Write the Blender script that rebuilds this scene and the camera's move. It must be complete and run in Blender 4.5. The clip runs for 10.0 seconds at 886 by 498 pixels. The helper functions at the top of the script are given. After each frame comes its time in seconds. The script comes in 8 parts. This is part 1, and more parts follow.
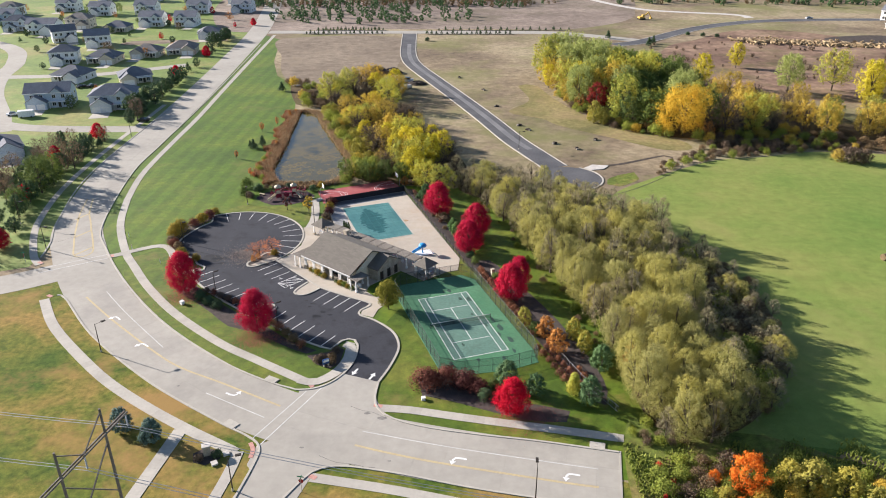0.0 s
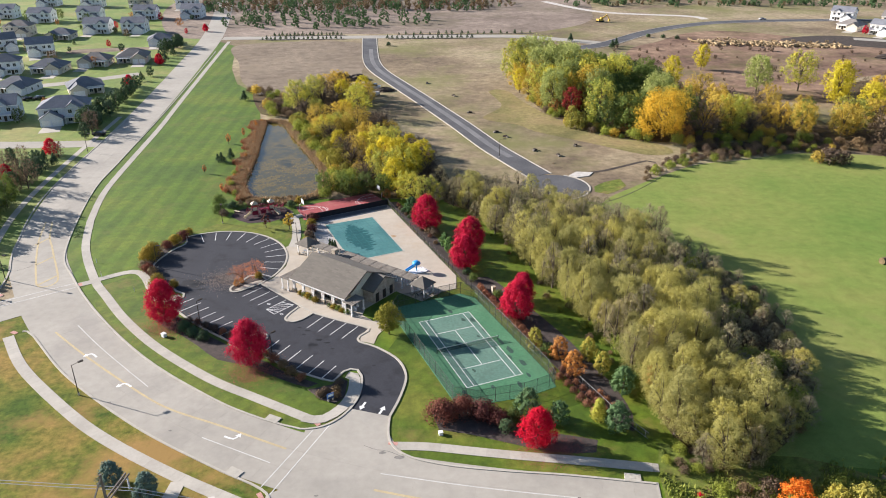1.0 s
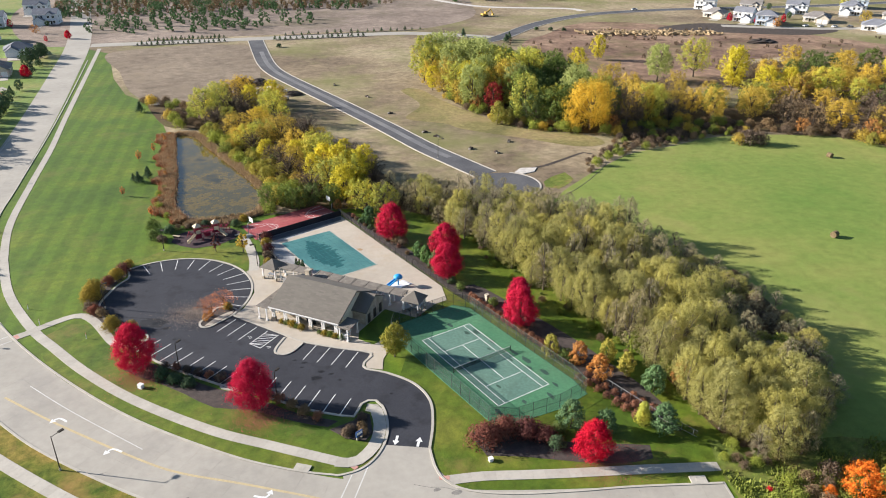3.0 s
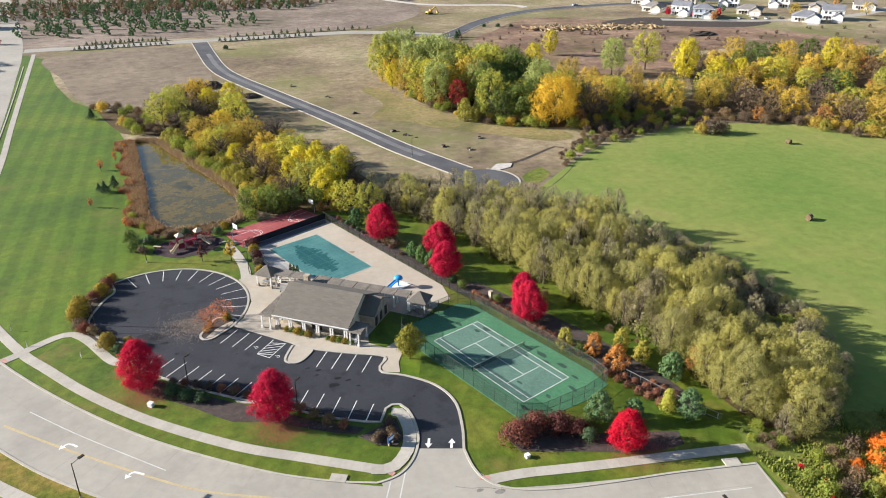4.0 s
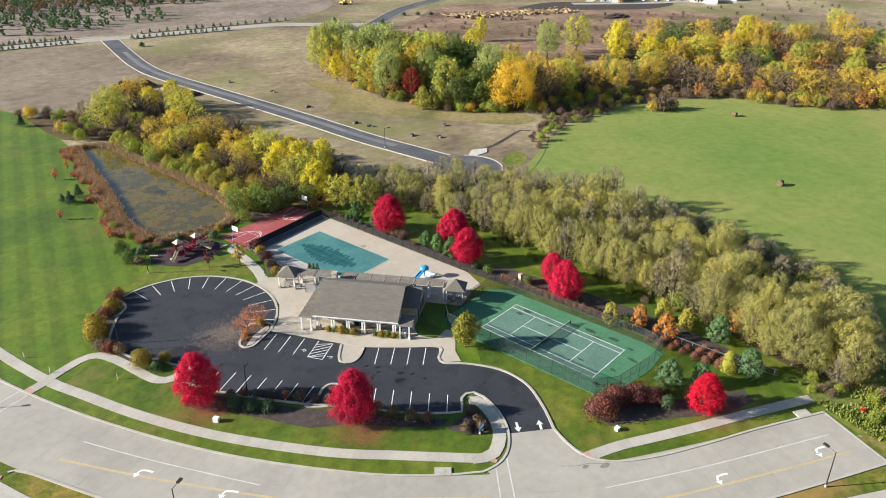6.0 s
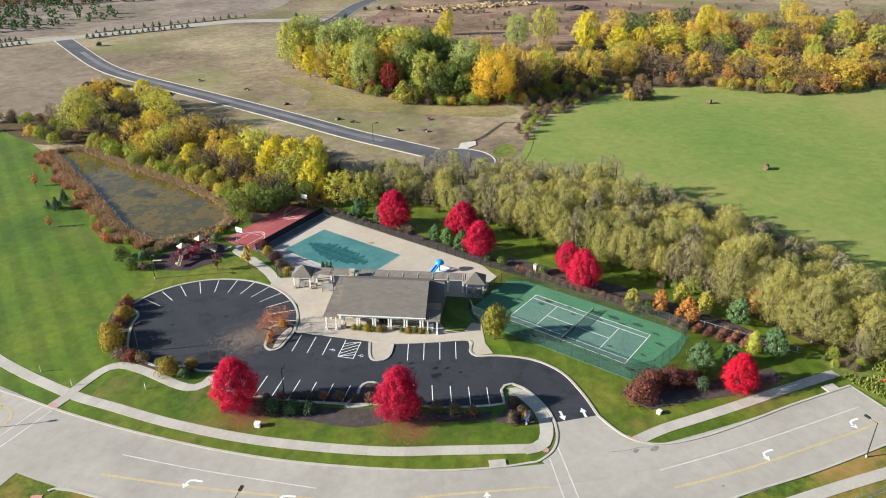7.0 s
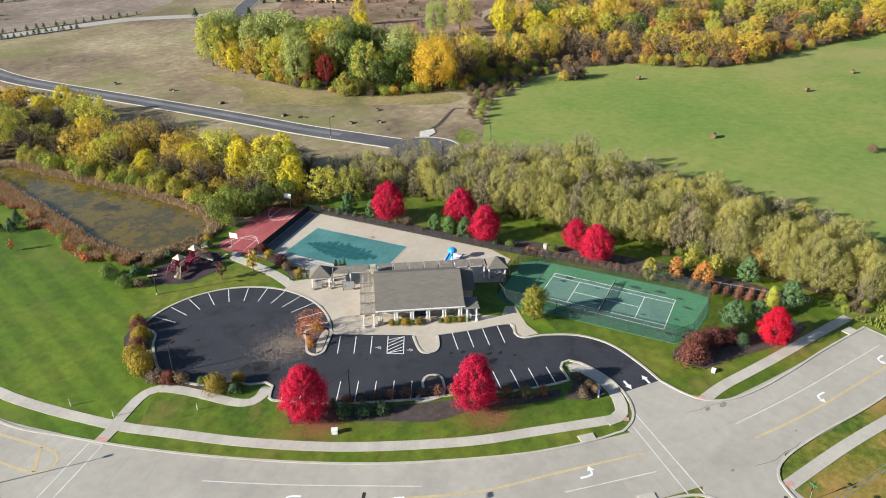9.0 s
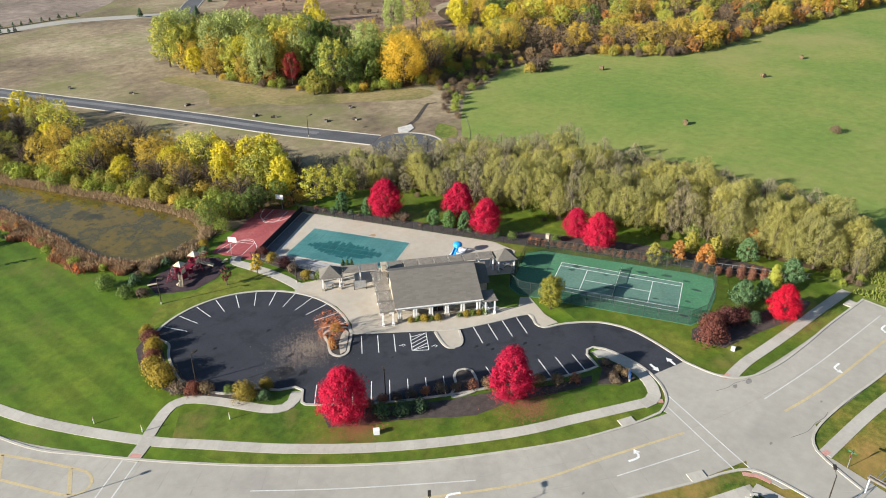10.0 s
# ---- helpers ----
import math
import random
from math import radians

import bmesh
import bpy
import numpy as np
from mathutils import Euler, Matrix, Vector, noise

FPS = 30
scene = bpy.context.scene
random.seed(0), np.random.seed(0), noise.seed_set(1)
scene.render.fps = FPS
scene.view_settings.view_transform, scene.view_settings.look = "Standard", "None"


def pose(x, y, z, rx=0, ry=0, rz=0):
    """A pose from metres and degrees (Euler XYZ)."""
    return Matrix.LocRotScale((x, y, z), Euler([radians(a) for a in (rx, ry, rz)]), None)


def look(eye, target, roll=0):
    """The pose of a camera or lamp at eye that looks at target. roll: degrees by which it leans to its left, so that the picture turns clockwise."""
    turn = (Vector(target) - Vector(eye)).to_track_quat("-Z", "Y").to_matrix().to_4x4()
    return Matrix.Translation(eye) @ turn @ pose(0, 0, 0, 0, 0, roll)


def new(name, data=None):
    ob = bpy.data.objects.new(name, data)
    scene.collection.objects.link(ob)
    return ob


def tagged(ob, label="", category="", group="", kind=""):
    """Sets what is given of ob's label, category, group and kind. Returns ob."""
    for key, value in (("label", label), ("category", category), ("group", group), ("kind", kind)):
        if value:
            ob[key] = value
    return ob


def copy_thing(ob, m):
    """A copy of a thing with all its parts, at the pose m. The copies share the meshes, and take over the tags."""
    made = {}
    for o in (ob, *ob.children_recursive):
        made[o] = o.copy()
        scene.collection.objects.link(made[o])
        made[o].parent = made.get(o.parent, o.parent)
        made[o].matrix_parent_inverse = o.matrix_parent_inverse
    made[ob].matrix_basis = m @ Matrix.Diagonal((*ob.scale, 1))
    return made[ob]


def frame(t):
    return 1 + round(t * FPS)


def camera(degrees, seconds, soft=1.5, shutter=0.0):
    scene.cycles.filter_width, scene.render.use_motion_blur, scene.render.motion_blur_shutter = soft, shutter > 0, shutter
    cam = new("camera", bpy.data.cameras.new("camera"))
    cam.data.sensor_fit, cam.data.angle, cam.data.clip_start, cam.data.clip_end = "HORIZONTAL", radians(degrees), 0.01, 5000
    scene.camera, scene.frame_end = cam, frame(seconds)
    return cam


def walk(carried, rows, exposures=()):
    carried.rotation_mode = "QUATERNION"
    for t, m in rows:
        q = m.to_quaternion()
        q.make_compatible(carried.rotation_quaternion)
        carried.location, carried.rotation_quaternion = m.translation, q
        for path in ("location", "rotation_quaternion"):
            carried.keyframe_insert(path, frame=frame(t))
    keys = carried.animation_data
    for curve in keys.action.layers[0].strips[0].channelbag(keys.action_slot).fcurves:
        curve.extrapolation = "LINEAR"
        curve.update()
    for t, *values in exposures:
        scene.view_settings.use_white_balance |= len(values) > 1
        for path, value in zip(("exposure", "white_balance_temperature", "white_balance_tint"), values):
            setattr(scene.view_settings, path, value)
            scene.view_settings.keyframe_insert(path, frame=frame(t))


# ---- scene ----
cam = camera(61.7, 10.0, soft=1.0)
METRES, EYE, TILT, LEAN, TURN = 139.4, 79.35, 0.0, -0.74, 0.0
ROWS = [
    (0.0, 0.0, 0.0, 0.0, -0.43, -25.91, 0.88),
    (0.5, -0.0364, 0.0352, -0.0024, -2.51, -25.86, 0.81),
    (1.0, -0.073, 0.0685, -0.0044, -4.66, -25.76, 0.71),
    (1.5, -0.1121, 0.0974, -0.0063, -7.28, -25.84, 0.62),
    (2.0, -0.154, 0.122, -0.0083, -10.19, -25.93, 0.56),
    (2.5, -0.198, 0.1437, -0.0104, -13.12, -26.01, 0.51),
    (4.0, -0.3337, 0.2043, -0.0159, -21.66, -26.22, 0.55),
    (4.5, -0.3799, 0.2254, -0.0178, -24.28, -26.34, 0.54),
    (5.0, -0.4252, 0.2477, -0.0193, -26.69, -26.54, 0.52),
    (5.5, -0.4698, 0.2718, -0.021, -29.02, -26.74, 0.51),
    (6.0, -0.5133, 0.2978, -0.0222, -31.08, -26.98, 0.53),
    (7.5, -0.6362, 0.3862, -0.025, -38.26, -27.63, 0.58),
    (8.0, -0.6744, 0.4185, -0.0258, -40.93, -27.85, 0.61),
    (8.5, -0.711, 0.4529, -0.0268, -43.65, -28.05, 0.63),
    (9.0, -0.7458, 0.4885, -0.0277, -46.37, -28.25, 0.65),
    (9.5, -0.7791, 0.526, -0.0288, -49.1, -28.43, 0.66),
    (10.0, -0.8104, 0.5653, -0.0297, -51.82, -28.61, 0.67),
]
walk(cam, [(t, pose(0, 0, EYE, TILT, LEAN, TURN) @ pose(METRES * x, METRES * y, METRES * z, 90 + pitch, roll, yaw)) for t, x, y, z, yaw, pitch, roll in ROWS],
     exposures=[(0.0, 1.35, 6380, 14), (5.0, 1.33, 6400, 8.5), (8.0, 1.27, 6320, 7), (10.0, 1.23, 6320, 7)])

# ---- light: a low, warm morning sun under a clear sky ----
SUN_FROM = Vector((-0.905, 0.425, 0.37)).normalized()
world = bpy.data.worlds.new("world")
scene.world = world
world.use_nodes = True
sky = world.node_tree.nodes.new("ShaderNodeTexSky")
sky.sky_type = "NISHITA"
sky.sun_disc = False
sky.sun_elevation = math.asin(SUN_FROM.z)
sky.sun_rotation = math.atan2(SUN_FROM.x, SUN_FROM.y)
sky.dust_density = 0.5
sky.ozone_density = 2.0
background = world.node_tree.nodes["Background"]
background.inputs["Strength"].default_value = 0.058
world.node_tree.links.new(sky.outputs["Color"], background.inputs["Color"])
sun = new("sun", bpy.data.lights.new("sun", "SUN"))
sun.data.energy, sun.data.angle, sun.data.color = 5.0, radians(0.55), (1.0, 0.925, 0.84)
sun.matrix_world = look(SUN_FROM * 300, (0, 0, 0))


# ---- materials ----
class Nodes:
    """A small writer of node trees."""

    def __init__(self, name):
        self.mat = bpy.data.materials.new(name)
        self.mat.use_nodes = True
        self.tree = self.mat.node_tree
        self.out = self.tree.nodes["Material Output"]
        self.bsdf = self.tree.nodes["Principled BSDF"]
        self.coord = self.tree.nodes.new("ShaderNodeNewGeometry").outputs["Position"]

    def put(self, socket, value):
        if isinstance(value, bpy.types.NodeSocket):
            self.tree.links.new(value, socket)
        else:
            socket.default_value = value

    def local(self):
        self.coord = self.tree.nodes.new("ShaderNodeTexCoord").outputs["Object"]
        return self

    def noise(self, scale, detail=4.0, rough=0.6, stretch=None):
        n = self.tree.nodes.new("ShaderNodeTexNoise")
        n.inputs["Scale"].default_value, n.inputs["Detail"].default_value, n.inputs["Roughness"].default_value = scale, detail, rough
        src = self.coord
        if stretch:
            mp = self.tree.nodes.new("ShaderNodeMapping")
            mp.inputs["Rotation"].default_value = (0, 0, radians(stretch[0]))
            mp.inputs["Scale"].default_value = (stretch[1], stretch[2], 1)
            self.tree.links.new(src, mp.inputs["Vector"])
            src = mp.outputs["Vector"]
        self.tree.links.new(src, n.inputs["Vector"])
        return n.outputs["Fac"]

    def wave(self, scale, angle, distortion=1.5):
        mp = self.tree.nodes.new("ShaderNodeMapping")
        mp.inputs["Rotation"].default_value = (0, 0, radians(angle))
        self.tree.links.new(self.coord, mp.inputs["Vector"])
        n = self.tree.nodes.new("ShaderNodeTexWave")
        n.inputs["Scale"].default_value, n.inputs["Distortion"].default_value = scale, distortion
        n.inputs["Detail"].default_value, n.inputs["Detail Scale"].default_value = 2.0, 0.6
        self.tree.links.new(mp.outputs["Vector"], n.inputs["Vector"])
        return n.outputs["Fac"]

    def ramp(self, fac, stops):
        n = self.tree.nodes.new("ShaderNodeValToRGB")
        el = n.color_ramp.elements
        while len(el) < len(stops):
            el.new(0.5)
        for e, (p, c) in zip(el, stops):
            e.position = p
            e.color = (*c, 1) if isinstance(c, tuple) else (c, c, c, 1)
        self.tree.links.new(fac, n.inputs["Fac"])
        return n.outputs["Color"]

    def mix(self, fac, a, b, mode="MIX"):
        n = self.tree.nodes.new("ShaderNodeMix")
        n.data_type, n.blend_type = "RGBA", mode
        self.put(n.inputs["Factor"], fac)
        self.put(n.inputs["A"], (*a, 1) if isinstance(a, tuple) else a)
        self.put(n.inputs["B"], (*b, 1) if isinstance(b, tuple) else b)
        return n.outputs["Result"]

    def chance(self, island=False):
        if island:
            return self.tree.nodes.new("ShaderNodeNewGeometry").outputs["Random Per Island"]
        return self.tree.nodes.new("ShaderNodeObjectInfo").outputs["Random"]

    def bump(self, height, strength, distance):
        n = self.tree.nodes.new("ShaderNodeBump")
        n.inputs["Strength"].default_value, n.inputs["Distance"].default_value = strength, distance
        self.tree.links.new(height, n.inputs["Height"])
        self.tree.links.new(n.outputs["Normal"], self.bsdf.inputs["Normal"])

    def done(self, colour, rough=0.9, metal=0.0, gloss=0.3):
        self.put(self.bsdf.inputs["Base Color"], (*colour, 1) if isinstance(colour, tuple) else colour)
        self.put(self.bsdf.inputs["Roughness"], rough)
        self.bsdf.inputs["Metallic"].default_value = metal
        self.bsdf.inputs["Specular IOR Level"].default_value = gloss
        return self.mat


def surface(name, dark, light, big=0.15, small=3.0, rough=0.9, metal=0.0, gloss=0.3, bumps=0.02, vary=0.0, stain=None, grain=0.5):
    """A weathered surface: broad mottling, fine grain and a little relief."""
    n = Nodes(name)
    col = n.ramp(n.noise(big, 5), [(0.3, dark), (0.7, light)])
    fine = n.noise(small, 3)
    col = n.mix(grain, col, n.ramp(fine, [(0.25, 0.55), (0.75, 1.35)]), "MULTIPLY")
    if stain:
        col = n.mix(n.ramp(n.noise(stain[1], 6, 0.7), [(0.52, 0.0), (0.68, stain[2])]), col, stain[0])
    if vary:
        col = n.mix(1.0, col, n.ramp(n.chance(), [(0.0, 1 - vary), (1.0, 1 + vary)]), "MULTIPLY")
    n.bump(fine, 0.5, bumps)
    return n.done(col, rough, metal, gloss)


def grass(name, tones, stripe=None, patch=0.03, clump=0.4, bare=None, soft=0.15, at=0.55, tufts=0.7, waxy=False):
    """Turf: broad patches, tufts and blades; stripe gives mower's bands (angle, width, strength)."""
    n = Nodes(name)
    lo, mid, hi = tones
    col = n.ramp(n.noise(patch, 6, 0.65), [(0.5 - soft, lo), (0.5, mid), (0.5 + soft, hi)])
    tuft = n.noise(clump, 5, 0.7)
    col = n.mix(tufts, col, n.ramp(tuft, [(0.3, 0.62), (0.7, 1.4)]), "MULTIPLY")
    blade = n.noise(6.0, 3, 0.7)
    col = n.mix(0.5, col, n.ramp(blade, [(0.3, 0.6), (0.7, 1.4)]), "MULTIPLY")
    if stripe:
        angle, width, strength = stripe
        col = n.mix(strength, col, n.ramp(n.wave(0.16 / width, angle, 0.6), [(0.3, 0.72), (0.7, 1.25)]), "MULTIPLY")
    if bare:
        col = n.mix(n.ramp(n.noise(bare[1], 6, 0.7), [(at, 0.0), (at + 0.14, bare[2])]), col, bare[0])
    n.bump(tuft, 0.7, 0.12)
    if waxy:
        n.bsdf.inputs["Specular Tint"].default_value = (0.86, 1.0, 0.45, 1)
        return n.done(col, 0.68, 0, 0.5)
    return n.done(col, 0.95, 0, 0.15)


def leaves(name, tones, through_light=0.35, vary=0.25, spot=None):
    """Foliage: each leaf its own tone, each tree its own cast, light coming through the leaf."""
    n = Nodes(name).local()
    lo, mid, hi = tones
    tones = [tuple(0.45 * c + 0.55 * m for c, m in zip(end, mid)) for end in (lo, mid, hi)]
    col = n.ramp(n.chance(island=True), [(0.0, tones[0]), (0.5, tones[1]), (1.0, tones[2])])
    if spot:
        col = n.mix(n.ramp(n.noise(0.35, 2), [(0.48, 0.0), (0.62, 0.85)]), col, spot)
    col = n.mix(1.0, col, n.ramp(n.chance(), [(0.0, (1 - vary, 1 - vary, 1 - 0.5 * vary)), (0.5, (1.0, 1.0, 1.0)), (1.0, (1 + vary, 1 + 0.7 * vary, 1 - 0.2 * vary))]), "MULTIPLY")
    mat = n.done(col, 0.8, 0, 0.06)
    tr = n.tree.nodes.new("ShaderNodeBsdfTranslucent")
    n.tree.links.new(col, tr.inputs["Color"])
    mx = n.tree.nodes.new("ShaderNodeMixShader")
    mx.inputs[0].default_value = 0.8 * through_light
    n.tree.links.new(n.bsdf.outputs[0], mx.inputs[1])
    n.tree.links.new(tr.outputs[0], mx.inputs[2])
    n.tree.links.new(mx.outputs[0], n.out.inputs["Surface"])
    return mat


def glazing(name, colour=(0.03, 0.035, 0.04)):
    n = Nodes(name)
    return n.done(colour, 0.08, 0, 0.6)


M_GROUND = grass("dry field", ((0.150, 0.114, 0.078), (0.250, 0.196, 0.126), (0.33, 0.272, 0.172)), None, 0.014, 0.3, ((0.165, 0.170, 0.060), 0.011, 0.8), 0.12, 0.47, 0.9)
M_BARE = grass("bare brown field", ((0.175, 0.137, 0.100), (0.208, 0.166, 0.122), (0.255, 0.205, 0.15)), None, 0.025, 0.2, ((0.13, 0.10, 0.06), 0.05, 0.5))
M_LAWN = grass("mown lawn", ((0.044, 0.086, 0.007), (0.068, 0.120, 0.008), (0.110, 0.145, 0.013)), (3, 2.6, 0.42), 0.035, 0.5, ((0.13, 0.125, 0.030), 0.06, 0.6), waxy=True)
M_TURF = grass("yellowing turf", ((0.047, 0.086, 0.008), (0.077, 0.114, 0.010), (0.128, 0.140, 0.019)), (40, 1.8, 0.2), 0.06, 0.6, ((0.19, 0.138, 0.045), 0.09, 0.6), 0.13, 0.54, 0.9, waxy=True)
M_VERGE = grass("rough dry verge", ((0.058, 0.100, 0.013), (0.130, 0.138, 0.022), (0.25, 0.168, 0.046)), None, 0.05, 0.8, ((0.32, 0.19, 0.068), 0.035, 0.85), 0.12, 0.48, 1.0)
M_FIELD = grass("hay field", ((0.122, 0.196, 0.040), (0.172, 0.222, 0.052), (0.238, 0.243, 0.070)), None, 0.02, 0.35, ((0.31, 0.26, 0.105), 0.009, 0.5), 0.2, 0.5, 0.4)
M_YARD = grass("house lawns", ((0.100, 0.155, 0.030), (0.145, 0.200, 0.040), (0.23, 0.215, 0.07)), None, 0.03, 0.4, ((0.30, 0.23, 0.10), 0.02, 0.6), waxy=True)
M_OLIVE = grass("olive rough grass", ((0.135, 0.125, 0.050), (0.20, 0.175, 0.070), (0.27, 0.215, 0.10)), None, 0.05, 0.5, ((0.26, 0.19, 0.10), 0.04, 0.7), 0.14, 0.5, 0.8)
M_WEEDS = grass("weedy rough ground", ((0.075, 0.105, 0.022), (0.135, 0.165, 0.032), (0.21, 0.165, 0.06)), None, 0.09, 0.7, ((0.16, 0.10, 0.05), 0.05, 0.7), 0.14, 0.52, 1.0)
M_HEATH = grass("rough rust-brown heath", ((0.13, 0.082, 0.060), (0.215, 0.140, 0.098), (0.29, 0.20, 0.135)), None, 0.03, 0.25, ((0.11, 0.10, 0.042), 0.02, 0.7), 0.14, 0.5, 1.0)
M_FARHEATH = grass("pale tan far slope", ((0.165, 0.130, 0.105), (0.230, 0.183, 0.148), (0.29, 0.235, 0.19)), None, 0.02, 0.2, ((0.13, 0.115, 0.07), 0.015, 0.6), 0.14, 0.5, 0.8)
M_SCRUB = grass("scrub floor", ((0.055, 0.040, 0.022), (0.095, 0.065, 0.035), (0.10, 0.085, 0.035)), None, 0.08, 0.6)
M_ROAD = surface("pale concrete road", (0.320, 0.298, 0.256), (0.392, 0.366, 0.316), 0.05, 0.6, 0.85, vary=0.02, stain=((0.262, 0.245, 0.217), 0.06, 0.6), grain=0.2)
M_JOINT = surface("road joint filler", (0.295, 0.274, 0.236), (0.345, 0.322, 0.28), 0.3, 2.0)
M_WALK = surface("sidewalk concrete", (0.372, 0.345, 0.298), (0.452, 0.422, 0.364), 0.15, 1.5, vary=0.06, grain=0.2)
M_KERB = surface("kerb concrete", (0.365, 0.34, 0.29), (0.455, 0.425, 0.365), 0.4, 2.0, grain=0.16)
M_DECK = surface("pool deck concrete", (0.375, 0.330, 0.268), (0.465, 0.412, 0.338), 0.07, 0.8, stain=((0.38, 0.30, 0.20), 0.12, 0.45), grain=0.16)
M_ASPHALT = surface("dark sealed asphalt", (0.027, 0.029, 0.037), (0.040, 0.042, 0.051), 0.12, 4.0, 0.8, stain=((0.016, 0.017, 0.021), 0.25, 0.8))
M_NEWROAD = surface("grey asphalt", (0.062, 0.064, 0.071), (0.115, 0.115, 0.12), 0.08, 2.0, 0.9)
M_WHITE = surface("white road paint", (0.66, 0.66, 0.64), (0.80, 0.80, 0.78), 0.8, 5.0, 0.7)
M_YELLOW = surface("faded yellow road paint", (0.42, 0.345, 0.215), (0.50, 0.405, 0.225), 0.3, 3.0, 0.7, grain=0.3)
M_FADED = surface("faded white road paint", (0.46, 0.45, 0.42), (0.60, 0.59, 0.56), 0.4, 4.0, 0.7, grain=0.25)
M_COURT_IN = surface("court green paint", (0.090, 0.178, 0.138), (0.124, 0.220, 0.170), 0.15, 2.0, 0.8, stain=((0.07, 0.12, 0.095), 0.14, 0.75))
M_COURT_OUT = surface("court bright green paint", (0.056, 0.172, 0.088), (0.084, 0.216, 0.114), 0.15, 2.0, 0.8, stain=((0.065, 0.135, 0.08), 0.16, 0.6))
M_RED_COURT = surface("faded red court paint", (0.27, 0.058, 0.062), (0.38, 0.098, 0.098), 0.2, 2.0, 0.8, stain=((0.36, 0.17, 0.14), 0.25, 0.55))
M_MULCH = surface("dark bark mulch", (0.042, 0.034, 0.031), (0.085, 0.067, 0.059), 0.8, 5.0, 0.95, bumps=0.06)
M_RUBBER = surface("dark play surface", (0.040, 0.025, 0.030), (0.062, 0.040, 0.045), 0.5, 5.0, 0.95)
M_ROOF = surface("brown-grey shingles", (0.128, 0.116, 0.098), (0.165, 0.150, 0.128), 0.35, 4.0, 0.9, stain=((0.17, 0.155, 0.13), 0.3, 0.4))
M_CREAM = surface("cream siding", (0.62, 0.56, 0.42), (0.72, 0.66, 0.52), 0.5, 4.0, 0.7)
M_STONE = surface("tan stone", (0.30, 0.26, 0.20), (0.48, 0.42, 0.33), 1.2, 4.0, 0.9)
M_TRIM = surface("white trim paint", (0.70, 0.69, 0.66), (0.80, 0.79, 0.77), 0.8, 5.0, 0.6)
M_TIMBER = surface("weathered pergola timber", (0.17, 0.150, 0.128), (0.255, 0.230, 0.198), 0.8, 6.0, 0.9)
M_DARK = surface("black coated metal", (0.012, 0.012, 0.013), (0.022, 0.022, 0.024), 1.0, 6.0, 0.5)
M_BRONZE = surface("dark bronze metal", (0.045, 0.035, 0.028), (0.065, 0.055, 0.045), 1.0, 6.0, 0.5, 0.4)
M_STEEL = surface("galvanised steel", (0.34, 0.35, 0.36), (0.48, 0.49, 0.50), 1.0, 6.0, 0.45, 0.6)
M_POLEWOOD = surface("weathered grey pole timber", (0.12, 0.105, 0.09), (0.22, 0.195, 0.17), 1.0, 6.0, 0.9)
M_GLASS = glazing("window glass")
M_BLUE = surface("blue plastic", (0.015, 0.24, 0.55), (0.03, 0.31, 0.66), 1.0, 5.0, 0.35, gloss=0.5)
M_PLASTIC = surface("white plastic", (0.72, 0.72, 0.72), (0.82, 0.82, 0.82), 1.0, 5.0, 0.4, gloss=0.5)
M_BARK = surface("grey-brown bark", (0.055, 0.042, 0.032), (0.12, 0.095, 0.072), 0.8, 5.0, 0.95)
M_HAY = surface("weathered hay", (0.105, 0.075, 0.04), (0.19, 0.14, 0.075), 1.5, 6.0, 0.95)
M_DIRT = surface("dark soil", (0.035, 0.028, 0.024), (0.080, 0.062, 0.05), 0.5, 3.0, 0.95)
M_PALE = surface("pale crushed stone", (0.42, 0.39, 0.35), (0.60, 0.57, 0.52), 0.6, 4.0, 0.9)
M_LOG = surface("cut timber and rubble", (0.24, 0.17, 0.09), (0.44, 0.33, 0.19), 0.5, 3.0, 0.9)
M_BRICKRED = surface("red tactile paving", (0.44, 0.225, 0.185), (0.54, 0.30, 0.25), 0.8, 5.0, 0.9)
M_MAROON = surface("maroon play steel", (0.17, 0.012, 0.03), (0.26, 0.02, 0.05), 1.0, 5.0, 0.4)
M_TAN = surface("tan plastic", (0.50, 0.42, 0.28), (0.60, 0.51, 0.36), 1.0, 5.0, 0.5)
M_GREENSIGN = surface("green sign face", (0.01, 0.14, 0.07), (0.02, 0.18, 0.09), 1.0, 5.0, 0.5)
M_REDSIGN = surface("red sign face", (0.45, 0.02, 0.02), (0.55, 0.03, 0.03), 1.0, 5.0, 0.5)
M_CHAIN = surface("dark green mesh wire", (0.045, 0.058, 0.052), (0.075, 0.09, 0.082), 1.0, 6.0, 0.6, 0.3)

M_POOL = Nodes("teal pool cover")
_c = M_POOL.ramp(M_POOL.noise(0.16, 5, 0.6), [(0.35, (0.050, 0.160, 0.160)), (0.65, (0.085, 0.225, 0.215))])
_c = M_POOL.mix(0.4, _c, M_POOL.ramp(M_POOL.noise(2.0, 3), [(0.3, 0.7), (0.7, 1.25)]), "MULTIPLY")
M_POOL = M_POOL.done(_c, 0.45, 0, 0.4)
_n = Nodes("pond water")
_c = _n.ramp(_n.noise(0.09, 6, 0.7), [(0.36, (0.042, 0.034, 0.006)), (0.47, (0.145, 0.098, 0.012)), (0.55, (0.066, 0.055, 0.016)), (0.66, (0.135, 0.092, 0.012))])
_n.bump(_n.noise(1.6, 4), 0.08, 0.02)
M_WATER = _n.done(_c, 0.05, 0, 0.55)


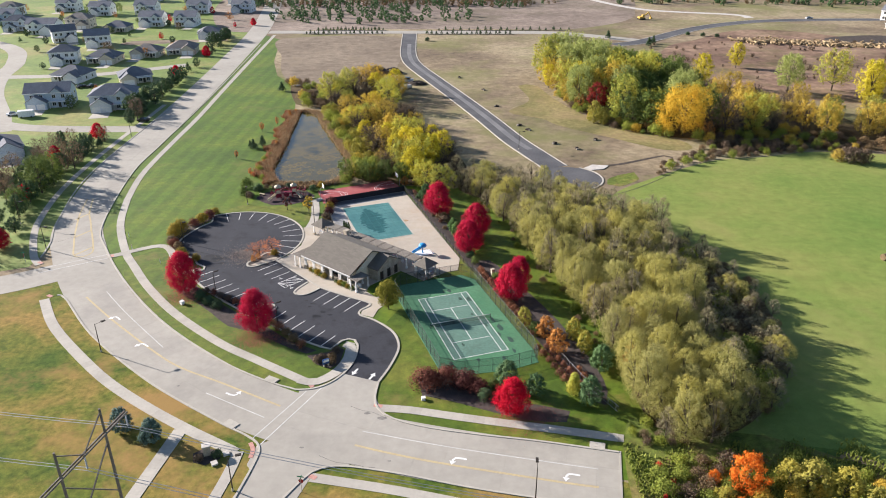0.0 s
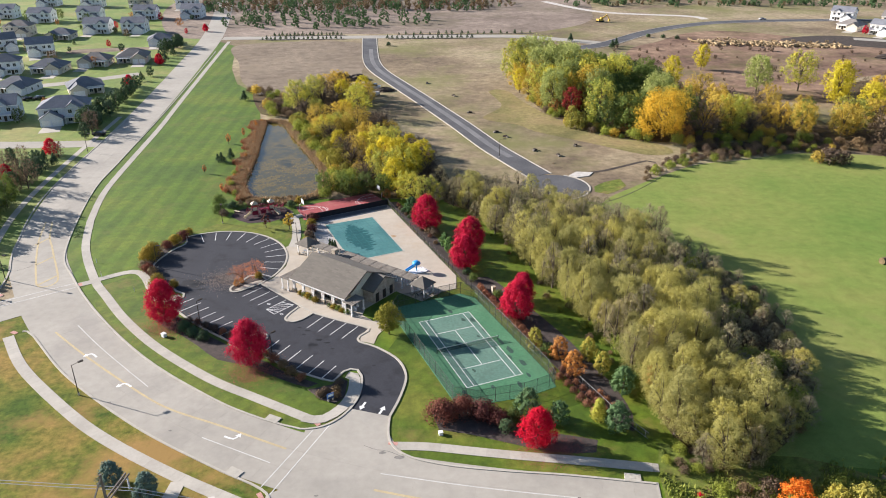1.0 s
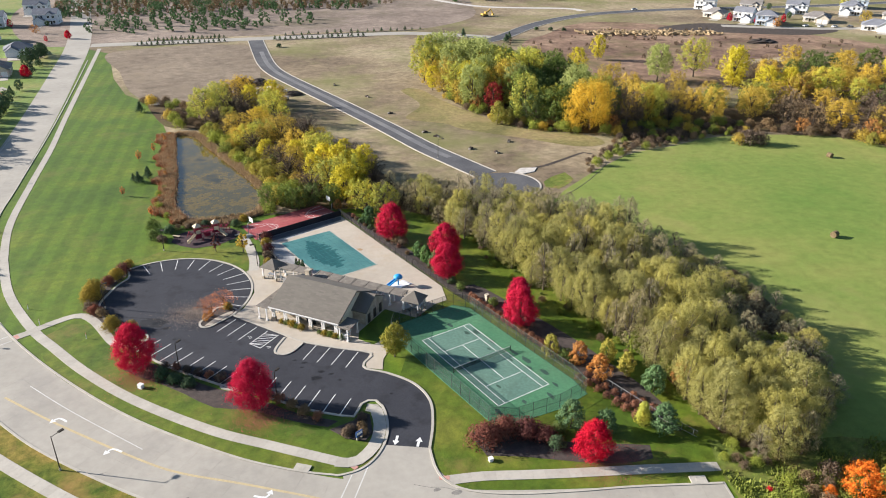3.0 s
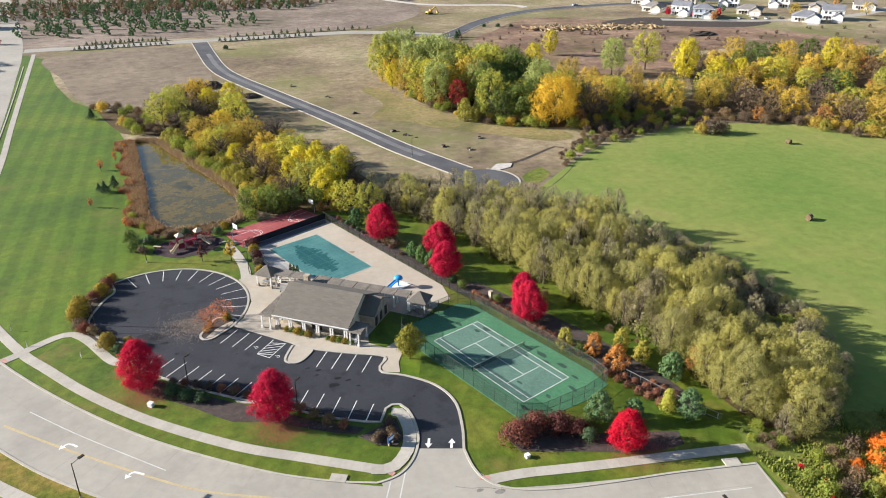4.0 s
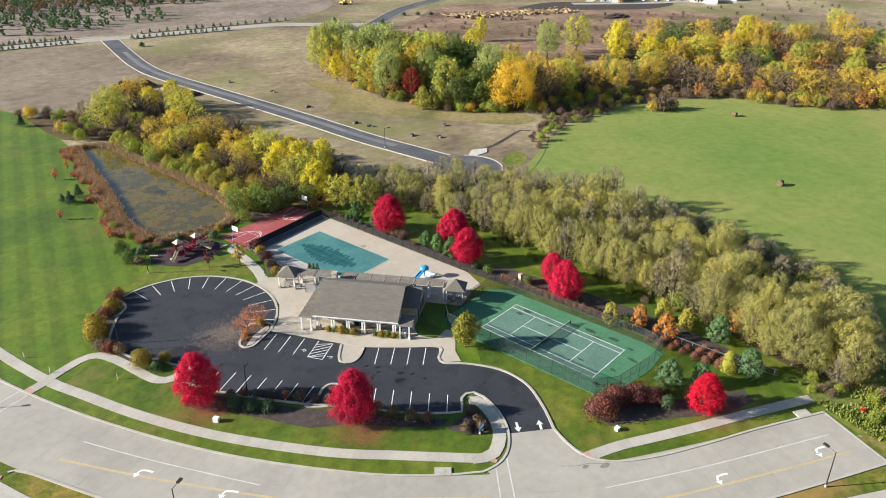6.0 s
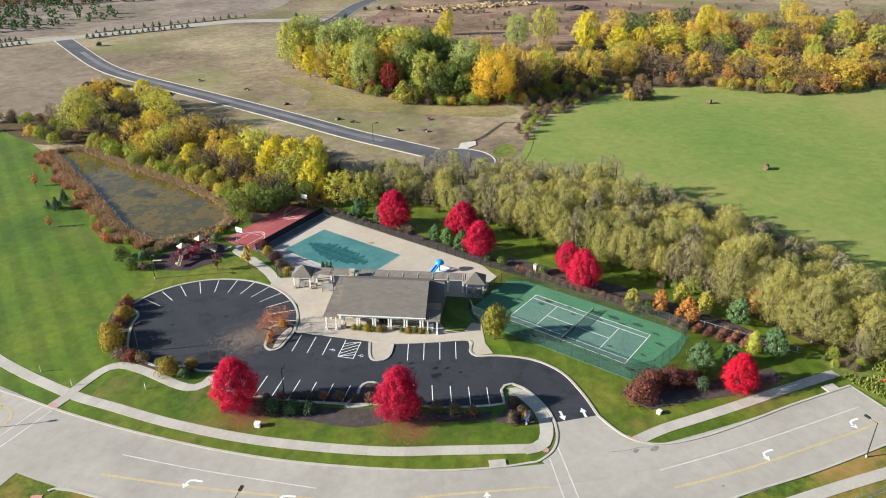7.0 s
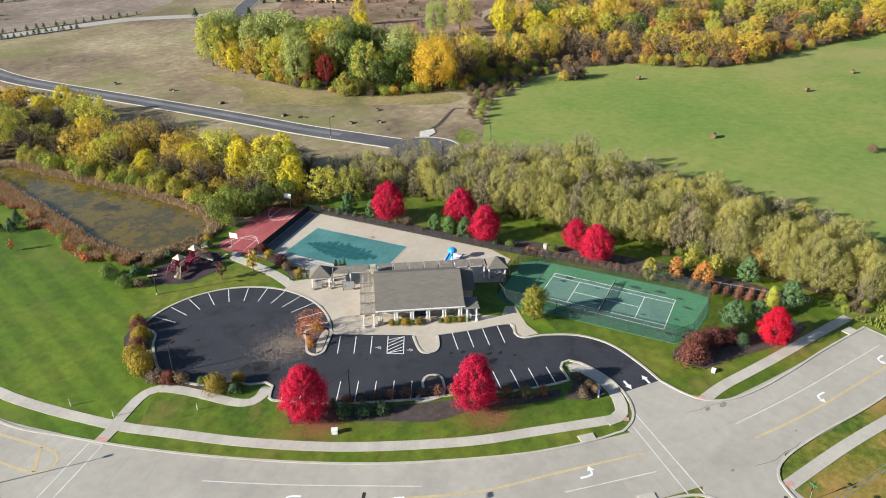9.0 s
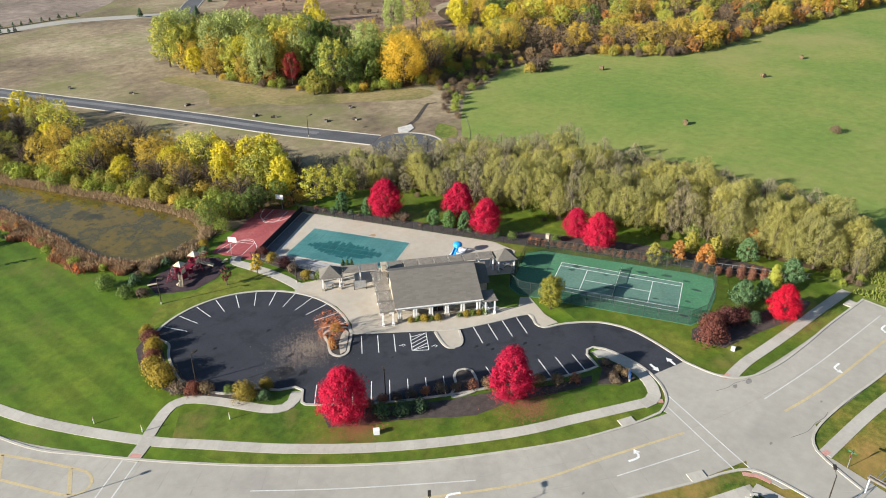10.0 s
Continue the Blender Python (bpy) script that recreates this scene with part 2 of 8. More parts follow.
# a clear chain-link or picket mesh: thin dark wires with air between them
def wire_mesh(name, colour, cover):
    n = Nodes(name)
    mat = n.done(colour, 0.6, 0, 0.3)
    tp = n.tree.nodes.new("ShaderNodeBsdfTransparent")
    mx = n.tree.nodes.new("ShaderNodeMixShader")
    mx.inputs[0].default_value = cover
    n.tree.links.new(tp.outputs[0], mx.inputs[1])
    n.tree.links.new(n.bsdf.outputs[0], mx.inputs[2])
    n.tree.links.new(mx.outputs[0], n.out.inputs["Surface"])
    return mat


M_LINK = wire_mesh("green chain link", (0.03, 0.045, 0.04), 0.17)
M_PICKET = wire_mesh("black picket infill", (0.035, 0.035, 0.037), 0.13)
M_NET = wire_mesh("black tennis net", (0.012, 0.012, 0.013), 0.3)

L_RED = leaves("crimson maple leaves", ((0.30, 0.006, 0.034), (0.50, 0.017, 0.060), (0.64, 0.050, 0.092)), 0.35, 0.08)
L_SCARLET = leaves("scarlet maple leaves", ((0.38, 0.004, 0.024), (0.56, 0.012, 0.042), (0.66, 0.042, 0.06)), 0.35, 0.08)
L_LOCUST = leaves("olive thicket leaves", ((0.300, 0.286, 0.094), (0.412, 0.388, 0.132), (0.50, 0.47, 0.172)), 0.60, 0.20)
L_GOLD = leaves("golden leaves", ((0.33, 0.240, 0.046), (0.50, 0.366, 0.068), (0.63, 0.48, 0.098)), 0.42, 0.20)
L_YELLOW = leaves("bright yellow leaves", ((0.44, 0.38, 0.032), (0.61, 0.52, 0.045), (0.70, 0.61, 0.08)), 0.42, 0.10)
L_LIME = leaves("yellow-green leaves", ((0.24, 0.28, 0.055), (0.39, 0.41, 0.082), (0.54, 0.52, 0.115)), 0.45, 0.2, (0.54, 0.45, 0.07))
L_GREEN = leaves("dull green leaves", ((0.075, 0.115, 0.030), (0.13, 0.18, 0.048), (0.22, 0.25, 0.07)), 0.38, 0.25)
L_SAGE = leaves("grey-green leaves", ((0.24, 0.28, 0.09), (0.355, 0.395, 0.128), (0.46, 0.49, 0.18)), 0.45, 0.15)
L_RUST = leaves("rust orange leaves", ((0.30, 0.140, 0.045), (0.45, 0.218, 0.070), (0.56, 0.31, 0.11)), 0.38, 0.20)
L_ORANGE = leaves("orange-red leaves", ((0.50, 0.14, 0.05), (0.66, 0.22, 0.08), (0.72, 0.33, 0.13)), 0.4, 0.10)
L_BROWN = leaves("brown twiggy leaves", ((0.11, 0.080, 0.052), (0.185, 0.135, 0.088), (0.27, 0.205, 0.13)), 0.3, 0.25)
L_BURG = leaves("burgundy shrub leaves", ((0.09, 0.034, 0.030), (0.16, 0.060, 0.048), (0.24, 0.105, 0.075)), 0.3, 0.25)
L_SPRUCE = leaves("blue spruce needles", ((0.075, 0.125, 0.105), (0.12, 0.185, 0.155), (0.17, 0.24, 0.20)), 0.15, 0.12)
L_GARDEN = leaves("blue-green garden needles", ((0.060, 0.122, 0.046), (0.100, 0.184, 0.068), (0.15, 0.24, 0.085)), 0.25, 0.25)
L_PINE = leaves("dark evergreen needles", ((0.045, 0.078, 0.042), (0.076, 0.122, 0.062), (0.12, 0.17, 0.075)), 0.2, 0.2)
L_MUSTARD = leaves("mustard shrub leaves", ((0.16, 0.125, 0.024), (0.27, 0.205, 0.038), (0.38, 0.28, 0.06)), 0.3, 0.2)
L_TURNING = leaves("green leaves turning orange", ((0.15, 0.16, 0.028), (0.24, 0.235, 0.040), (0.38, 0.27, 0.055)), 0.35, 0.1)
L_REED = leaves("dry reeds", ((0.22, 0.150, 0.090), (0.33, 0.240, 0.150), (0.45, 0.35, 0.225)), 0.3, 0.1)
L_WEED = leaves("tall green weeds", ((0.145, 0.195, 0.036), (0.245, 0.29, 0.055), (0.38, 0.375, 0.09)), 0.42, 0.18)
L_FALLEN = leaves("fallen tan leaves", ((0.33, 0.25, 0.19), (0.44, 0.345, 0.265), (0.54, 0.44, 0.35)), 0.1, 0.1)
L_LITTER = leaves("fallen red leaves on the ground", ((0.26, 0.06, 0.06), (0.38, 0.12, 0.10), (0.46, 0.22, 0.15)), 0.1, 0.1)
L_RUSSET = leaves("russet clipped leaves", ((0.16, 0.072, 0.045), (0.27, 0.125, 0.078), (0.37, 0.19, 0.12)), 0.3, 0.2)
L_CITRON = leaves("olive-yellow leaves", ((0.24, 0.225, 0.048), (0.37, 0.335, 0.072), (0.48, 0.43, 0.10)), 0.4, 0.12)
L_TWIG = leaves("grey-brown twigs", ((0.21, 0.18, 0.11), (0.29, 0.255, 0.15), (0.37, 0.33, 0.20)), 0.35, 0.12)
L_MAROON = leaves("maroon leaves", ((0.17, 0.018, 0.022), (0.28, 0.035, 0.035), (0.38, 0.075, 0.055)), 0.38, 0.1)
L_FLAME = leaves("flame orange leaves", ((0.48, 0.085, 0.015), (0.66, 0.18, 0.025), (0.70, 0.30, 0.045)), 0.4, 0.1)
L_AMBER = leaves("amber leaves", ((0.47, 0.30, 0.032), (0.65, 0.43, 0.048), (0.72, 0.52, 0.085)), 0.45, 0.03)
L_MOSS = leaves("grey-green shrub leaves", ((0.068, 0.126, 0.054), (0.112, 0.190, 0.080), (0.17, 0.255, 0.112)), 0.25, 0.14)


# ---- geometry helpers ----
class Geo:
    """Collects vertices and faces for one mesh."""

    def __init__(self):
        self.v, self.f = [], []

    def face(self, pts):
        k = len(self.v)
        self.v += [tuple(p) for p in pts]
        self.f.append(tuple(range(k, k + len(pts))))

    def prism(self, outline, z0, z1):
        """An upright slab over a closed outline."""
        k, n = len(self.v), len(outline)
        if sum(a[0] * b[1] - b[0] * a[1] for a, b in zip(outline, outline[1:] + outline[:1])) < 0:
            outline = outline[::-1]
        self.v += [(p[0], p[1], z0) for p in outline] + [(p[0], p[1], z1) for p in outline]
        self.f.append(tuple(range(k + n, k + 2 * n)))
        self.f += [(k + i, k + (i + 1) % n, k + n + (i + 1) % n, k + n + i) for i in range(n)]

    def box(self, x0, x1, y0, y1, z0, z1):
        k = len(self.v)
        self.v += [(x, y, z) for z in (z0, z1) for x, y in ((x0, y0), (x1, y0), (x1, y1), (x0, y1))]
        self.f += [(k + 3, k + 2, k + 1, k), (k + 4, k + 5, k + 6, k + 7)]
        self.f += [(k + i, k + (i + 1) % 4, k + 4 + (i + 1) % 4, k + 4 + i) for i in range(4)]

    def tube(self, a, b, r0, r1, n=6, cap=True):
        a, b = Vector(a), Vector(b)
        q = (b - a).to_track_quat("Z", "Y")
        k = len(self.v)
        for p, r in ((a, r0), (b, r1)):
            self.v += [tuple(p + q @ Vector((r * math.cos(2 * math.pi * i / n), r * math.sin(2 * math.pi * i / n), 0))) for i in range(n)]
        self.f += [(k + i, k + (i + 1) % n, k + n + (i + 1) % n, k + n + i) for i in range(n)]
        if cap:
            self.f += [tuple(range(k + n, k + 2 * n)), tuple(range(k + n - 1, k - 1, -1))]

    def beam(self, a, b, w, h):
        """A squared bar from a to b, w wide and h high."""
        a, b = Vector(a), Vector(b)
        d = (b - a).normalized()
        side = d.cross(Vector((0, 0, 1)))
        side = side.normalized() if side.length > 1e-4 else Vector((1, 0, 0))
        up = side.cross(d)
        k = len(self.v)
        for p in (a, b):
            self.v += [tuple(p + side * sx * w / 2 + up * sz * h / 2) for sx, sz in ((-1, -1), (1, -1), (1, 1), (-1, 1))]
        self.f += [(k, k + 1, k + 2, k + 3), (k + 7, k + 6, k + 5, k + 4)]
        self.f += [(k + i, k + 4 + i, k + 4 + (i + 1) % 4, k + (i + 1) % 4) for i in range(4)]

    def ribbon(self, pts, width, z0, z1, shift=0.0, closed=False):
        """A flat band along a line, shift metres to its left."""
        n = len(pts)
        edge = []
        for i in range(n):
            a = pts[(i - 1) % n] if closed or i else pts[i]
            b = pts[(i + 1) % n] if closed or i < n - 1 else pts[i]
            dx, dy = b[0] - a[0], b[1] - a[1]
            s = math.hypot(dx, dy) or 1.0
            nx, ny = -dy / s, dx / s
            edge.append([(pts[i][0] + nx * (shift + e), pts[i][1] + ny * (shift + e)) for e in (width / 2, -width / 2)])
        k = len(self.v)
        for (lx, ly), (rx, ry) in edge:
            self.v += [(lx, ly, z0), (rx, ry, z0), (rx, ry, z1), (lx, ly, z1)]
        for i in range(n if closed else n - 1):
            p, q = k + 4 * i, k + 4 * ((i + 1) % n)
            self.f += [(p + 3, p + 2, q + 2, q + 3), (p + 2, p + 1, q + 1, q + 2), (p, p + 3, q + 3, q)]
        if not closed:
            self.f += [(k, k + 1, k + 2, k + 3)[::-1], tuple(k + 4 * (n - 1) + j for j in range(4))]

    def dome(self, c, rx, ry, rz, n=12, m=6, low=0.0):
        """A rounded cap; low is the sine of the angle at which it starts."""
        k = len(self.v)
        lo = math.asin(low)
        for j in range(m + 1):
            a = lo + (math.pi / 2 - lo) * j / m
            for i in range(n):
                t = 2 * math.pi * i / n
                self.v.append((c[0] + rx * math.cos(a) * math.cos(t), c[1] + ry * math.cos(a) * math.sin(t), c[2] + rz * math.sin(a)))
        for j in range(m):
            self.f += [(k + j * n + i, k + j * n + (i + 1) % n, k + (j + 1) * n + (i + 1) % n, k + (j + 1) * n + i) for i in range(n)]

    def mesh(self, name, mat):
        me = bpy.data.meshes.new(name)
        me.from_pydata(self.v, [], self.f)
        me.update()
        if mat:
            me.materials.append(mat)
        return me


def part(name, geo, mat, parent, label=""):
    ob = new(name, geo if isinstance(geo, bpy.types.Mesh) else geo.mesh(name, mat))
    ob.parent = parent
    return tagged(ob, label)


def solo(name, geo, mat, label, category, group="", kind=""):
    return tagged(new(name, geo.mesh(name, mat)), label, category, group, kind)


def thing(name, label, category, at=(0, 0, 0), turn=0.0, group="", kind=""):
    ob = new(name)
    ob.matrix_basis = pose(*at, 0, 0, turn)
    return tagged(ob, label, category, group, kind)


def spline(pts, step=2.0, closed=False):
    """A smooth line through a few points."""
    n, out = len(pts), []
    for i in range(n if closed else n - 1):
        p = [pts[j % n] if closed else pts[min(max(j, 0), n - 1)] for j in (i - 1, i, i + 1, i + 2)]
        m = max(1, int(math.dist(p[1], p[2]) / step))
        for s in range(m):
            t = s / m
            out.append(tuple(0.5 * (2 * p[1][c] + (p[2][c] - p[0][c]) * t + (2 * p[0][c] - 5 * p[1][c] + 4 * p[2][c] - p[3][c]) * t * t
                                    + (3 * p[1][c] - p[0][c] - 3 * p[2][c] + p[3][c]) * t ** 3) for c in (0, 1)))
    if not closed:
        out.append(tuple(pts[-1]))
    return out


def along(pts, step):
    """Points at even steps on a line, with the direction there in degrees."""
    out, left = [], 0.0
    for a, b in zip(pts, pts[1:]):
        d = math.dist(a, b)
        while left <= d:
            t = left / d
            out.append((a[0] + (b[0] - a[0]) * t, a[1] + (b[1] - a[1]) * t, math.degrees(math.atan2(b[1] - a[1], b[0] - a[0]))))
            left += step
        left -= d
    return out


def inside(x, y, poly):
    hit = False
    for (ax, ay), (bx, by) in zip(poly, poly[1:] + poly[:1]):
        if (ay > y) != (by > y) and x < (bx - ax) * (y - ay) / (by - ay) + ax:
            hit = not hit
    return hit


def arc(cx, cy, r, a0, a1, n=24):
    return [(cx + r * math.cos(radians(a0 + (a1 - a0) * i / n)), cy + r * math.sin(radians(a0 + (a1 - a0) * i / n))) for i in range(n + 1)]


# ---- ground and fields ----
g = Geo()
g.face([(-2200, -700, 0), (2200, -700, 0), (2200, 3600, 0), (-2200, 3600, 0)])
solo("ground", g, M_GROUND, "dry tan autumn field reaching to the horizon", "ground", kind="structure")


def sheet(name, outline, mat, z, label, category, smooth=True, kind="structure"):
    g = Geo()
    g.prism(spline(outline, 3.0, True) if smooth else outline, -0.05, z)
    return solo(name, g, mat, label, category, kind=kind)


ROAD_LINE = spline([(-150, 760), (-125, 589), (-111.5, 480), (-106.7, 396), (-103.5, 318), (-102.3, 255), (-101.5, 221), (-95.2, 181.5), (-87, 162), (-75.3, 143), (-62, 127),
                    (-46.6, 113), (-34.5, 104.3), (-22, 97.8), (-10, 93.2), (2, 89.8), (14.3, 87), (27, 84.3)], 2.0)
PARK = [p for p in ROAD_LINE if p[1] < 470] + [(50, 80), (70, 95), (80, 125), (78, 170), (60, 195), (46, 200), (20, 211), (4, 204), (-12, 207), (-34, 208), (-50, 213), (-53, 245), (-57, 290),
                                               (-63, 331), (-76, 352), (-84, 385), (-92, 445)]
sheet("lawn", PARK, M_LAWN, 0.02, "mown green lawn of the park with mower's stripes", "lawn", False)
sheet("turf", [(-71, 148), (-58, 132), (-42, 117), (-32, 110), (-18, 104), (-6, 98), (8, 95), (28, 90), (36, 93), (46, 94), (50, 105), (50, 130), (50, 160), (40, 190), (20, 204), (4, 203), (-2, 190), (4, 160), (-6, 140), (-14, 122), (-28, 121), (-40, 130), (-58, 150), (-60, 160), (-70, 163), (-75, 158)], M_TURF, 0.026, "yellowing mown turf round the car park and courts", "lawn", False)
sheet("turf", [(-61, 186), (-55, 192), (-47, 191), (-41, 192), (-37, 195), (-34.4, 193), (-33, 182), (-34, 176), (-45, 186), (-53, 188)], M_TURF, 0.026, "yellowing mown turf beside the playground", "lawn", False)
sheet("thicket_floor", [(6, 203), (16, 191), (24, 173), (28.5, 152), (34, 134), (34, 118), (34, 104), (36, 96), (46, 94), (57, 103), (66, 121), (69, 138), (64, 160), (50, 178), (41, 191), (32, 200), (18, 209), (8, 210)], M_SCRUB, 0.042, "dark leaf-strewn floor of the thicket", "woodland floor")
FIELD = [(80, 66), (74, 82), (62, 90.5), (46, 94.5), (48, 120), (50, 150), (47, 180), (50, 198), (64, 211), (78, 221), (90, 228), (106, 231), (126, 236), (148, 233), (167, 225), (178, 208), (186, 197), (206, 189), (252, 182), (362, 154), (620, 96),
         (900, -60), (300, -260), (120, -40)]
sheet("hay_field", FIELD, M_FIELD, 0.03, "pale green mown hay field", "field")
sheet("bare_field", [(-90, 449), (-82, 395), (-73, 352), (-60, 334), (-40, 338), (-22, 345), (-20, 372), (-22, 449)], M_BARE, 0.024, "bare brown graded building plot", "field")
sheet("rough_verge", [(-85, 150), (-75.3, 143), (-62, 127), (-46.6, 113), (-34.5, 104.3), (-22, 97.8), (-10, 93.2), (27, 84), (60, 70), (60, -60), (-260, -60), (-260, 136), (-110, 141)], M_VERGE, 0.02,
      "rough half-dry grass beside the road", "grass", False)
sheet("house_lawns", [(-96, 155), (-95, 181), (-101, 221), (-102, 318), (-106, 396), (-111, 480), (-150, 760), (-700, 760), (-700, 150), (-130, 141)], M_YARD, 0.02, "lawns of the housing estate", "lawn", False)
sheet("scrub_floor", [(28.6, 89), (29.4, 93.4), (31.5, 99), (36, 97.5), (44, 95), (52, 94), (62, 88.5), (76, 78), (80, 40), (40, 40), (28, 60), (28, 84)], M_WEEDS, 0.035, "weedy scrubby ground past the road's end", "ground")

sheet("heath", [(106, 342), (122, 326), (150, 306), (178, 300), (210, 340), (250, 345), (300, 318), (330, 330), (300, 400), (262, 424), (215, 470), (180, 468), (150, 440), (128, 420), (112, 380)], M_HEATH, 0.028, "rough rust-brown ground beyond the wood", "field")
sheet("heath", [(-140, 488), (-60, 481), (20, 480), (92, 482), (140, 545), (130, 680), (-150, 690)], M_FARHEATH, 0.026, "rough rust-brown slope past the cross road", "field")
for name, outline in (("wood_floor", [(56, 334), (52, 306), (60, 280), (72, 260), (90, 251), (116, 252), (142, 248), (156, 268), (146, 300), (126, 304), (112, 322), (100, 350), (78, 360), (60, 352)]),
                      ("wood_floor", [(96, 238), (100, 237), (108, 235), (128, 240), (150, 236), (168, 228), (180, 212), (190, 200), (208, 193), (254, 186), (364, 158), (500, 124), (520, 180), (410, 225), (335, 272), (284, 306), (242, 336),
                                      (203, 331), (176, 292), (154, 266), (120, 250.5), (100, 248.5), (94, 245)]),
                      ("wood_floor", [(-48, 294), (-38, 266), (-29, 241), (-25, 214), (-12, 207.6), (2, 209), (9, 222), (2, 246), (-7, 270), (-18, 298), (-32, 324), (-52, 330), (-66, 336), (-58, 300)])):
    sheet(name, outline, M_SCRUB, 0.038 + 0.001 * len(outline), "brown leaf-strewn floor of the wood", "woodland floor")

# ---- the concrete road, slab by slab ----
road = thing("road", "pale concrete road curving round the park", "road", kind="structure")
near_line = [p for p in ROAD_LINE if p[1] < 300]
g = Geo()
g.ribbon(ROAD_LINE, 12.4, -0.05, 0.045)
part("road_bed", g, M_JOINT, road)
g = Geo()
g.ribbon([p for p in ROAD_LINE if p[1] > 290], 12.3, 0.0, 0.0585)
part("far_paving", g, M_ROAD, road)
ring = along(near_line, 4.6)
ring.append((*near_line[-1], ring[-1][2]))
for (xa, ya, da), (xb, yb, db) in zip(ring, ring[1:]):
    na, nb = [(-math.sin(radians(d)), math.cos(radians(d))) for d in (da, db)]
    tx, ty = math.cos(radians(da)) * 0.007, math.sin(radians(da)) * 0.007
    for e0, e1 in ((-6.17, -2.05), (-2.035, 2.035), (2.05, 6.17)):
        g = Geo()
        g.prism([(xa + na[0] * e0 + tx, ya + na[1] * e0 + ty), (xb + nb[0] * e0 - tx, yb + nb[1] * e0 - ty), (xb + nb[0] * e1 - tx, yb + nb[1] * e1 - ty), (xa + na[0] * e1 + tx, ya + na[1] * e1 + ty)], 0.0, 0.06)
        part("slab", g, M_ROAD, road)


def street(name, pts, width, mat, label, kerb=None, z=0.055):
    line = spline(pts, 3.0)
    ob = thing(name, label, "road", kind="structure")
    g = Geo()
    g.ribbon(line, width, -0.05, z)
    part("paving", g, mat, ob)
    if kerb:
        for s in (1, -1):
            g = Geo()
            g.ribbon(line, 0.45, 0.0, z + 0.1, s * (width / 2 + 0.1))
            part("kerb", g, kerb, ob)
    return ob


street("side_street_south", [(-21.5, 94), (-24.5, 84), (-29, 70), (-36, 50), (-52, 10), (-70, -56)], 9.0, M_ROAD, "concrete side street joining the road")
street("side_street_west", [(-88, 152), (-97, 146.5), (-112, 141), (-150, 132)], 9.5, M_ROAD, "concrete side street into the estate", z=0.057)
street("estate_street", [(-103, 266), (-130, 266), (-152, 268), (-168, 274)], 7.5, M_ROAD, "concrete estate street", z=0.05)
street("estate_loop", [(-160, 262), (-172, 285), (-192, 318), (-206, 350), (-216, 385), (-240, 425), (-300, 470)], 9.0, M_ROAD, "concrete estate street curving between houses")
street("estate_lane", [(-204, 351), (-166, 355), (-142, 367), (-126, 377)], 7.0, M_ROAD, "concrete estate lane between houses", z=0.048)
sheet("bare_lot", [(-178, 430), (-150, 436), (-126, 440), (-124, 447), (-150, 446), (-178, 442)], M_BARE, 0.03, "bare tan building lot", "lot")
street("cross_road", [(-104, 471), (-60, 470), (-20, 469), (40, 467), (72, 464), (98, 450), (119, 436)], 10.0, M_ROAD, "pale new concrete cross road", z=0.062)
street("far_road", [(100, 425), (119, 436), (156, 473), (190, 496), (226, 508), (295, 510), (420, 500), (700, 520)], 9.0, M_NEWROAD, "grey asphalt road running far off", M_KERB, 0.07)
street("field_track", [(212, 520), (205, 535), (150, 560), (120, 620)], 6.0, M_PALE, "pale gravel track in the fields")

g = Geo()
g.prism([(-29.0, 92.6), (-29.6, 88.0), (-24.2, 80.2), (-20.4, 85.0), (-18.3, 87.0), (-14.4, 87.6), (-8, 91), (-20, 97)], -0.05, 0.064)
solo("junction_paving", g, M_ROAD, "pale concrete mouth of the side street", "road", kind="structure")

# the new cul-de-sac
culdesac = street("new_road", [(-17, 466), (-16.5, 430), (-15.4, 398), (-11.6, 374), (-1, 340), (9, 309), (18.6, 278), (26, 252), (31, 238), (37, 222)], 8.2, M_NEWROAD, "new grey asphalt road with pale kerbs", M_KERB, 0.055)
g = Geo()
g.prism(arc(39.5, 212, 10.2, 0, 360, 40)[:-1], -0.05, 0.058)
part("turning_circle", g, M_NEWROAD, culdesac)
g = Geo()
g.ribbon(arc(39.5, 212, 10.4, -150, 62), 0.5, 0.0, 0.16)
part("kerb", g, M_KERB, culdesac)
g = Geo()
g.ribbon(spline([(-16, 430), (-14.9, 398), (-11.1, 374), (-0.5, 340), (9.5, 309), (19, 278), (26.4, 252), (31, 240)], 3), 2.2, 0.05, 0.063)
part("worn_strip", g, surface("worn pale asphalt", (0.13, 0.13, 0.135), (0.20, 0.20, 0.20), 0.1, 2.0), culdesac)
sheet("outfall_stones", [(46, 221), (49, 224), (54, 223), (52, 220), (48, 219)], M_PALE, 0.2, "pale stones at a drain outfall", "stones", kind="stuff")
sheet("green_patch", [(51.3, 211.2), (56, 215), (60.8, 217.2), (61, 211.3), (53.5, 205), (50.3, 207)], M_WEEDS, 0.026, "patch of sown green grass", "grass")
sheet("rough_fringe", [(28, 287), (40, 277), (45, 268), (62, 252), (76, 239), (86, 240), (84, 250), (68, 262), (56, 284), (48, 310), (44, 330), (36, 330), (38, 305)], M_OLIVE, 0.027, "olive rough grass fringe along the wood", "grass")
sheet("drain_ditch", [(51.4, 223.6), (57.5, 225.2), (65.6, 229.2), (74.4, 233.3), (77, 231.4), (76.6, 230.4), (74.4, 232.3), (66, 228.0), (58, 223.9), (51.6, 222.8)], M_DIRT, 0.03, "dark eroded ditch in the field", "ditch")
g = Geo()
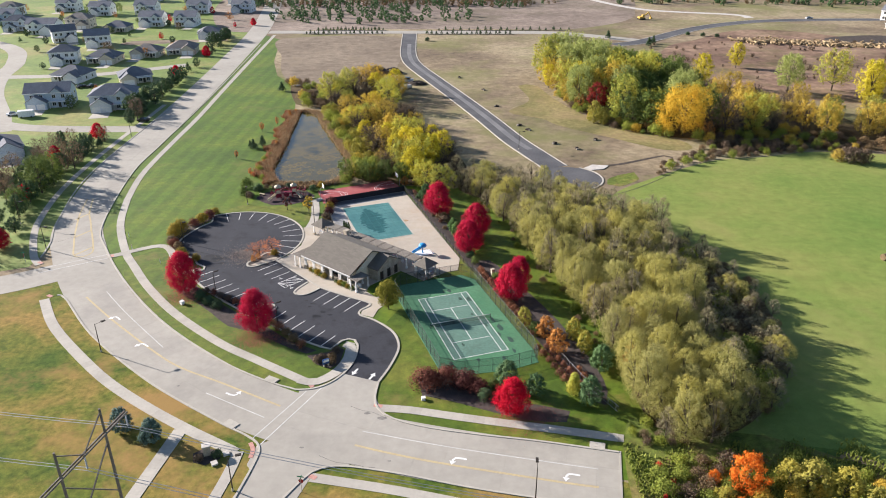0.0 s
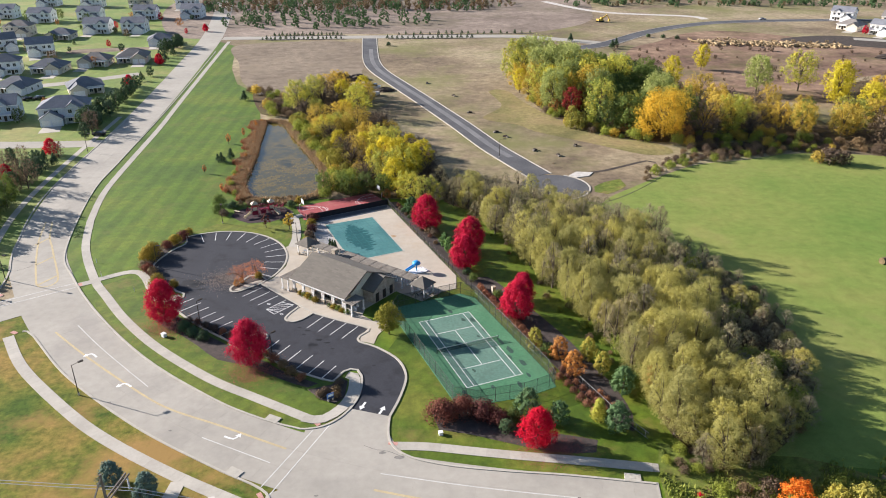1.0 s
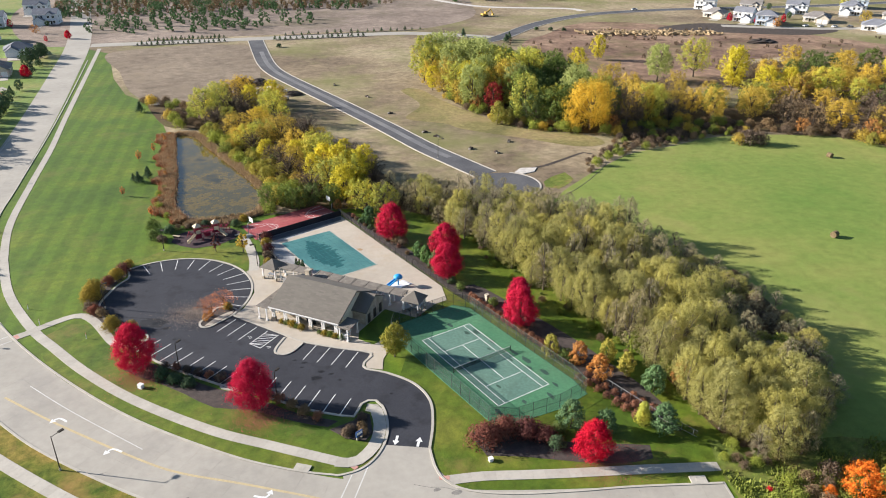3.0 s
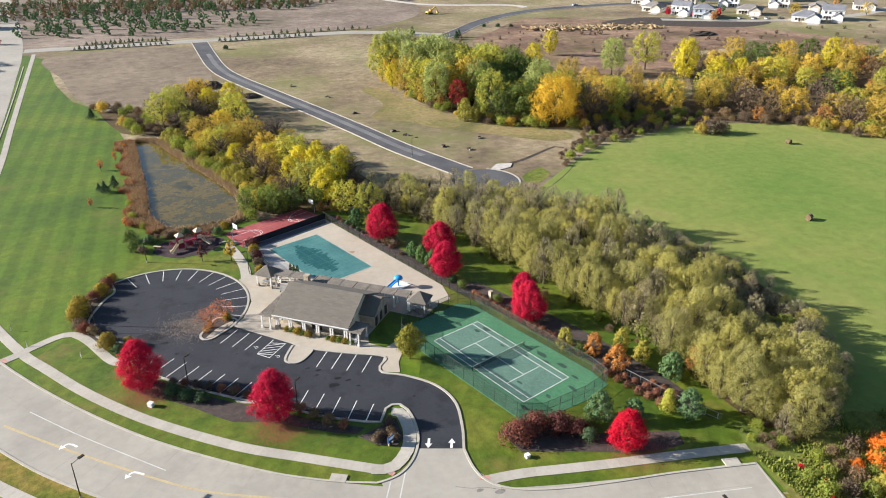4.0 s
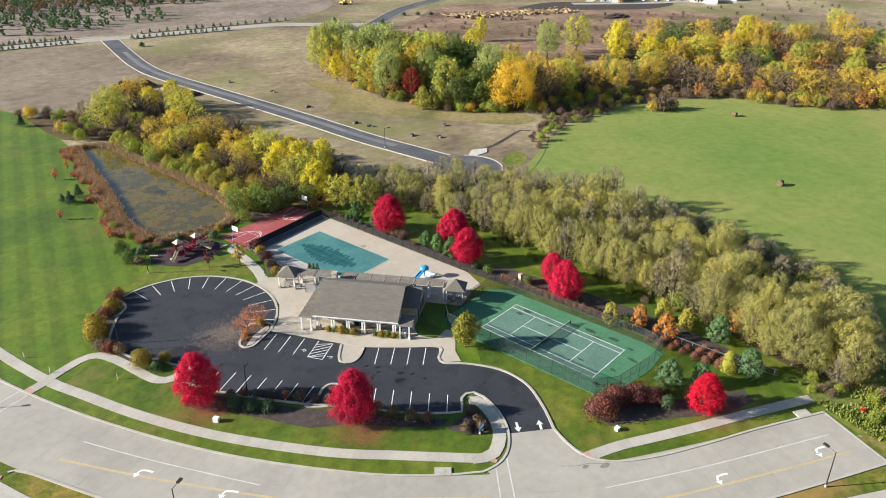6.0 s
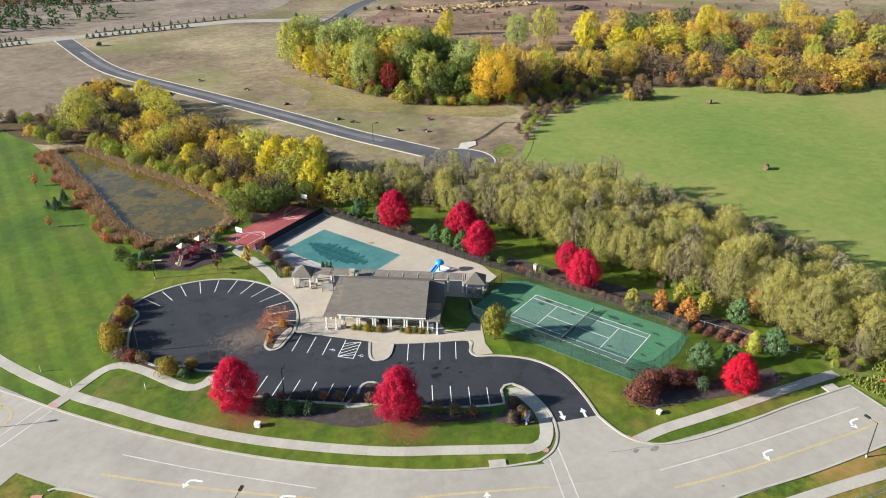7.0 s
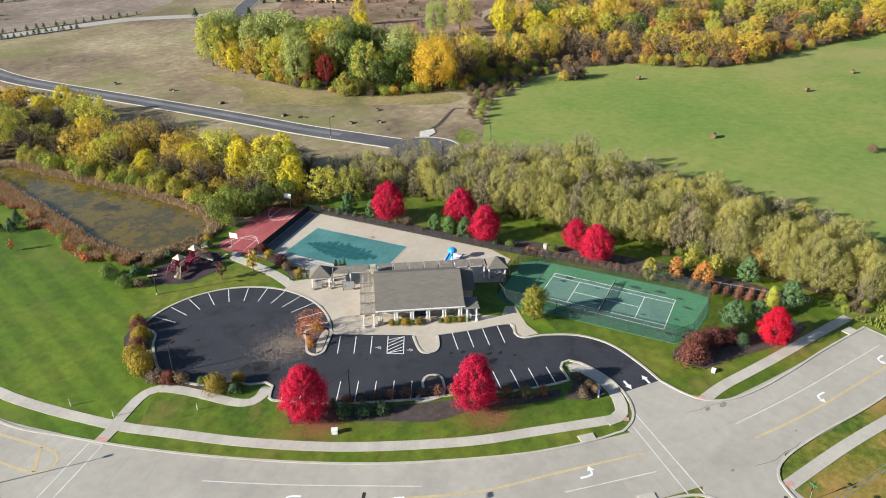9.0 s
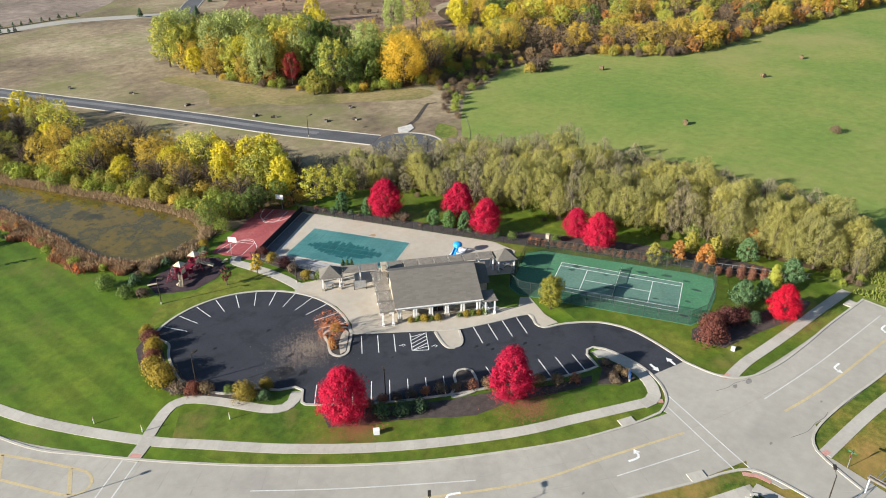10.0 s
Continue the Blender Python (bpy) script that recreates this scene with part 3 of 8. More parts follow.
g.ribbon(spline([(46.4, 197.4), (51.4, 199), (58.7, 203.8), (68.5, 212.4), (77, 221.8), (77.6, 228)], 2), 0.06, 0, 0.1)
solo("silt_fence", g, M_TIMBER, "low grey silt fence along the field edge", "fence", kind="structure")

# ---- kerbs and sidewalks along the road ----
INNER = spline([(-100.4, 430), (-98, 364), (-96.4, 305), (-95.8, 248), (-95.2, 219), (-88.6, 179.5), (-81.6, 164.4), (-70, 146.6), (-56, 129.6), (-41.2, 116.2), (-31.6, 109.8), (-26.5, 107.4)], 2)
KERBS = [INNER,
         spline([(-26.5, 107.4), (-25.4, 106.9), (-23.9, 106.9), (-22.2, 107.2), (-20.5, 108.1), (-18.8, 109.7), (-17.5, 111.6)], 0.7),
         spline([(-10.9, 109), (-11.2, 104.8), (-10.5, 101.6), (-7.8, 98.8), (-2, 96.5), (6.5, 94.6), (15.5, 93.0), (28, 90.2)], 1.0),
         spline([(-108, 300), (-108.2, 222), (-102, 184), (-97, 168), (-95.5, 160)], 2),
         spline([(-83, 141.3), (-80.4, 139.6), (-68.7, 125), (-52.2, 109.6), (-37.5, 98.8), (-31, 94.6), (-28.6, 92), (-28.6, 88), (-30, 80)], 1.0),
         spline([(-23.4, 79.7), (-20.4, 85), (-18.3, 87), (-14.4, 87.5), (-6, 85.8), (6.3, 82.4), (27, 78)], 1.0)]
kerb = thing("kerb", "pale concrete kerb along the road and car park", "kerb", kind="structure")
for line in KERBS:
    g = Geo()
    g.ribbon(line, 0.36, 0.0, 0.16)
    part("kerb_run", g, M_KERB, kerb)
g = Geo()
g.beam((28.2, 90.4, 0.06), (25.8, 78, 0.06), 0.3, 0.08)
part("kerb_run", g, M_ROAD, kerb)


def sidewalk(name, line, width, label, panel=0.0, lift=0.0):
    ob = thing(name, label, "sidewalk", kind="structure")
    g = Geo()
    g.ribbon(line, width - 0.06, 0.0, 0.075 + lift)
    part("base", g, M_JOINT if panel else M_WALK, ob)
    if panel:
        pts = along(line, panel)
        for (xa, ya, da), (xb, yb, db) in zip(pts, pts[1:]):
            na, nb = [(-math.sin(radians(d)) * width / 2, math.cos(radians(d)) * width / 2) for d in (da, db)]
            tx, ty = math.cos(radians(da)) * 0.007, math.sin(radians(da)) * 0.007
            g = Geo()
            g.prism([(xa - na[0] + tx, ya - na[1] + ty), (xb - nb[0] - tx, yb - nb[1] - ty), (xb + nb[0] - tx, yb + nb[1] - ty), (xa + na[0] + tx, ya + na[1] + ty)], 0.0, 0.085 + lift)
            part("slab", g, M_WALK, ob)
    return ob


sidewalk("sidewalk_far", spline([(-98.5, 460), (-94.5, 330), (-92.8, 284), (-92.5, 251), (-91.8, 219), (-88.6, 197)], 2), 1.9, "pale concrete sidewalk along the lawn")
sidewalk("sidewalk", spline([(-88.6, 197), (-83.9, 179.5), (-76.4, 163), (-71.1, 154.6), (-64.2, 144.4), (-55, 133.4), (-43, 122.3), (-34, 116), (-24.5, 109.6)], 1.5), 1.9, "pale concrete sidewalk along the lawn", 1.8, 0.003)
sidewalk("sidewalk_east", spline([(-10.2, 101.6), (-5, 101), (1, 99.6), (8.5, 97.9), (18.7, 95.8), (29.5, 93.4)], 1.0), 1.9, "concrete sidewalk ending at the road's end", 1.8)
sidewalk("sidewalk_south", spline([(-85, 139.5), (-77.4, 128), (-64, 113.8), (-55, 106), (-43.4, 97.8), (-32, 90.8)], 1.5), 2.0, "concrete sidewalk beside the rough grass", 1.8)
sidewalk("sidewalk_spur", [(-42.3, 96.2), (-44.5, 82), (-47, 66), (-58, 30)], 2.2, "concrete path across the rough grass", 1.8, 0.006)
sidewalk("sidewalk_corner", spline([(-31.6, 91), (-32.4, 83), (-36, 66), (-46, 40), (-58, 8)], 1.5), 1.8, "concrete sidewalk along the side street", lift=0.015)
sidewalk("sidewalk_southeast", spline([(-19.4, 85.2), (-13.3, 83.9), (-7.5, 82.6), (-1, 80.9), (8, 78.3), (27, 72.5)], 1.5), 1.9, "concrete sidewalk past the side street")
sidewalk("sidewalk_west", spline([(-112, 300), (-112, 222), (-107, 184), (-98.8, 163), (-94, 156)], 2), 1.8, "concrete sidewalk in front of the houses")
sidewalk("sidewalk_link", spline([(-75.4, 162.6), (-72.2, 164.6), (-69.4, 165.9), (-67.2, 165.4), (-65.4, 163.2), (-63.8, 160.2), (-62.0, 156.2), (-60.6, 153.4), (-59.0, 152.0), (-57.2, 152.1), (-55.2, 153.4)], 0.8), 1.8, "concrete path winding from sidewalk to car park", 1.8, 0.006)
sidewalk("crossing_ramp", [(-79.6, 160.0), (-75.4, 162.2)], 2.0, "concrete ramp from sidewalk to road", lift=0.018)
for k, (x, y, a) in enumerate([(-78.6, 160.5, 28), (-22.9, 108.2, 35), (-10.5, 102.2, 75), (-19.2, 85.3, 60), (-94.2, 157, 60), (-84.5, 141, 60)]):
    g = Geo()
    g.box(-0.4, 0.4, -0.75, 0.75, 0.08, 0.095)
    ob = solo("tactile_paving", g, M_BRICKRED, "red tactile warning pad at a kerb ramp", "tactile paving", "kerb ramps")
    ob.matrix_basis = pose(x, y, 0, 0, 0, a)


g = Geo()
g.ribbon(spline([(-30.2, 93.0), (-29.4, 91.4), (-29.4, 89.5)], 0.4), 0.7, 0.08, 0.1)
solo("tactile_paving", g, M_BRICKRED, "curved red tactile strip along a corner ramp", "tactile paving", "kerb ramps")


# ---- painted lines on the road ----
def paint(name, shapes, mat, label, category="road marking"):
    g = Geo()
    for pts, w in shapes:
        g.ribbon(pts, w, 0.05, 0.068)
    return solo(name, g, mat, label, category, kind="structure")


def stretch(lo, hi, shift):
    """A piece of the road's line between two x values, moved to its left."""
    out = []
    for a, b in zip(ROAD_LINE, ROAD_LINE[1:]):
        if lo <= a[0] <= hi and a[1] < 300:
            d = math.dist(a, b)
            out.append((a[0] - (b[1] - a[1]) / d * shift, a[1] + (b[0] - a[0]) / d * shift))
    return out


paint("centre_line", [(spline([(-76.4, 140.5), (-66.7, 130.6), (-54, 118.8), (-47.5, 113.7), (-38.7, 108.9), (-27.2, 102.3)], 1.5), 0.4), (spline([(-13.5, 92.3), (-8, 90.4), (0.7, 87.9), (18, 83.8), (23.4, 82.7)], 1.5), 0.42)], M_YELLOW, "yellow centre line on the concrete road")
MEDIAN = spline([(-98.4, 197), (-95.2, 187), (-92.4, 181), (-89.9, 175.5), (-87.7, 170.9), (-85.2, 165.3), (-84.3, 162.5), (-85.0, 160.6), (-86.6, 160.0), (-88.2, 161.2), (-90.2, 165.8), (-92.3, 171), (-94.6, 177.4), (-97.4, 186), (-100, 197)], 0.8)
paint("median_marking", [(MEDIAN, 0.42)] + [(p, 0.55) for p in ([(-85.4, 165.3), (-87.9, 161.0)], [(-90.0, 175.4), (-92.3, 171.2)], [(-95.0, 186.6), (-97.0, 182.4)])], M_YELLOW, "yellow hatched median on the road")
paint("lane_line", [(spline([(-72.9, 142.8), (-65, 133.4), (-53.2, 120.6)], 1.5), 0.16), (spline([(-40.9, 106.1), (-29.3, 99.3)], 1.5), 0.16), (spline([(-12.5, 95.6), (2.6, 91.4), (24, 86.5)], 1.5), 0.16)], M_FADED, "white turn lane line on the road")
paint("crosswalk", [([(-23.4, 106.4), (-30.0, 94.2)], 0.18), ([(-20.8, 107.5), (-28.6, 92.4)], 0.18)], M_FADED, "two white crosswalk lines over the road")
paint("crosswalk_west", [([(-80.2, 161.2), (-93.6, 153.4)], 0.2), ([(-79.0, 159.4), (-92.2, 151.8)], 0.2)], M_FADED, "two white crosswalk lines over the road")


def turn_arrow(x, y, a, flip=1):
    g = Geo()
    g.ribbon([(p[0], p[1] * flip) for p in [(-1.4, 0), (-0.3, 0.0), (0.35, 0.15), (0.6, 0.6), (0.6, 1.0)]], 0.34, 0.05, 0.069)
    g.prism([(0.05, 0.9 * flip), (1.15, 0.9 * flip), (0.6, 1.75 * flip)], 0.05, 0.069)
    ob = solo("turn_arrow", g, M_WHITE, "white painted turn arrow on concrete", "road marking", "turn arrows", "structure")
    ob.matrix_basis = pose(x, y, 0, 0, 0, a)


turn_arrow(-66.3, 131.9, 132)
turn_arrow(-57.2, 121.8, 138)
turn_arrow(-36.2, 105.4, 330, 1)
turn_arrow(2.8, 89.2, 164)
turn_arrow(19.7, 85.5, 166)
crack = surface("dark crack filler", (0.10, 0.095, 0.09), (0.17, 0.16, 0.15), 0.5, 3.0)
for pts in ([(-9.9, 87.2), (-11.5, 87.3), (-13.4, 88), (-16, 88.4), (-18.8, 89.9)], [(-15.1, 102.1), (-13, 100.9), (-11.4, 100.5), (-8.9, 98.9)], [(-93, 171), (-95.5, 168.6), (-99, 169.4)]):
    paint("sealed_crack", [(spline(pts, 0.7), 0.07)], crack, "thin dark crack across the concrete", "crack")
for x, y, s in ((-9.6, 98.9, 0.8), (-12.2, 100.2, 0.6), (-21.8, 91.8, 0.35), (-46.4, 108.2, 0.3), (-58.6, 116.6, 0.35), (-7.8, 88.6, 0.3)):
    sheet("road_stain", [(x + s * math.cos(a) * (1 + 0.3 * math.sin(5 * a + x)), y + 0.55 * s * math.sin(a)) for a in (0, 0.8, 1.6, 2.4, 3.2, 4.0, 4.8, 5.6)], surface("oil-stained concrete", (0.17, 0.16, 0.145), (0.25, 0.235, 0.21), 0.8, 3.0), 0.0675, "dark oil stain and leaf shade on the concrete", "stain")

# ---- the car park ----
LOT = arc(-51.7, 169.5, 17.4, 122, -38, 40) + spline([(-38.6, 157.6), (-30.4, 148.6), (-26.2, 144.1), (-20.2, 140.2), (-14.6, 136.8), (-16.4, 134.2), (-16.4, 132.2), (-13.1, 130), (-9.2, 125.6), (-7.8, 120.2), (-9, 114.2), (-10.9, 109)], 1.0) \
    + spline([(-17.5, 111.6), (-16.6, 113.6), (-16.0, 115.8), (-15.7, 118.4), (-15.8, 121.0), (-16.5, 122.7), (-17.8, 123.1), (-19.0, 122.5), (-19.9, 121.0), (-20.8, 119.6), (-22.6, 120.3), (-28.6, 124), (-34.6, 129.2), (-41.6, 134.4), (-50, 142), (-55.6, 148.6), (-56.6, 150.8),
              (-54.5, 152.9), (-54.7, 154.4), (-56.8, 155.9), (-58.4, 158.6), (-61.2, 160.4), (-63.4, 163.4), (-64.9, 169.4), (-62.4, 176.8), (-60.2, 180.2), (-60.6, 183.6)], 1.0)
g = Geo()
g.prism(LOT, -0.05, 0.05)
solo("car_park", g, M_ASPHALT, "freshly sealed black asphalt car park", "car park", kind="structure")
split = min(range(len(LOT)), key=lambda i: math.dist(LOT[i], (-10.9, 109)))
for run in (LOT[:split + 1], LOT[split + 1:]):
    g = Geo()
    g.ribbon(run, 0.42, 0.0, 0.17)
    part("kerb_run", g, M_KERB, kerb)
g = Geo()
g.prism([(-17.5, 111.6), (-10.9, 109), (-11.2, 104.8), (-9, 98.9), (-14, 97), (-25, 103), (-24.6, 106.9), (-22.2, 107.2), (-20.5, 108.1), (-18.8, 109.7)], -0.05, 0.066)
solo("driveway_apron", g, M_ROAD, "pale concrete driveway apron", "driveway", kind="structure")

g = Geo()
for k in range(12):
    a = radians(110 - 12.7 * k)
    g.ribbon([(-51.7 + r * math.cos(a), 169.5 + r * math.sin(a)) for r in (12.3, 17.1)], 0.13, 0.04, 0.056)
stalls = [((-38.2 + 1.93 * k, 155.9 - 2.03 * k), (-3.6, -3.6)) for k in range(5)] + [((-23.9 + 2.36 * k, 142.4 - 1.5 * k), (-3.0, -4.2)) for k in range(4)]
stalls += [((-55.9 + 1.99 * k, 148.8 - 2.06 * k), (3.7, 3.4)) for k in range(8)] + [((-34.6 + 2.3 * k, 129.9 - 1.9 * k), (2.6, 4.0)) for k in range(6)]
for (x, y), (dx, dy) in stalls:
    g.ribbon([(x, y), (x + dx, y + dy)], 0.13, 0.04, 0.056)
for k in range(6):
    f = k / 5
    a, b = max(0.0, f - 0.22), min(1.0, f + 0.22)
    g.ribbon([(-32.4 - 3.55 * b, 149.8 - 3.6 * b), (-30.5 - 3.55 * a, 147.7 - 3.6 * a)], 0.13, 0.04, 0.056)
g.ribbon([(-36, 146.2), (-34.1, 144.1)], 0.13, 0.04, 0.056)
solo("stall_lines", g, M_WHITE, "white parking stall lines on asphalt", "road marking", kind="structure")


def lot_arrow(x, y, a):
    g = Geo()
    g.prism([(-0.2, -1.0), (0.2, -1.0), (0.2, 0.2), (0.55, 0.2), (0, 1.2), (-0.55, 0.2), (-0.2, 0.2)], 0.04, 0.07)
    tagged(solo("lane_arrow", g, M_WHITE, "white painted lane arrow at the car park mouth", "road marking", "lane arrows", "structure")).matrix_basis = pose(x, y, 0, 0, 0, a)


lot_arrow(-15.4, 112.2, 155)
lot_arrow(-12.2, 110.7, -25)
for x, y in ((-35.4, 149.6 - 1.2), (-32.2, 145.2 - 1.2)):
    g = Geo()
    g.ribbon(arc(0, 0, 0.3, -200, 60, 10), 0.1, 0.04, 0.056)
    g.ribbon([(0.05, 0.65), (0, 0.15), (0.35, 0.08)], 0.1, 0.04, 0.056)
    solo("accessible_symbol", g, M_WHITE, "white wheelchair symbol painted on asphalt", "road marking", "wheelchair symbols", "structure").matrix_basis = pose(x - 0.4, y, 0, 0, 0, 45)


def island(outline, fill, label, top=0.12, rim_from=None, rim_to=None):
    ob = thing("kerb_island", label, "traffic island", kind="structure")
    line = spline(outline, 0.6, True)
    g = Geo()
    g.prism(line, 0, top)
    part("fill", g, fill, ob)
    g = Geo()
    if rim_from is None:
        g.ribbon(line, 0.42, 0, 0.19, 0, True)
    else:
        g.ribbon(spline(outline[rim_from:rim_to], 0.6), 0.42, 0, 0.19)
    part("rim", g, M_KERB, ob)
    return ob


island([(-41.4, 161.6), (-43.2, 159), (-45, 156.4), (-44.6, 154.6), (-43.2, 154.4), (-41.5, 155.6), (-38.6, 158), (-38, 160)], M_MULCH, "planted kerb island with bark mulch")
island([(-37.8, 131.6), (-35, 134), (-34.4, 135.6), (-35.6, 136.8), (-37.2, 136.4), (-38.8, 134.8), (-41.4, 133.6)], M_MULCH, "rounded kerb island of dark mulch")
island([(-27.6, 148), (-29.4, 146.6), (-31.2, 143.6), (-31.6, 141.8), (-30.2, 140.7), (-28.4, 141.4), (-26.4, 143.6), (-25, 145.4)], M_DECK, "rounded concrete peninsula below the porch", 0.1, 1, 7)
g = Geo()
g.prism([(-44.2, 155.0), (-43.1, 154.9), (-41.4, 156.2), (-38.8, 158.4), (-38.4, 159.6), (-40.2, 158.8), (-42.2, 157.4)], 0.1, 0.128)
solo("island_walk", g, M_DECK, "pale concrete strip on the planted island", "walk", kind="structure")
sidewalk("entrance_walk", spline([(-25.2, 109.8), (-22.8, 109.0), (-20.7, 110.0), (-18.6, 112.4), (-17.3, 115.6), (-16.95, 118.6), (-17.1, 120.9), (-18.4, 121.4)], 0.8), 2.0, "curved concrete walk beside the entrance", 1.8, 0.03)

# ---- plaza, pool deck and courts ----
sheet("plaza", [(-36.4, 160), (-34, 166), (-34.4, 173), (-35.2, 176.4), (-33, 178), (-30.4, 176.5), (-26, 175), (-5, 158), (1, 150.5), (-3.5, 147.0), (-8.8, 151.9), (-15.4, 144.8), (-16.0, 142.2), (-13.6, 139.6), (-10.6, 141.2), (-9.4, 139.8), (-12.8, 134.4), (-13.6, 131.2), (-16.2, 132.4), (-16.2, 134.4),
                (-14.7, 136.9), (-26.2, 144.2), (-30.4, 148.7), (-38.4, 157.8)], M_DECK, 0.09, "pale concrete plaza round the clubhouse", "plaza", False)
sidewalk("path_to_court", spline([(-33.6, 176.4), (-33.2, 181), (-33.5, 186), (-34.4, 192), (-34.8, 195), (-33, 196.4)], 1.0), 2.2, "concrete path to the ball court", 1.8, 0.012)
sheet("pool_deck", [(-10.4, 203), (-31.8, 193.4), (-26.5, 175), (-25, 171), (-6, 157), (0, 150.5), (4.4, 152), (5, 158), (-1.6, 178)], M_DECK, 0.10, "pale stained concrete pool deck", "pool deck", False)
sheet("worn_deck", [(-31.2, 193.2), (-12.4, 201.6), (-12.6, 197.4), (-20.6, 193.4), (-27.0, 190.0), (-22.6, 175.8), (-26.2, 175.2), (-28.4, 183)], surface("mottled grey concrete", (0.285, 0.285, 0.285), (0.40, 0.39, 0.375), 0.25, 1.5, stain=((0.20, 0.195, 0.19), 0.35, 0.6), grain=0.3), 0.104, "grey strip of the pool deck", "pool deck", False)
# the screened fence's shadow is painted into this strip, together with wet stains
sheet("damp_deck", [(-31.0, 192.4), (-10.1, 201.6), (-10.2, 199.2), (-20.0, 194.7), (-29.6, 190.4)], surface("damp concrete with fence shade", (0.085, 0.088, 0.098), (0.13, 0.132, 0.14), 0.3, 1.5, 0.5, stain=((0.05, 0.052, 0.06), 0.4, 0.7), grain=0.3), 0.109, "dark strip of the pool deck, painted fence shade over damp concrete", "pool deck", False)
g = Geo()
g.ribbon([(-29.5, 190.2), (-20.0, 194.45), (-10.2, 199.0)], 0.3, 0.05, 0.15)
solo("deck_kerb", g, M_KERB, "low pale kerb along the dark deck strip", "kerb", kind="structure")
POOL_U, POOL_V = Vector((0.328, -0.945)), Vector((0.945, 0.328))
pool = thing("swimming_pool", "swimming pool under a teal winter cover", "swimming pool", kind="structure")


def pool_point(u, v, z=0.0):
    p = Vector((-20, 191.3)) + POOL_U * u + POOL_V * v
    return (p.x, p.y, z)


g = Geo()
g.prism([pool_point(u, v)[:2] for u, v in ((0, -6.9), (0, 6.3), (22.8, 6.5), (23.2, -5.4), (15.6, -7.0))], 0, 0.125)
part("cover", g, M_POOL, pool, "teal pool cover with dark wet patches")
g = Geo()
for k in range(1, 13):
    g.ribbon([pool_point(k * 1.8, -4.8 if k > 8 else -6.0)[:2], pool_point(k * 1.8, 5.8)[:2]], 0.06, 0.1, 0.138)
for k in range(-3, 4):
    g.ribbon([pool_point(0.1, k * 1.8)[:2], pool_point(22.3, k * 1.8)[:2]] if k > -3 else [pool_point(0.1, -5.4)[:2], pool_point(16, -5.4)[:2]], 0.06, 0.1, 0.138)
rng = random.Random(4)
wet = Geo()
for k in range(38):
    u = 2.6 + 0.44 * k
    swell = math.sin(math.pi * (k + 1) / 40)
    lo, hi = -1.2 - 3.0 * swell + rng.uniform(-0.5, 0.5), -0.6 + 2.6 * swell + rng.choice((-0.7, 0.0, 0.3, 1.1)) * swell + rng.uniform(-0.4, 0.4)
    wet.prism([pool_point(u + du, v)[:2] for du, v in ((-0.26, lo + 0.3), (0.0, lo), (0.26, lo + 0.25), (0.26, hi - 0.4), (0.05, hi), (-0.2, hi - 0.35))], 0.05, 0.127 + 0.0006 * (k % 3))
part("wet_patch", wet, surface("wet teal cover", (0.008, 0.072, 0.078), (0.018, 0.104, 0.108), 0.3, 2.0, 0.55, gloss=0.3), pool, "dark wet sagging patches")
part("cover_strap", g, surface("teal webbing", (0.06, 0.165, 0.165), (0.09, 0.21, 0.21), 1.0, 5.0), pool)
g = Geo()
g.ribbon([pool_point(u, v)[:2] for u, v in ((0, -6.9), (0, 6.3), (22.8, 6.5), (23.2, -5.4), (15.6, -7.0))], 0.4, 0.05, 0.13, 0, True)
part("coping", g, M_KERB, pool)

T_U, T_V, T_C = Vector((0.303, -0.953)), Vector((0.953, 0.303)), Vector((4.4, 128.8))


def court(u, v, z=0.0):
    p = T_C + T_U * u + T_V * v
    return (p.x, p.y, z)


PAD = [(-19.5, -7.6), (-17, -9.6), (14.6, -9.2), (17.0, -6.0), (18.2, 3), (17.6, 9.2), (13.4, 10.0), (-17, 9.2), (-19.8, 7)]
tennis = thing("tennis_court", "green hard tennis court with white lines", "tennis court", kind="structure")
g = Geo()
g.prism([court(u, v)[:2] for u, v in PAD], 0, 0.06)
part("surround", g, M_COURT_OUT, tennis)
g = Geo()
g.prism([court(u, v)[:2] for u, v in ((-11.9, -5.5), (-11.9, 5.5), (11.9, 5.5), (11.9, -5.5))], 0, 0.07)
part("playing_area", g, M_COURT_IN, tennis)
g = Geo()
for a, b in (((-11.9, -5.49), (11.9, -5.49)), ((-11.9, 5.49), (11.9, 5.49)), ((-11.9, -4.11), (11.9, -4.11)), ((-11.9, 4.11), (11.9, 4.11)), ((-11.9, -5.5), (-11.9, 5.5)), ((11.9, -5.5), (11.9, 5.5)),
             ((-6.4, -4.11), (-6.4, 4.11)), ((6.4, -4.11), (6.4, 4.11)), ((-6.4, 0), (6.4, 0))):
    g.ribbon([court(*a)[:2], court(*b)[:2]], 0.11, 0.05, 0.076)
part("court_line", g, M_WHITE, tennis)
rng = random.Random(17)
g = Geo()
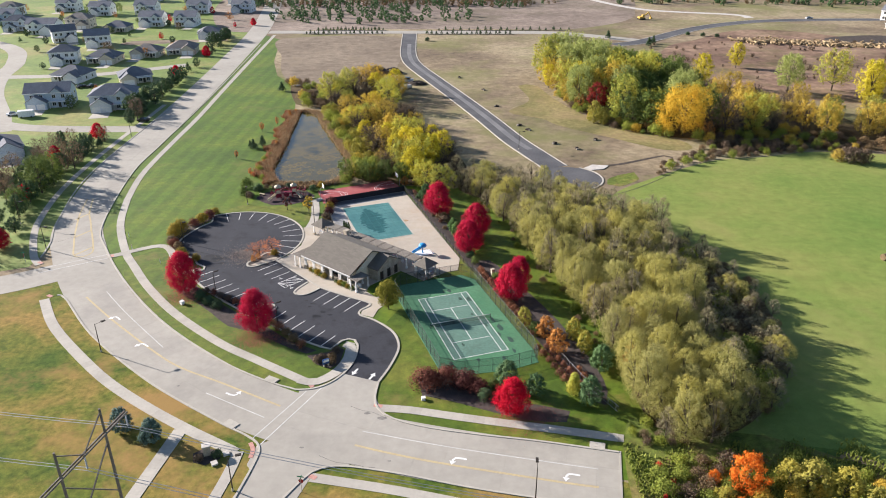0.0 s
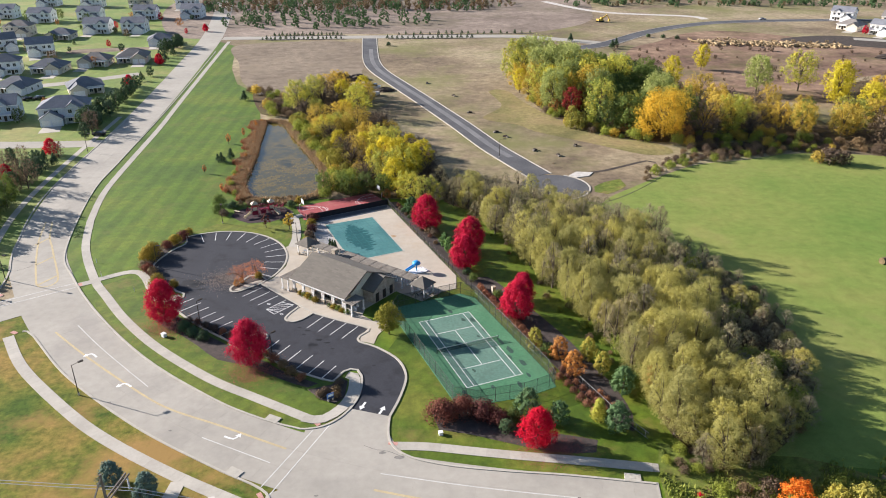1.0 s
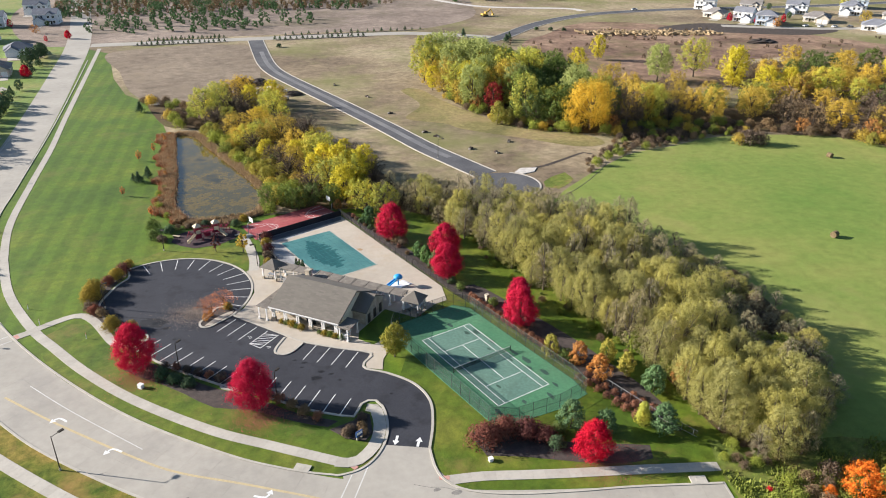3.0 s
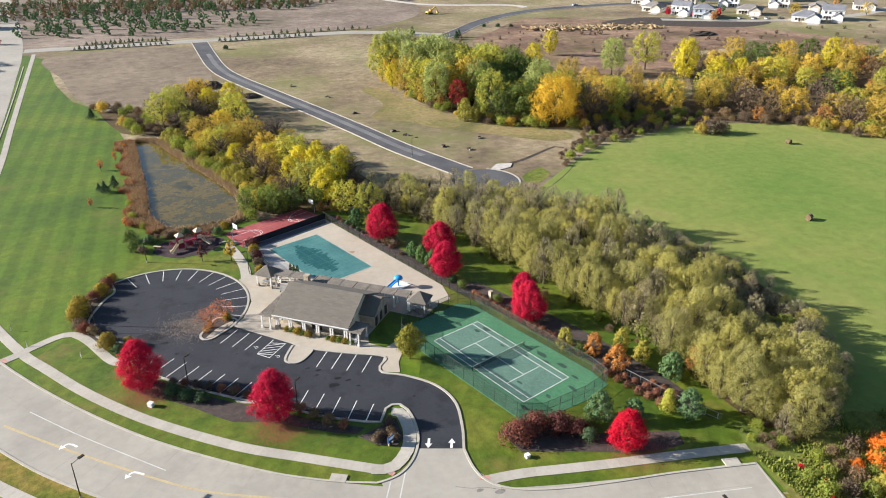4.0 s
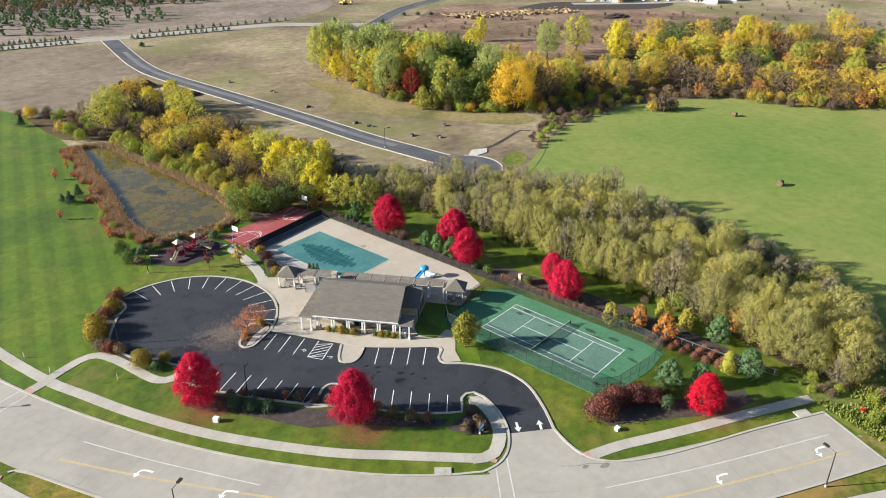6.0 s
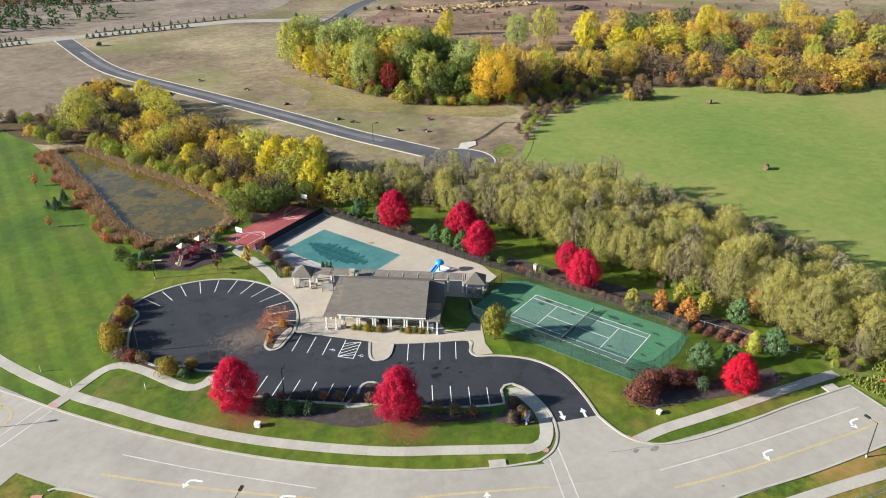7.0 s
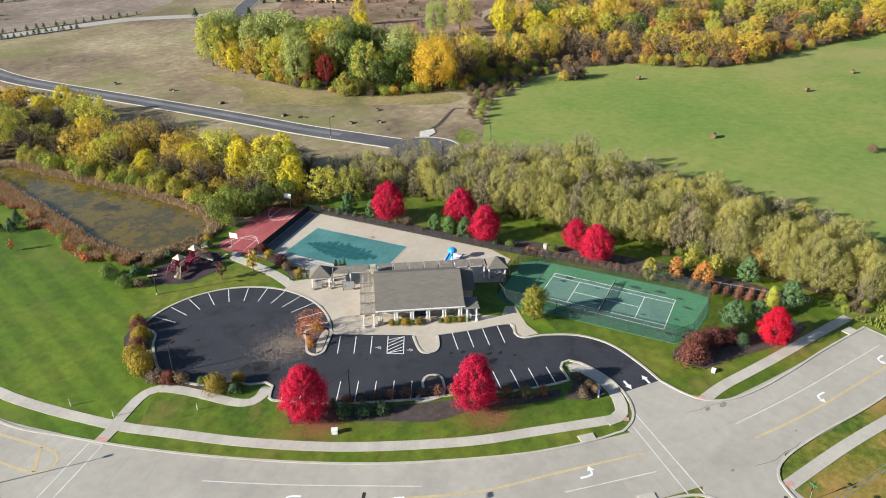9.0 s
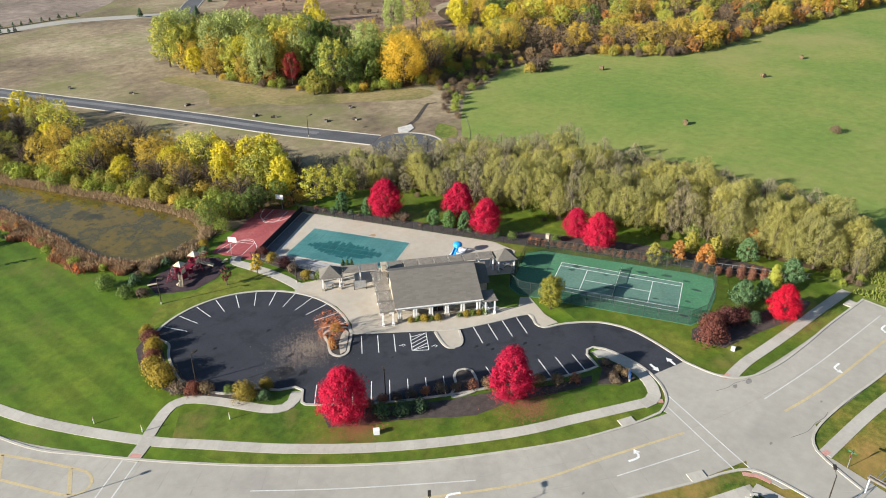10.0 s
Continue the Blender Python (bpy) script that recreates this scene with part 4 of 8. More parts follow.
for u, v, r in ((-9.5, 3.2, 0.7), (-8.6, 4.9, 0.9), (-4.2, 5.4, 0.6), (-2.6, 3.4, 0.5), (-1.2, -1.4, 0.8), (0.6, 6.6, 0.9), (2.4, 4.6, 0.5), (4.1, 6.9, 1.1), (6.2, 5.9, 0.6), (7.6, -2.2, 0.5), (8.8, 7.2, 1.0), (12.6, 6.4, 0.7), (13.4, -1.2, 0.6), (14.6, 3.6, 0.9), (13.2, -6.4, 0.8), (-13.4, 2.0, 0.8)):
    g.prism([court(u + r * rng.uniform(0.7, 1.5) * math.cos(k * 0.7), v + 0.55 * r * rng.uniform(0.6, 1.3) * math.sin(k * 0.7))[:2] for k in range(9)], 0.05, 0.0735)
part("damp_stain", g, surface("damp court paint", (0.028, 0.062, 0.048), (0.045, 0.090, 0.066), 0.6, 3.0, 0.7), tennis, "dark damp stains on the court")
net = thing("tennis_net", "black tennis net with white band across the court", "tennis net")
for v in (-6.4, 6.4):
    g = Geo()
    g.tube(court(0, v, 0.06), court(0, v, 1.15), 0.06, 0.06, 8)
    part("post", g, M_DARK, net)
g = Geo()
g.beam(court(0, -6.4, 0.55), court(0, 6.4, 0.55), 0.015, 0.9)
part("mesh", g, M_NET, net)
g = Geo()
g.beam(court(0, -6.4, 1.02), court(0, 6.4, 1.02), 0.03, 0.09)
part("band", g, M_TRIM, net)


def fence(name, label, pts, height, gap, post_mat, mesh_mat, r=0.04, rails=(1.0,), group="", closed=False):
    ob = thing(name, label, "fence", kind="structure")
    if closed:
        pts = pts + pts[:1]
    shared = Geo()
    shared.tube((0, 0, 0), (0, 0, height), r, r, 6)
    shared = shared.mesh("post", post_mat)
    for x, y, a in along(pts, gap):
        part("post", shared, None, ob).location = (x, y, 0.0)
    for a, b in zip(pts, pts[1:]):
        for f in rails:
            g = Geo()
            g.tube((*a, height * f - 0.03), (*b, height * f - 0.03), r * 0.7, r * 0.7, 5)
            part("rail", g, post_mat, ob)
        g = Geo()
        g.beam((*a, height / 2), (*b, height / 2), 0.012, height - 0.08)
        part("mesh_panel", g, mesh_mat, ob)
    return ob


fence("court_fence", "tall green chain-link fence round the tennis court", [court(u * 0.985, v * 0.985)[:2] for u, v in PAD], 3.0, 2.6, M_CHAIN, M_LINK, 0.045, (1.0, 0.5), closed=True)
EAST_FENCE = [(-10.4, 203), (-3, 181), (4.9, 158.2), (9.6, 147), (19.6, 121)]
fence("pool_fence", "black metal picket fence along the pool", EAST_FENCE[:3], 1.9, 2.4, M_DARK, M_PICKET, 0.05, (1.0, 0.15))
fence("garden_fence", "black metal picket fence along the garden", EAST_FENCE[2:4], 1.6, 2.4, M_DARK, M_PICKET, 0.05, (1.0, 0.15))
fence("north_fence", "black screened fence between pool and ball court", [(-9.9, 202.0), (-31.4, 192.5)], 1.7, 2.4, M_DARK, wire_mesh("dark windscreen", (0.016, 0.019, 0.026), 0.985), 0.05)
fence("west_fence", "black metal picket fence beside the pool", [(-31.8, 193.4), (-27.6, 177)], 1.6, 2.4, M_DARK, M_PICKET, 0.05, (1.0, 0.15))
fence("slope_fence", "grey metal fence beside the planting", [(22.5, 117), (26.5, 106.5), (30, 100)], 1.3, 2.0, M_STEEL, M_PICKET, 0.05, (1.0, 0.15))

ballcourt = thing("basketball_court", "faded red basketball court with white lines", "basketball court", kind="structure")
B_U, B_V, B_C = Vector((0.915, 0.403)), Vector((-0.403, 0.915)), Vector((-22.6, 202.2))


def ball(u, v, z=0.0):
    p = B_C + B_U * u + B_V * v
    return (p.x, p.y, z)


g = Geo()
g.prism([ball(u, v)[:2] for u, v in ((-12.6, -4.7), (12.0, -4.7), (11, 5), (-11.6, 5))], 0, 0.07)
part("surface", g, M_RED_COURT, ballcourt)
g = Geo()
for s in (-1, 1):
    g.ribbon([ball(s * 11, -1.8)[:2], ball(s * 6, -1.8)[:2], ball(s * 6, 1.8)[:2], ball(s * 11, 1.8)[:2]], 0.1, 0.05, 0.08)
    g.ribbon([ball(s * 6 - s * 1.8 * math.cos(radians(a)), 1.8 * math.sin(radians(a)))[:2] for a in range(-90, 91, 15)], 0.1, 0.05, 0.08)
    g.ribbon([ball(s * 11 - s * 6.2 * math.cos(radians(a)), 4.0 * math.sin(radians(a)))[:2] for a in range(-90, 91, 12)], 0.1, 0.05, 0.08)
part("court_line", g, M_WHITE, ballcourt)
for s in (-1, 1):
    hoop = thing("basketball_hoop", "white basketball backboard on a bent steel pole", "basketball hoop", group="court hoops")
    g = Geo()
    g.tube(ball(s * 12.1, 0, 0), ball(s * 12.1, 0, 2.6), 0.08, 0.07, 8)
    g.tube(ball(s * 12.1, 0, 2.6), ball(s * 11.2, 0, 3.3), 0.07, 0.06, 8)
    part("pole", g, M_STEEL, hoop)
    g = Geo()
    g.beam(ball(s * 11.15, -0.95, 3.45), ball(s * 11.15, 0.95, 3.45), 0.06, 1.15)
    part("backboard", g, M_PLASTIC, hoop)
    g = Geo()
    g.ribbon([(ball(s * 10.8, 0)[0] + 0.23 * math.cos(a * math.pi / 6), ball(s * 10.8, 0)[1] + 0.23 * math.sin(a * math.pi / 6)) for a in range(12)], 0.03, 3.03, 3.06, 0, True)
    part("rim", g, M_REDSIGN, hoop)

# ---- pond ----
POND = spline([(-53.8, 286), (-53, 262), (-52, 243), (-51.6, 221), (-48.4, 209.6), (-40, 208.8), (-32.6, 210.4), (-29, 219), (-31, 232), (-37.5, 252), (-43.5, 270), (-47.5, 282)], 2.0, True)
g = Geo()
g.prism(POND, -0.05, 0.06)
solo("pond", g, M_WATER, "still brown pond reflecting the sky", "pond", kind="structure")
g = Geo()
g.prism([(x * 1 + (x + 43) * 0.28, y + (y - 240) * 0.08) for x, y in POND], -0.05, 0.045)
solo("pond_bank", g, M_SCRUB, "brown weedy bank round the pond", "bank", kind="structure")
sheet("playground_surface", [(-52, 197), (-46.5, 192), (-41, 192.4), (-37, 195.2), (-35.6, 199), (-38.5, 202.6), (-45, 203.4), (-51, 201)], M_RUBBER, 0.05, "dark play surface under the playground", "play surface")


# ---- plants ----
def foliage(seed, height, radius, low, clumps, per, leaf, shape, spread=1.0, spray=0.0):
    """A crown of many small leaves gathered in clumps, with gaps between them. Gives the mesh data and the clumps' middles."""
    rng = np.random.default_rng(seed)
    per, leaf = int(per * 1.5), leaf * 0.88
    mids, verts = [], []
    lobes = rng.uniform(0, 2 * math.pi, 3)
    for i in range(clumps):
        t = (i + rng.uniform(0.2, 0.8)) / clumps
        if shape == "cone":
            t = 1 - (1 - t) ** 0.75
            reach = radius * (1 - t) * 0.95 + 0.03 * radius
            cr = radius * (0.42 - 0.30 * t)
        elif shape == "column":
            reach = radius * 0.45 * math.sin(math.pi * min(1, t * 0.8 + 0.15))
            cr = radius * 0.6 * (1.1 - 0.6 * t)
        elif shape == "spread":
            reach = radius * (0.5 + 0.6 * math.sin(math.pi * (0.15 + 0.8 * t)) ** 0.8) * 0.9
            cr = radius * rng.uniform(0.13, 0.27)
        elif shape == "egg":
            reach = radius * 0.86 * min(1.0, (t + 0.28) / 0.52) * (1 - max(0.0, t - 0.34) / 0.66) ** 0.42
            cr = radius * rng.uniform(0.13, 0.24) * (1.1 - 0.35 * t)
        elif shape == "mound":
            reach = radius * 0.75 * math.sqrt(max(0, 1 - t * t))
            cr = radius * rng.uniform(0.34, 0.5)
        else:
            reach = radius * 0.86 * math.sin(math.pi * (0.10 + 0.82 * t)) ** 0.75
            cr = radius * rng.uniform(0.15, 0.28) * (1.1 - 0.3 * t)
        a = i * 2.39996 + rng.uniform(-0.5, 0.5)
        wild = 0.0 if shape in ("cone", "column", "mound") else 0.09 if shape == "egg" else 0.2
        d = reach * rng.uniform(0.3, 1.0) ** 0.5 * (1 + wild * math.sin(2 * a + lobes[0]) + wild * math.sin(3 * a + lobes[1] + 4 * t))
        top = height - cr * 0.8
        mid = np.array([d * math.cos(a), d * math.sin(a), low + cr * 0.6 + (top - low - cr * 0.6) * t])
        mids.append((mid, cr))
        way = rng.normal(size=(per, 3))
        way /= np.linalg.norm(way, axis=1)[:, None]
        stretch_by = rng.uniform(0.75, 1.3, 3)
        tight = 0.7 if shape in ("mound", "cone", "column") else 0.30
        pos = mid + way * (cr * rng.uniform(tight, 1.22, per))[:, None] * stretch_by * spread
        out = pos - np.array([0, 0, low + (height - low) * 0.35])
        out /= np.linalg.norm(out, axis=1)[:, None] + 1e-6
        normal = way * 0.75 + out * 0.6 + rng.normal(size=(per, 3)) * 0.28
        normal /= np.linalg.norm(normal, axis=1)[:, None]
        side = np.cross(normal, rng.normal(size=(per, 3)))
        side /= np.linalg.norm(side, axis=1)[:, None]
        if spray:
            side = side * (1 - spray) + (out * 0.4 + np.array([0, 0, 0.9]) + rng.normal(size=(per, 3)) * 0.3) * spray
            side /= np.linalg.norm(side, axis=1)[:, None]
            normal = np.cross(side, np.cross(normal, side))
            normal /= np.linalg.norm(normal, axis=1)[:, None] + 1e-6
        other = np.cross(normal, side) * (1 - 0.55 * spray)
        side = side * (1 + 0.7 * spray)
        s = (leaf * rng.uniform(0.55, 1.35, per))[:, None]
        quad = np.stack([pos - side * s * 0.55 - other * s * 0.3, pos + side * s * 0.5 - other * s * 0.35 + normal * s * 0.12, pos + other * s * 0.58], 1)
        verts.append(quad.reshape(-1, 3))
    v = np.concatenate(verts)
    v[:, 2] = np.maximum(v[:, 2], 0.02)
    return v, mids


def crown_mesh(name, mat, *args, **kw):
    v, mids = foliage(*args, **kw)
    me = bpy.data.meshes.new(name)
    k = np.arange(len(v)).reshape(-1, 3)
    me.from_pydata(v.tolist(), [], k.tolist())
    me.materials.append(mat)
    me.update()
    return me, mids


def trunk_mesh(seed, height, r, mids, fork, limbs=16):
    rng = random.Random(seed)
    g = Geo()
    p, rad = Vector((0, 0, 0)), r
    steps = 4
    spine = [p]
    for k in range(steps):
        q = Vector((rng.uniform(-0.1, 0.1) * k, rng.uniform(-0.1, 0.1) * k, height * (k + 1) / steps))
        g.tube(p, q, rad, rad * 0.72, 6, False)
        p, rad = q, rad * 0.72
        spine.append(q)
    for m, cr in mids[:: max(1, len(mids) // limbs)]:
        m = Vector(m)
        z0 = min(max(fork, m.z * 0.5), height * 0.9)
        a = Vector((0, 0, z0))
        b = a.lerp(m, 0.55) + Vector((0, 0, 0.12 * (m - a).length))
        g.tube(a, b, r * 0.42, r * 0.26, 5, False)
        g.tube(b, m, r * 0.26, r * 0.07, 4, False)
        for s in range(2):
            e = m + Vector((rng.uniform(-1, 1), rng.uniform(-1, 1), rng.uniform(0, 1))) * cr * 0.8
            g.tube(b.lerp(m, 0.6), e, r * 0.12, r * 0.03, 3, False)
    return g.mesh("trunk", M_BARK)


KINDS = {
    # name: height, radius, low, clumps, per clump, leaf, shape, leaf material, variants, category
    "crimson_maple": (9.7, 4.5, 0.5, 270, 48, 0.225, "egg", L_RED, 4, "tree"),
    "scarlet_maple": (7.0, 3.5, 0.3, 210, 36, 0.21, "egg", L_SCARLET, 2, "tree"),
    "thicket_tree": (9.4, 2.8, 0.5, 150, 34, 0.155, "oval", L_LOCUST, 6, "tree"),
    "golden_tree": (12.0, 4.4, 1.8, 100, 20, 0.37, "spread", L_GOLD, 4, "tree"),
    "yellow_tree": (12.0, 3.8, 1.2, 130, 22, 0.36, "oval", L_YELLOW, 3, "tree"),
    "lime_tree": (13.5, 4.8, 2.0, 105, 20, 0.42, "spread", L_LIME, 4, "tree"),
    "green_tree": (11.0, 4.2, 1.2, 110, 20, 0.42, "spread", L_GREEN, 3, "tree"),
    "sage_tree": (15.5, 5.4, 2.5, 150, 24, 0.44, "spread", L_SAGE, 2, "tree"),
    "rust_tree": (8.0, 3.2, 0.8, 60, 13, 0.45, "spread", L_RUST, 3, "tree"),
    "brown_tree": (9.0, 3.6, 1.0, 80, 10, 0.32, "spread", L_BROWN, 3, "tree"),
    "orange_tree": (4.6, 2.5, 1.0, 90, 11, 0.13, "spread", L_ORANGE, 2, "tree"),
    "corner_tree": (7.0, 2.8, 0.9, 130, 34, 0.24, "oval", L_TURNING, 1, "tree"),
    "sapling": (4.2, 1.3, 0.9, 20, 50, 0.22, "oval", L_GOLD, 2, "tree"),
    "red_sapling": (3.6, 1.0, 0.9, 14, 40, 0.20, "oval", L_BURG, 1, "tree"),
    "orange_sapling": (3.6, 1.0, 0.8, 14, 40, 0.22, "oval", L_ORANGE, 1, "tree"),
    "spruce": (4.4, 2.1, 0.1, 80, 70, 0.17, "egg", L_SPRUCE, 2, "tree"),
    "garden_spruce": (4.6, 1.9, 0.1, 90, 60, 0.17, "egg", L_GARDEN, 3, "tree"),
    "evergreen": (5.0, 1.9, 0.2, 26, 28, 0.36, "cone", L_PINE, 2, "tree"),
    "arborvitae": (4.6, 1.4, 0.1, 26, 70, 0.22, "column", L_LIME, 2, "tree"),
    "yellow_bush": (4.6, 1.9, 0.2, 60, 26, 0.23, "egg", L_CITRON, 2, "shrub"),
    "rust_bush": (4.6, 2.0, 0.3, 60, 26, 0.23, "egg", L_RUST, 2, "shrub"),
    "mustard_shrub": (2.6, 1.8, 0.05, 34, 60, 0.20, "mound", L_MUSTARD, 3, "shrub"),
    "burgundy_shrub": (2.8, 2.1, 0.05, 28, 70, 0.22, "mound", L_BURG, 3, "shrub"),
    "brown_shrub": (1.3, 1.0, 0.02, 14, 44, 0.17, "mound", L_BROWN, 3, "shrub"),
    "clipped_shrub": (1.5, 0.95, 0.02, 12, 34, 0.19, "mound", L_RUSSET, 2, "shrub"),
    "green_shrub": (2.4, 1.6, 0.05, 20, 36, 0.25, "mound", L_GREEN, 3, "shrub"),
    "wild_green": (4.6, 3.0, 0.05, 24, 27, 0.43, "mound", L_WEED, 3, "shrub"),
    "wild_gold": (4.6, 2.9, 0.05, 24, 27, 0.43, "mound", L_GOLD, 3, "shrub"),
    "wild_brown": (3.4, 2.6, 0.05, 22, 28, 0.38, "mound", L_BROWN, 3, "shrub"),
    "wild_orange": (6.0, 3.6, 0.1, 90, 34, 0.23, "egg", L_FLAME, 2, "shrub"),
    "grey_bush": (5.0, 2.4, 0.2, 70, 30, 0.25, "egg", L_MOSS, 2, "shrub"),
    "great_gold": (18.5, 8.6, 2.6, 250, 32, 0.42, "spread", L_AMBER, 1, "tree"),
    "twiggy_tree": (9.2, 2.9, 0.8, 90, 22, 0.155, "egg", L_TWIG, 3, "tree"),
    "maroon_tree": (11.5, 3.6, 2.0, 90, 16, 0.36, "oval", L_MAROON, 1, "tree"),
    "wild_citron": (5.0, 3.0, 0.1, 70, 24, 0.27, "egg", L_CITRON, 2, "shrub"),
    "scarlet_bush": (2.0, 1.1, 0.05, 12, 26, 0.22, "mound", L_SCARLET, 1, "shrub"),
    "bare_tree": (10.5, 4.2, 2.0, 90, 4, 0.24, "spread", L_BROWN, 3, "tree"),
    "scarlet_far": (7.4, 3.1, 0.4, 40, 18, 0.50, "egg", L_SCARLET, 1, "tree"),
    "evergreen_far": (5.0, 1.9, 0.2, 14, 16, 0.55, "cone", L_PINE, 2, "tree"),
    "shade_far": (6.5, 3.0, 0.7, 34, 16, 0.55, "oval", L_PINE, 2, "tree"),
    "golden_far": (12.0, 4.4, 1.2, 92, 24, 0.42, "spread", L_GOLD, 4, "tree"),
    "lime_far": (13.0, 4.6, 1.2, 92, 24, 0.44, "spread", L_LIME, 3, "tree"),
    "yellow_far": (12.0, 3.8, 1.2, 87, 24, 0.40, "oval", L_YELLOW, 2, "tree"),
    "brown_far": (9.5, 3.8, 0.8, 60, 12, 0.42, "spread", L_BROWN, 3, "tree"),
    "rust_far": (8.5, 3.4, 0.6, 56, 15, 0.46, "spread", L_RUST, 2, "tree"),
    "green_far": (11.0, 4.2, 0.8, 80, 22, 0.44, "spread", L_GREEN, 2, "tree"),
    "shade_tree": (6.5, 3.0, 0.7, 56, 20, 0.40, "oval", L_PINE, 3, "tree"),
    "dark_shrub": (2.2, 1.5, 0.03, 18, 50, 0.24, "mound", L_PINE, 2, "shrub"),
}
LABELS = {
    "great_gold": "great spreading golden tree at the wood's edge", "twiggy_tree": "grey twiggy thicket tree, nearly bare", "maroon_tree": "dark red tree among the wood", "wild_citron": "wild olive-yellow autumn bush", "scarlet_bush": "small scarlet wild bush", "bare_tree": "bare grey tree with a few brown leaves",
    "grey_bush": "broad grey-green shrub in the garden",
    "crimson_maple": "dense crimson maple in full autumn colour", "scarlet_maple": "rounded scarlet maple in full autumn colour", "thicket_tree": "slender olive-grey thicket tree with thin foliage",
    "golden_tree": "broad golden autumn tree in leaf", "yellow_tree": "bright lemon-yellow tree in autumn", "lime_tree": "tall yellow-green autumn tree", "green_tree": "leafy dull green broadleaf tree", "sage_tree": "tall pale grey-green tree",
    "rust_tree": "small rust-coloured tree in autumn", "brown_tree": "half-bare brown autumn tree", "orange_tree": "small orange-red tree shedding leaves", "corner_tree": "round green tree turning orange",
    "sapling": "young golden tree on the lawn", "red_sapling": "young dark red tree on the lawn", "orange_sapling": "young orange tree on the lawn", "spruce": "dense rounded blue-green spruce on the grass", "garden_spruce": "young blue-green spruce behind the pool fence", "evergreen": "dark green conical evergreen",
    "arborvitae": "narrow yellow-green upright shrub", "yellow_bush": "bright yellow bush in autumn colour", "rust_bush": "rust-orange bush in autumn colour", "mustard_shrub": "rounded mustard-coloured shrub in mulch", "burgundy_shrub": "rounded burgundy-brown shrub in mulch",
    "brown_shrub": "low brown shrub in mulch", "clipped_shrub": "clipped round russet shrub in mulch", "green_shrub": "rounded leafy green garden shrub", "wild_green": "wild green thicket bush", "wild_gold": "wild golden bush in autumn",
    "wild_brown": "brown tangled half-bare wild bush", "wild_orange": "wild orange bush in autumn colour", "shade_tree": "dark green garden tree", "dark_shrub": "low dark green shrub",
}
for _k in ("golden", "lime", "yellow", "brown", "rust", "green", "shade"):
    LABELS[_k + "_far"] = LABELS[_k + "_tree"]
LABELS["scarlet_far"], LABELS["evergreen_far"] = LABELS["scarlet_maple"], LABELS["evergreen"]
MADE = {}
PICK = random.Random(7)
SPRAY = {"thicket_tree": 0.15, "brown_tree": 0.6, "brown_far": 0.6, "wild_brown": 0.5, "wild_green": 0.3, "sage_tree": 0.4}


def plant(kind, x, y, scale=1.0, group="", tall=1.0, label=""):
    """Sets one plant of a kind: the first of each variant is built, the later ones are copies that share its meshes."""
    height, radius, low, clumps, per, leaf, shape, mat, variants, category = KINDS[kind]
    which = PICK.randrange(variants)
    m = pose(x, y, 0, 0, 0, PICK.uniform(0, 360)) @ Matrix.Diagonal((scale, scale, scale * tall, 1))
    if (kind, which) not in MADE:
        ob = thing({"scarlet_far": "scarlet_maple", "evergreen_far": "evergreen"}.get(kind, kind.replace("_far", "_tree")), LABELS[kind], category)
        seed = sum(map(ord, kind)) * 10 + which
        me, mids = crown_mesh("crown", mat, seed, height, radius, low, clumps, per, leaf, shape, spray=SPRAY.get(kind, 0.0))
        part("crown", me, None, ob)
        part("trunk", trunk_mesh(seed, height * (0.66 if category == "tree" else 0.4), 0.02 * height + 0.03, mids, max(low, 0.15 * height), 48 if kind == "bare_tree" else 5 if category == "shrub" or "_far" in kind or shape == "cone" else 11), None, ob)
        if category == "shrub":
            tagged(ob.children[-1], kind="stuff")
        MADE[kind, which] = ob
        ob.matrix_basis = m
    else:
        ob = copy_thing(MADE[kind, which], m)
        ob.scale = (scale, scale, scale * tall)
    if group:
        ob["group"] = group
    if label:
        ob["label"] = label
    return ob


def scatter(poly, gap, seed, limit=9999):
    """Points strewn over a plot, none nearer than gap."""
    rng = random.Random(seed)
    xs, ys = [p[0] for p in poly], [p[1] for p in poly]
    cells, out = {}, []
    for _ in range(int((max(xs) - min(xs)) * (max(ys) - min(ys)) / gap ** 2 * 14)):
        x, y = rng.uniform(min(xs), max(xs)), rng.uniform(min(ys), max(ys))
        if not inside(x, y, poly):
            continue
        c = (int(x // gap), int(y // gap))
        near = [q for i in (-1, 0, 1) for j in (-1, 0, 1) for q in cells.get((c[0] + i, c[1] + j), ())]
        if all((q[0] - x) ** 2 + (q[1] - y) ** 2 > gap * gap for q in near):
            cells.setdefault(c, []).append((x, y))
            out.append((x, y))
            if len(out) >= limit:
                break
    return out


def grove(poly, gap, mixture, seed, group, size=(0.8, 1.15), clear=(), tall=(0.9, 1.12)):
    rng = random.Random(seed)
    names = [k for k, w in mixture for _ in range(w)]
    for x, y in scatter(poly, gap, seed):
        if any(math.dist((x, y), c[:2]) < c[2] for c in clear):
            continue
        plant(rng.choice(names), x, y, rng.uniform(*size), group, rng.uniform(*tall))


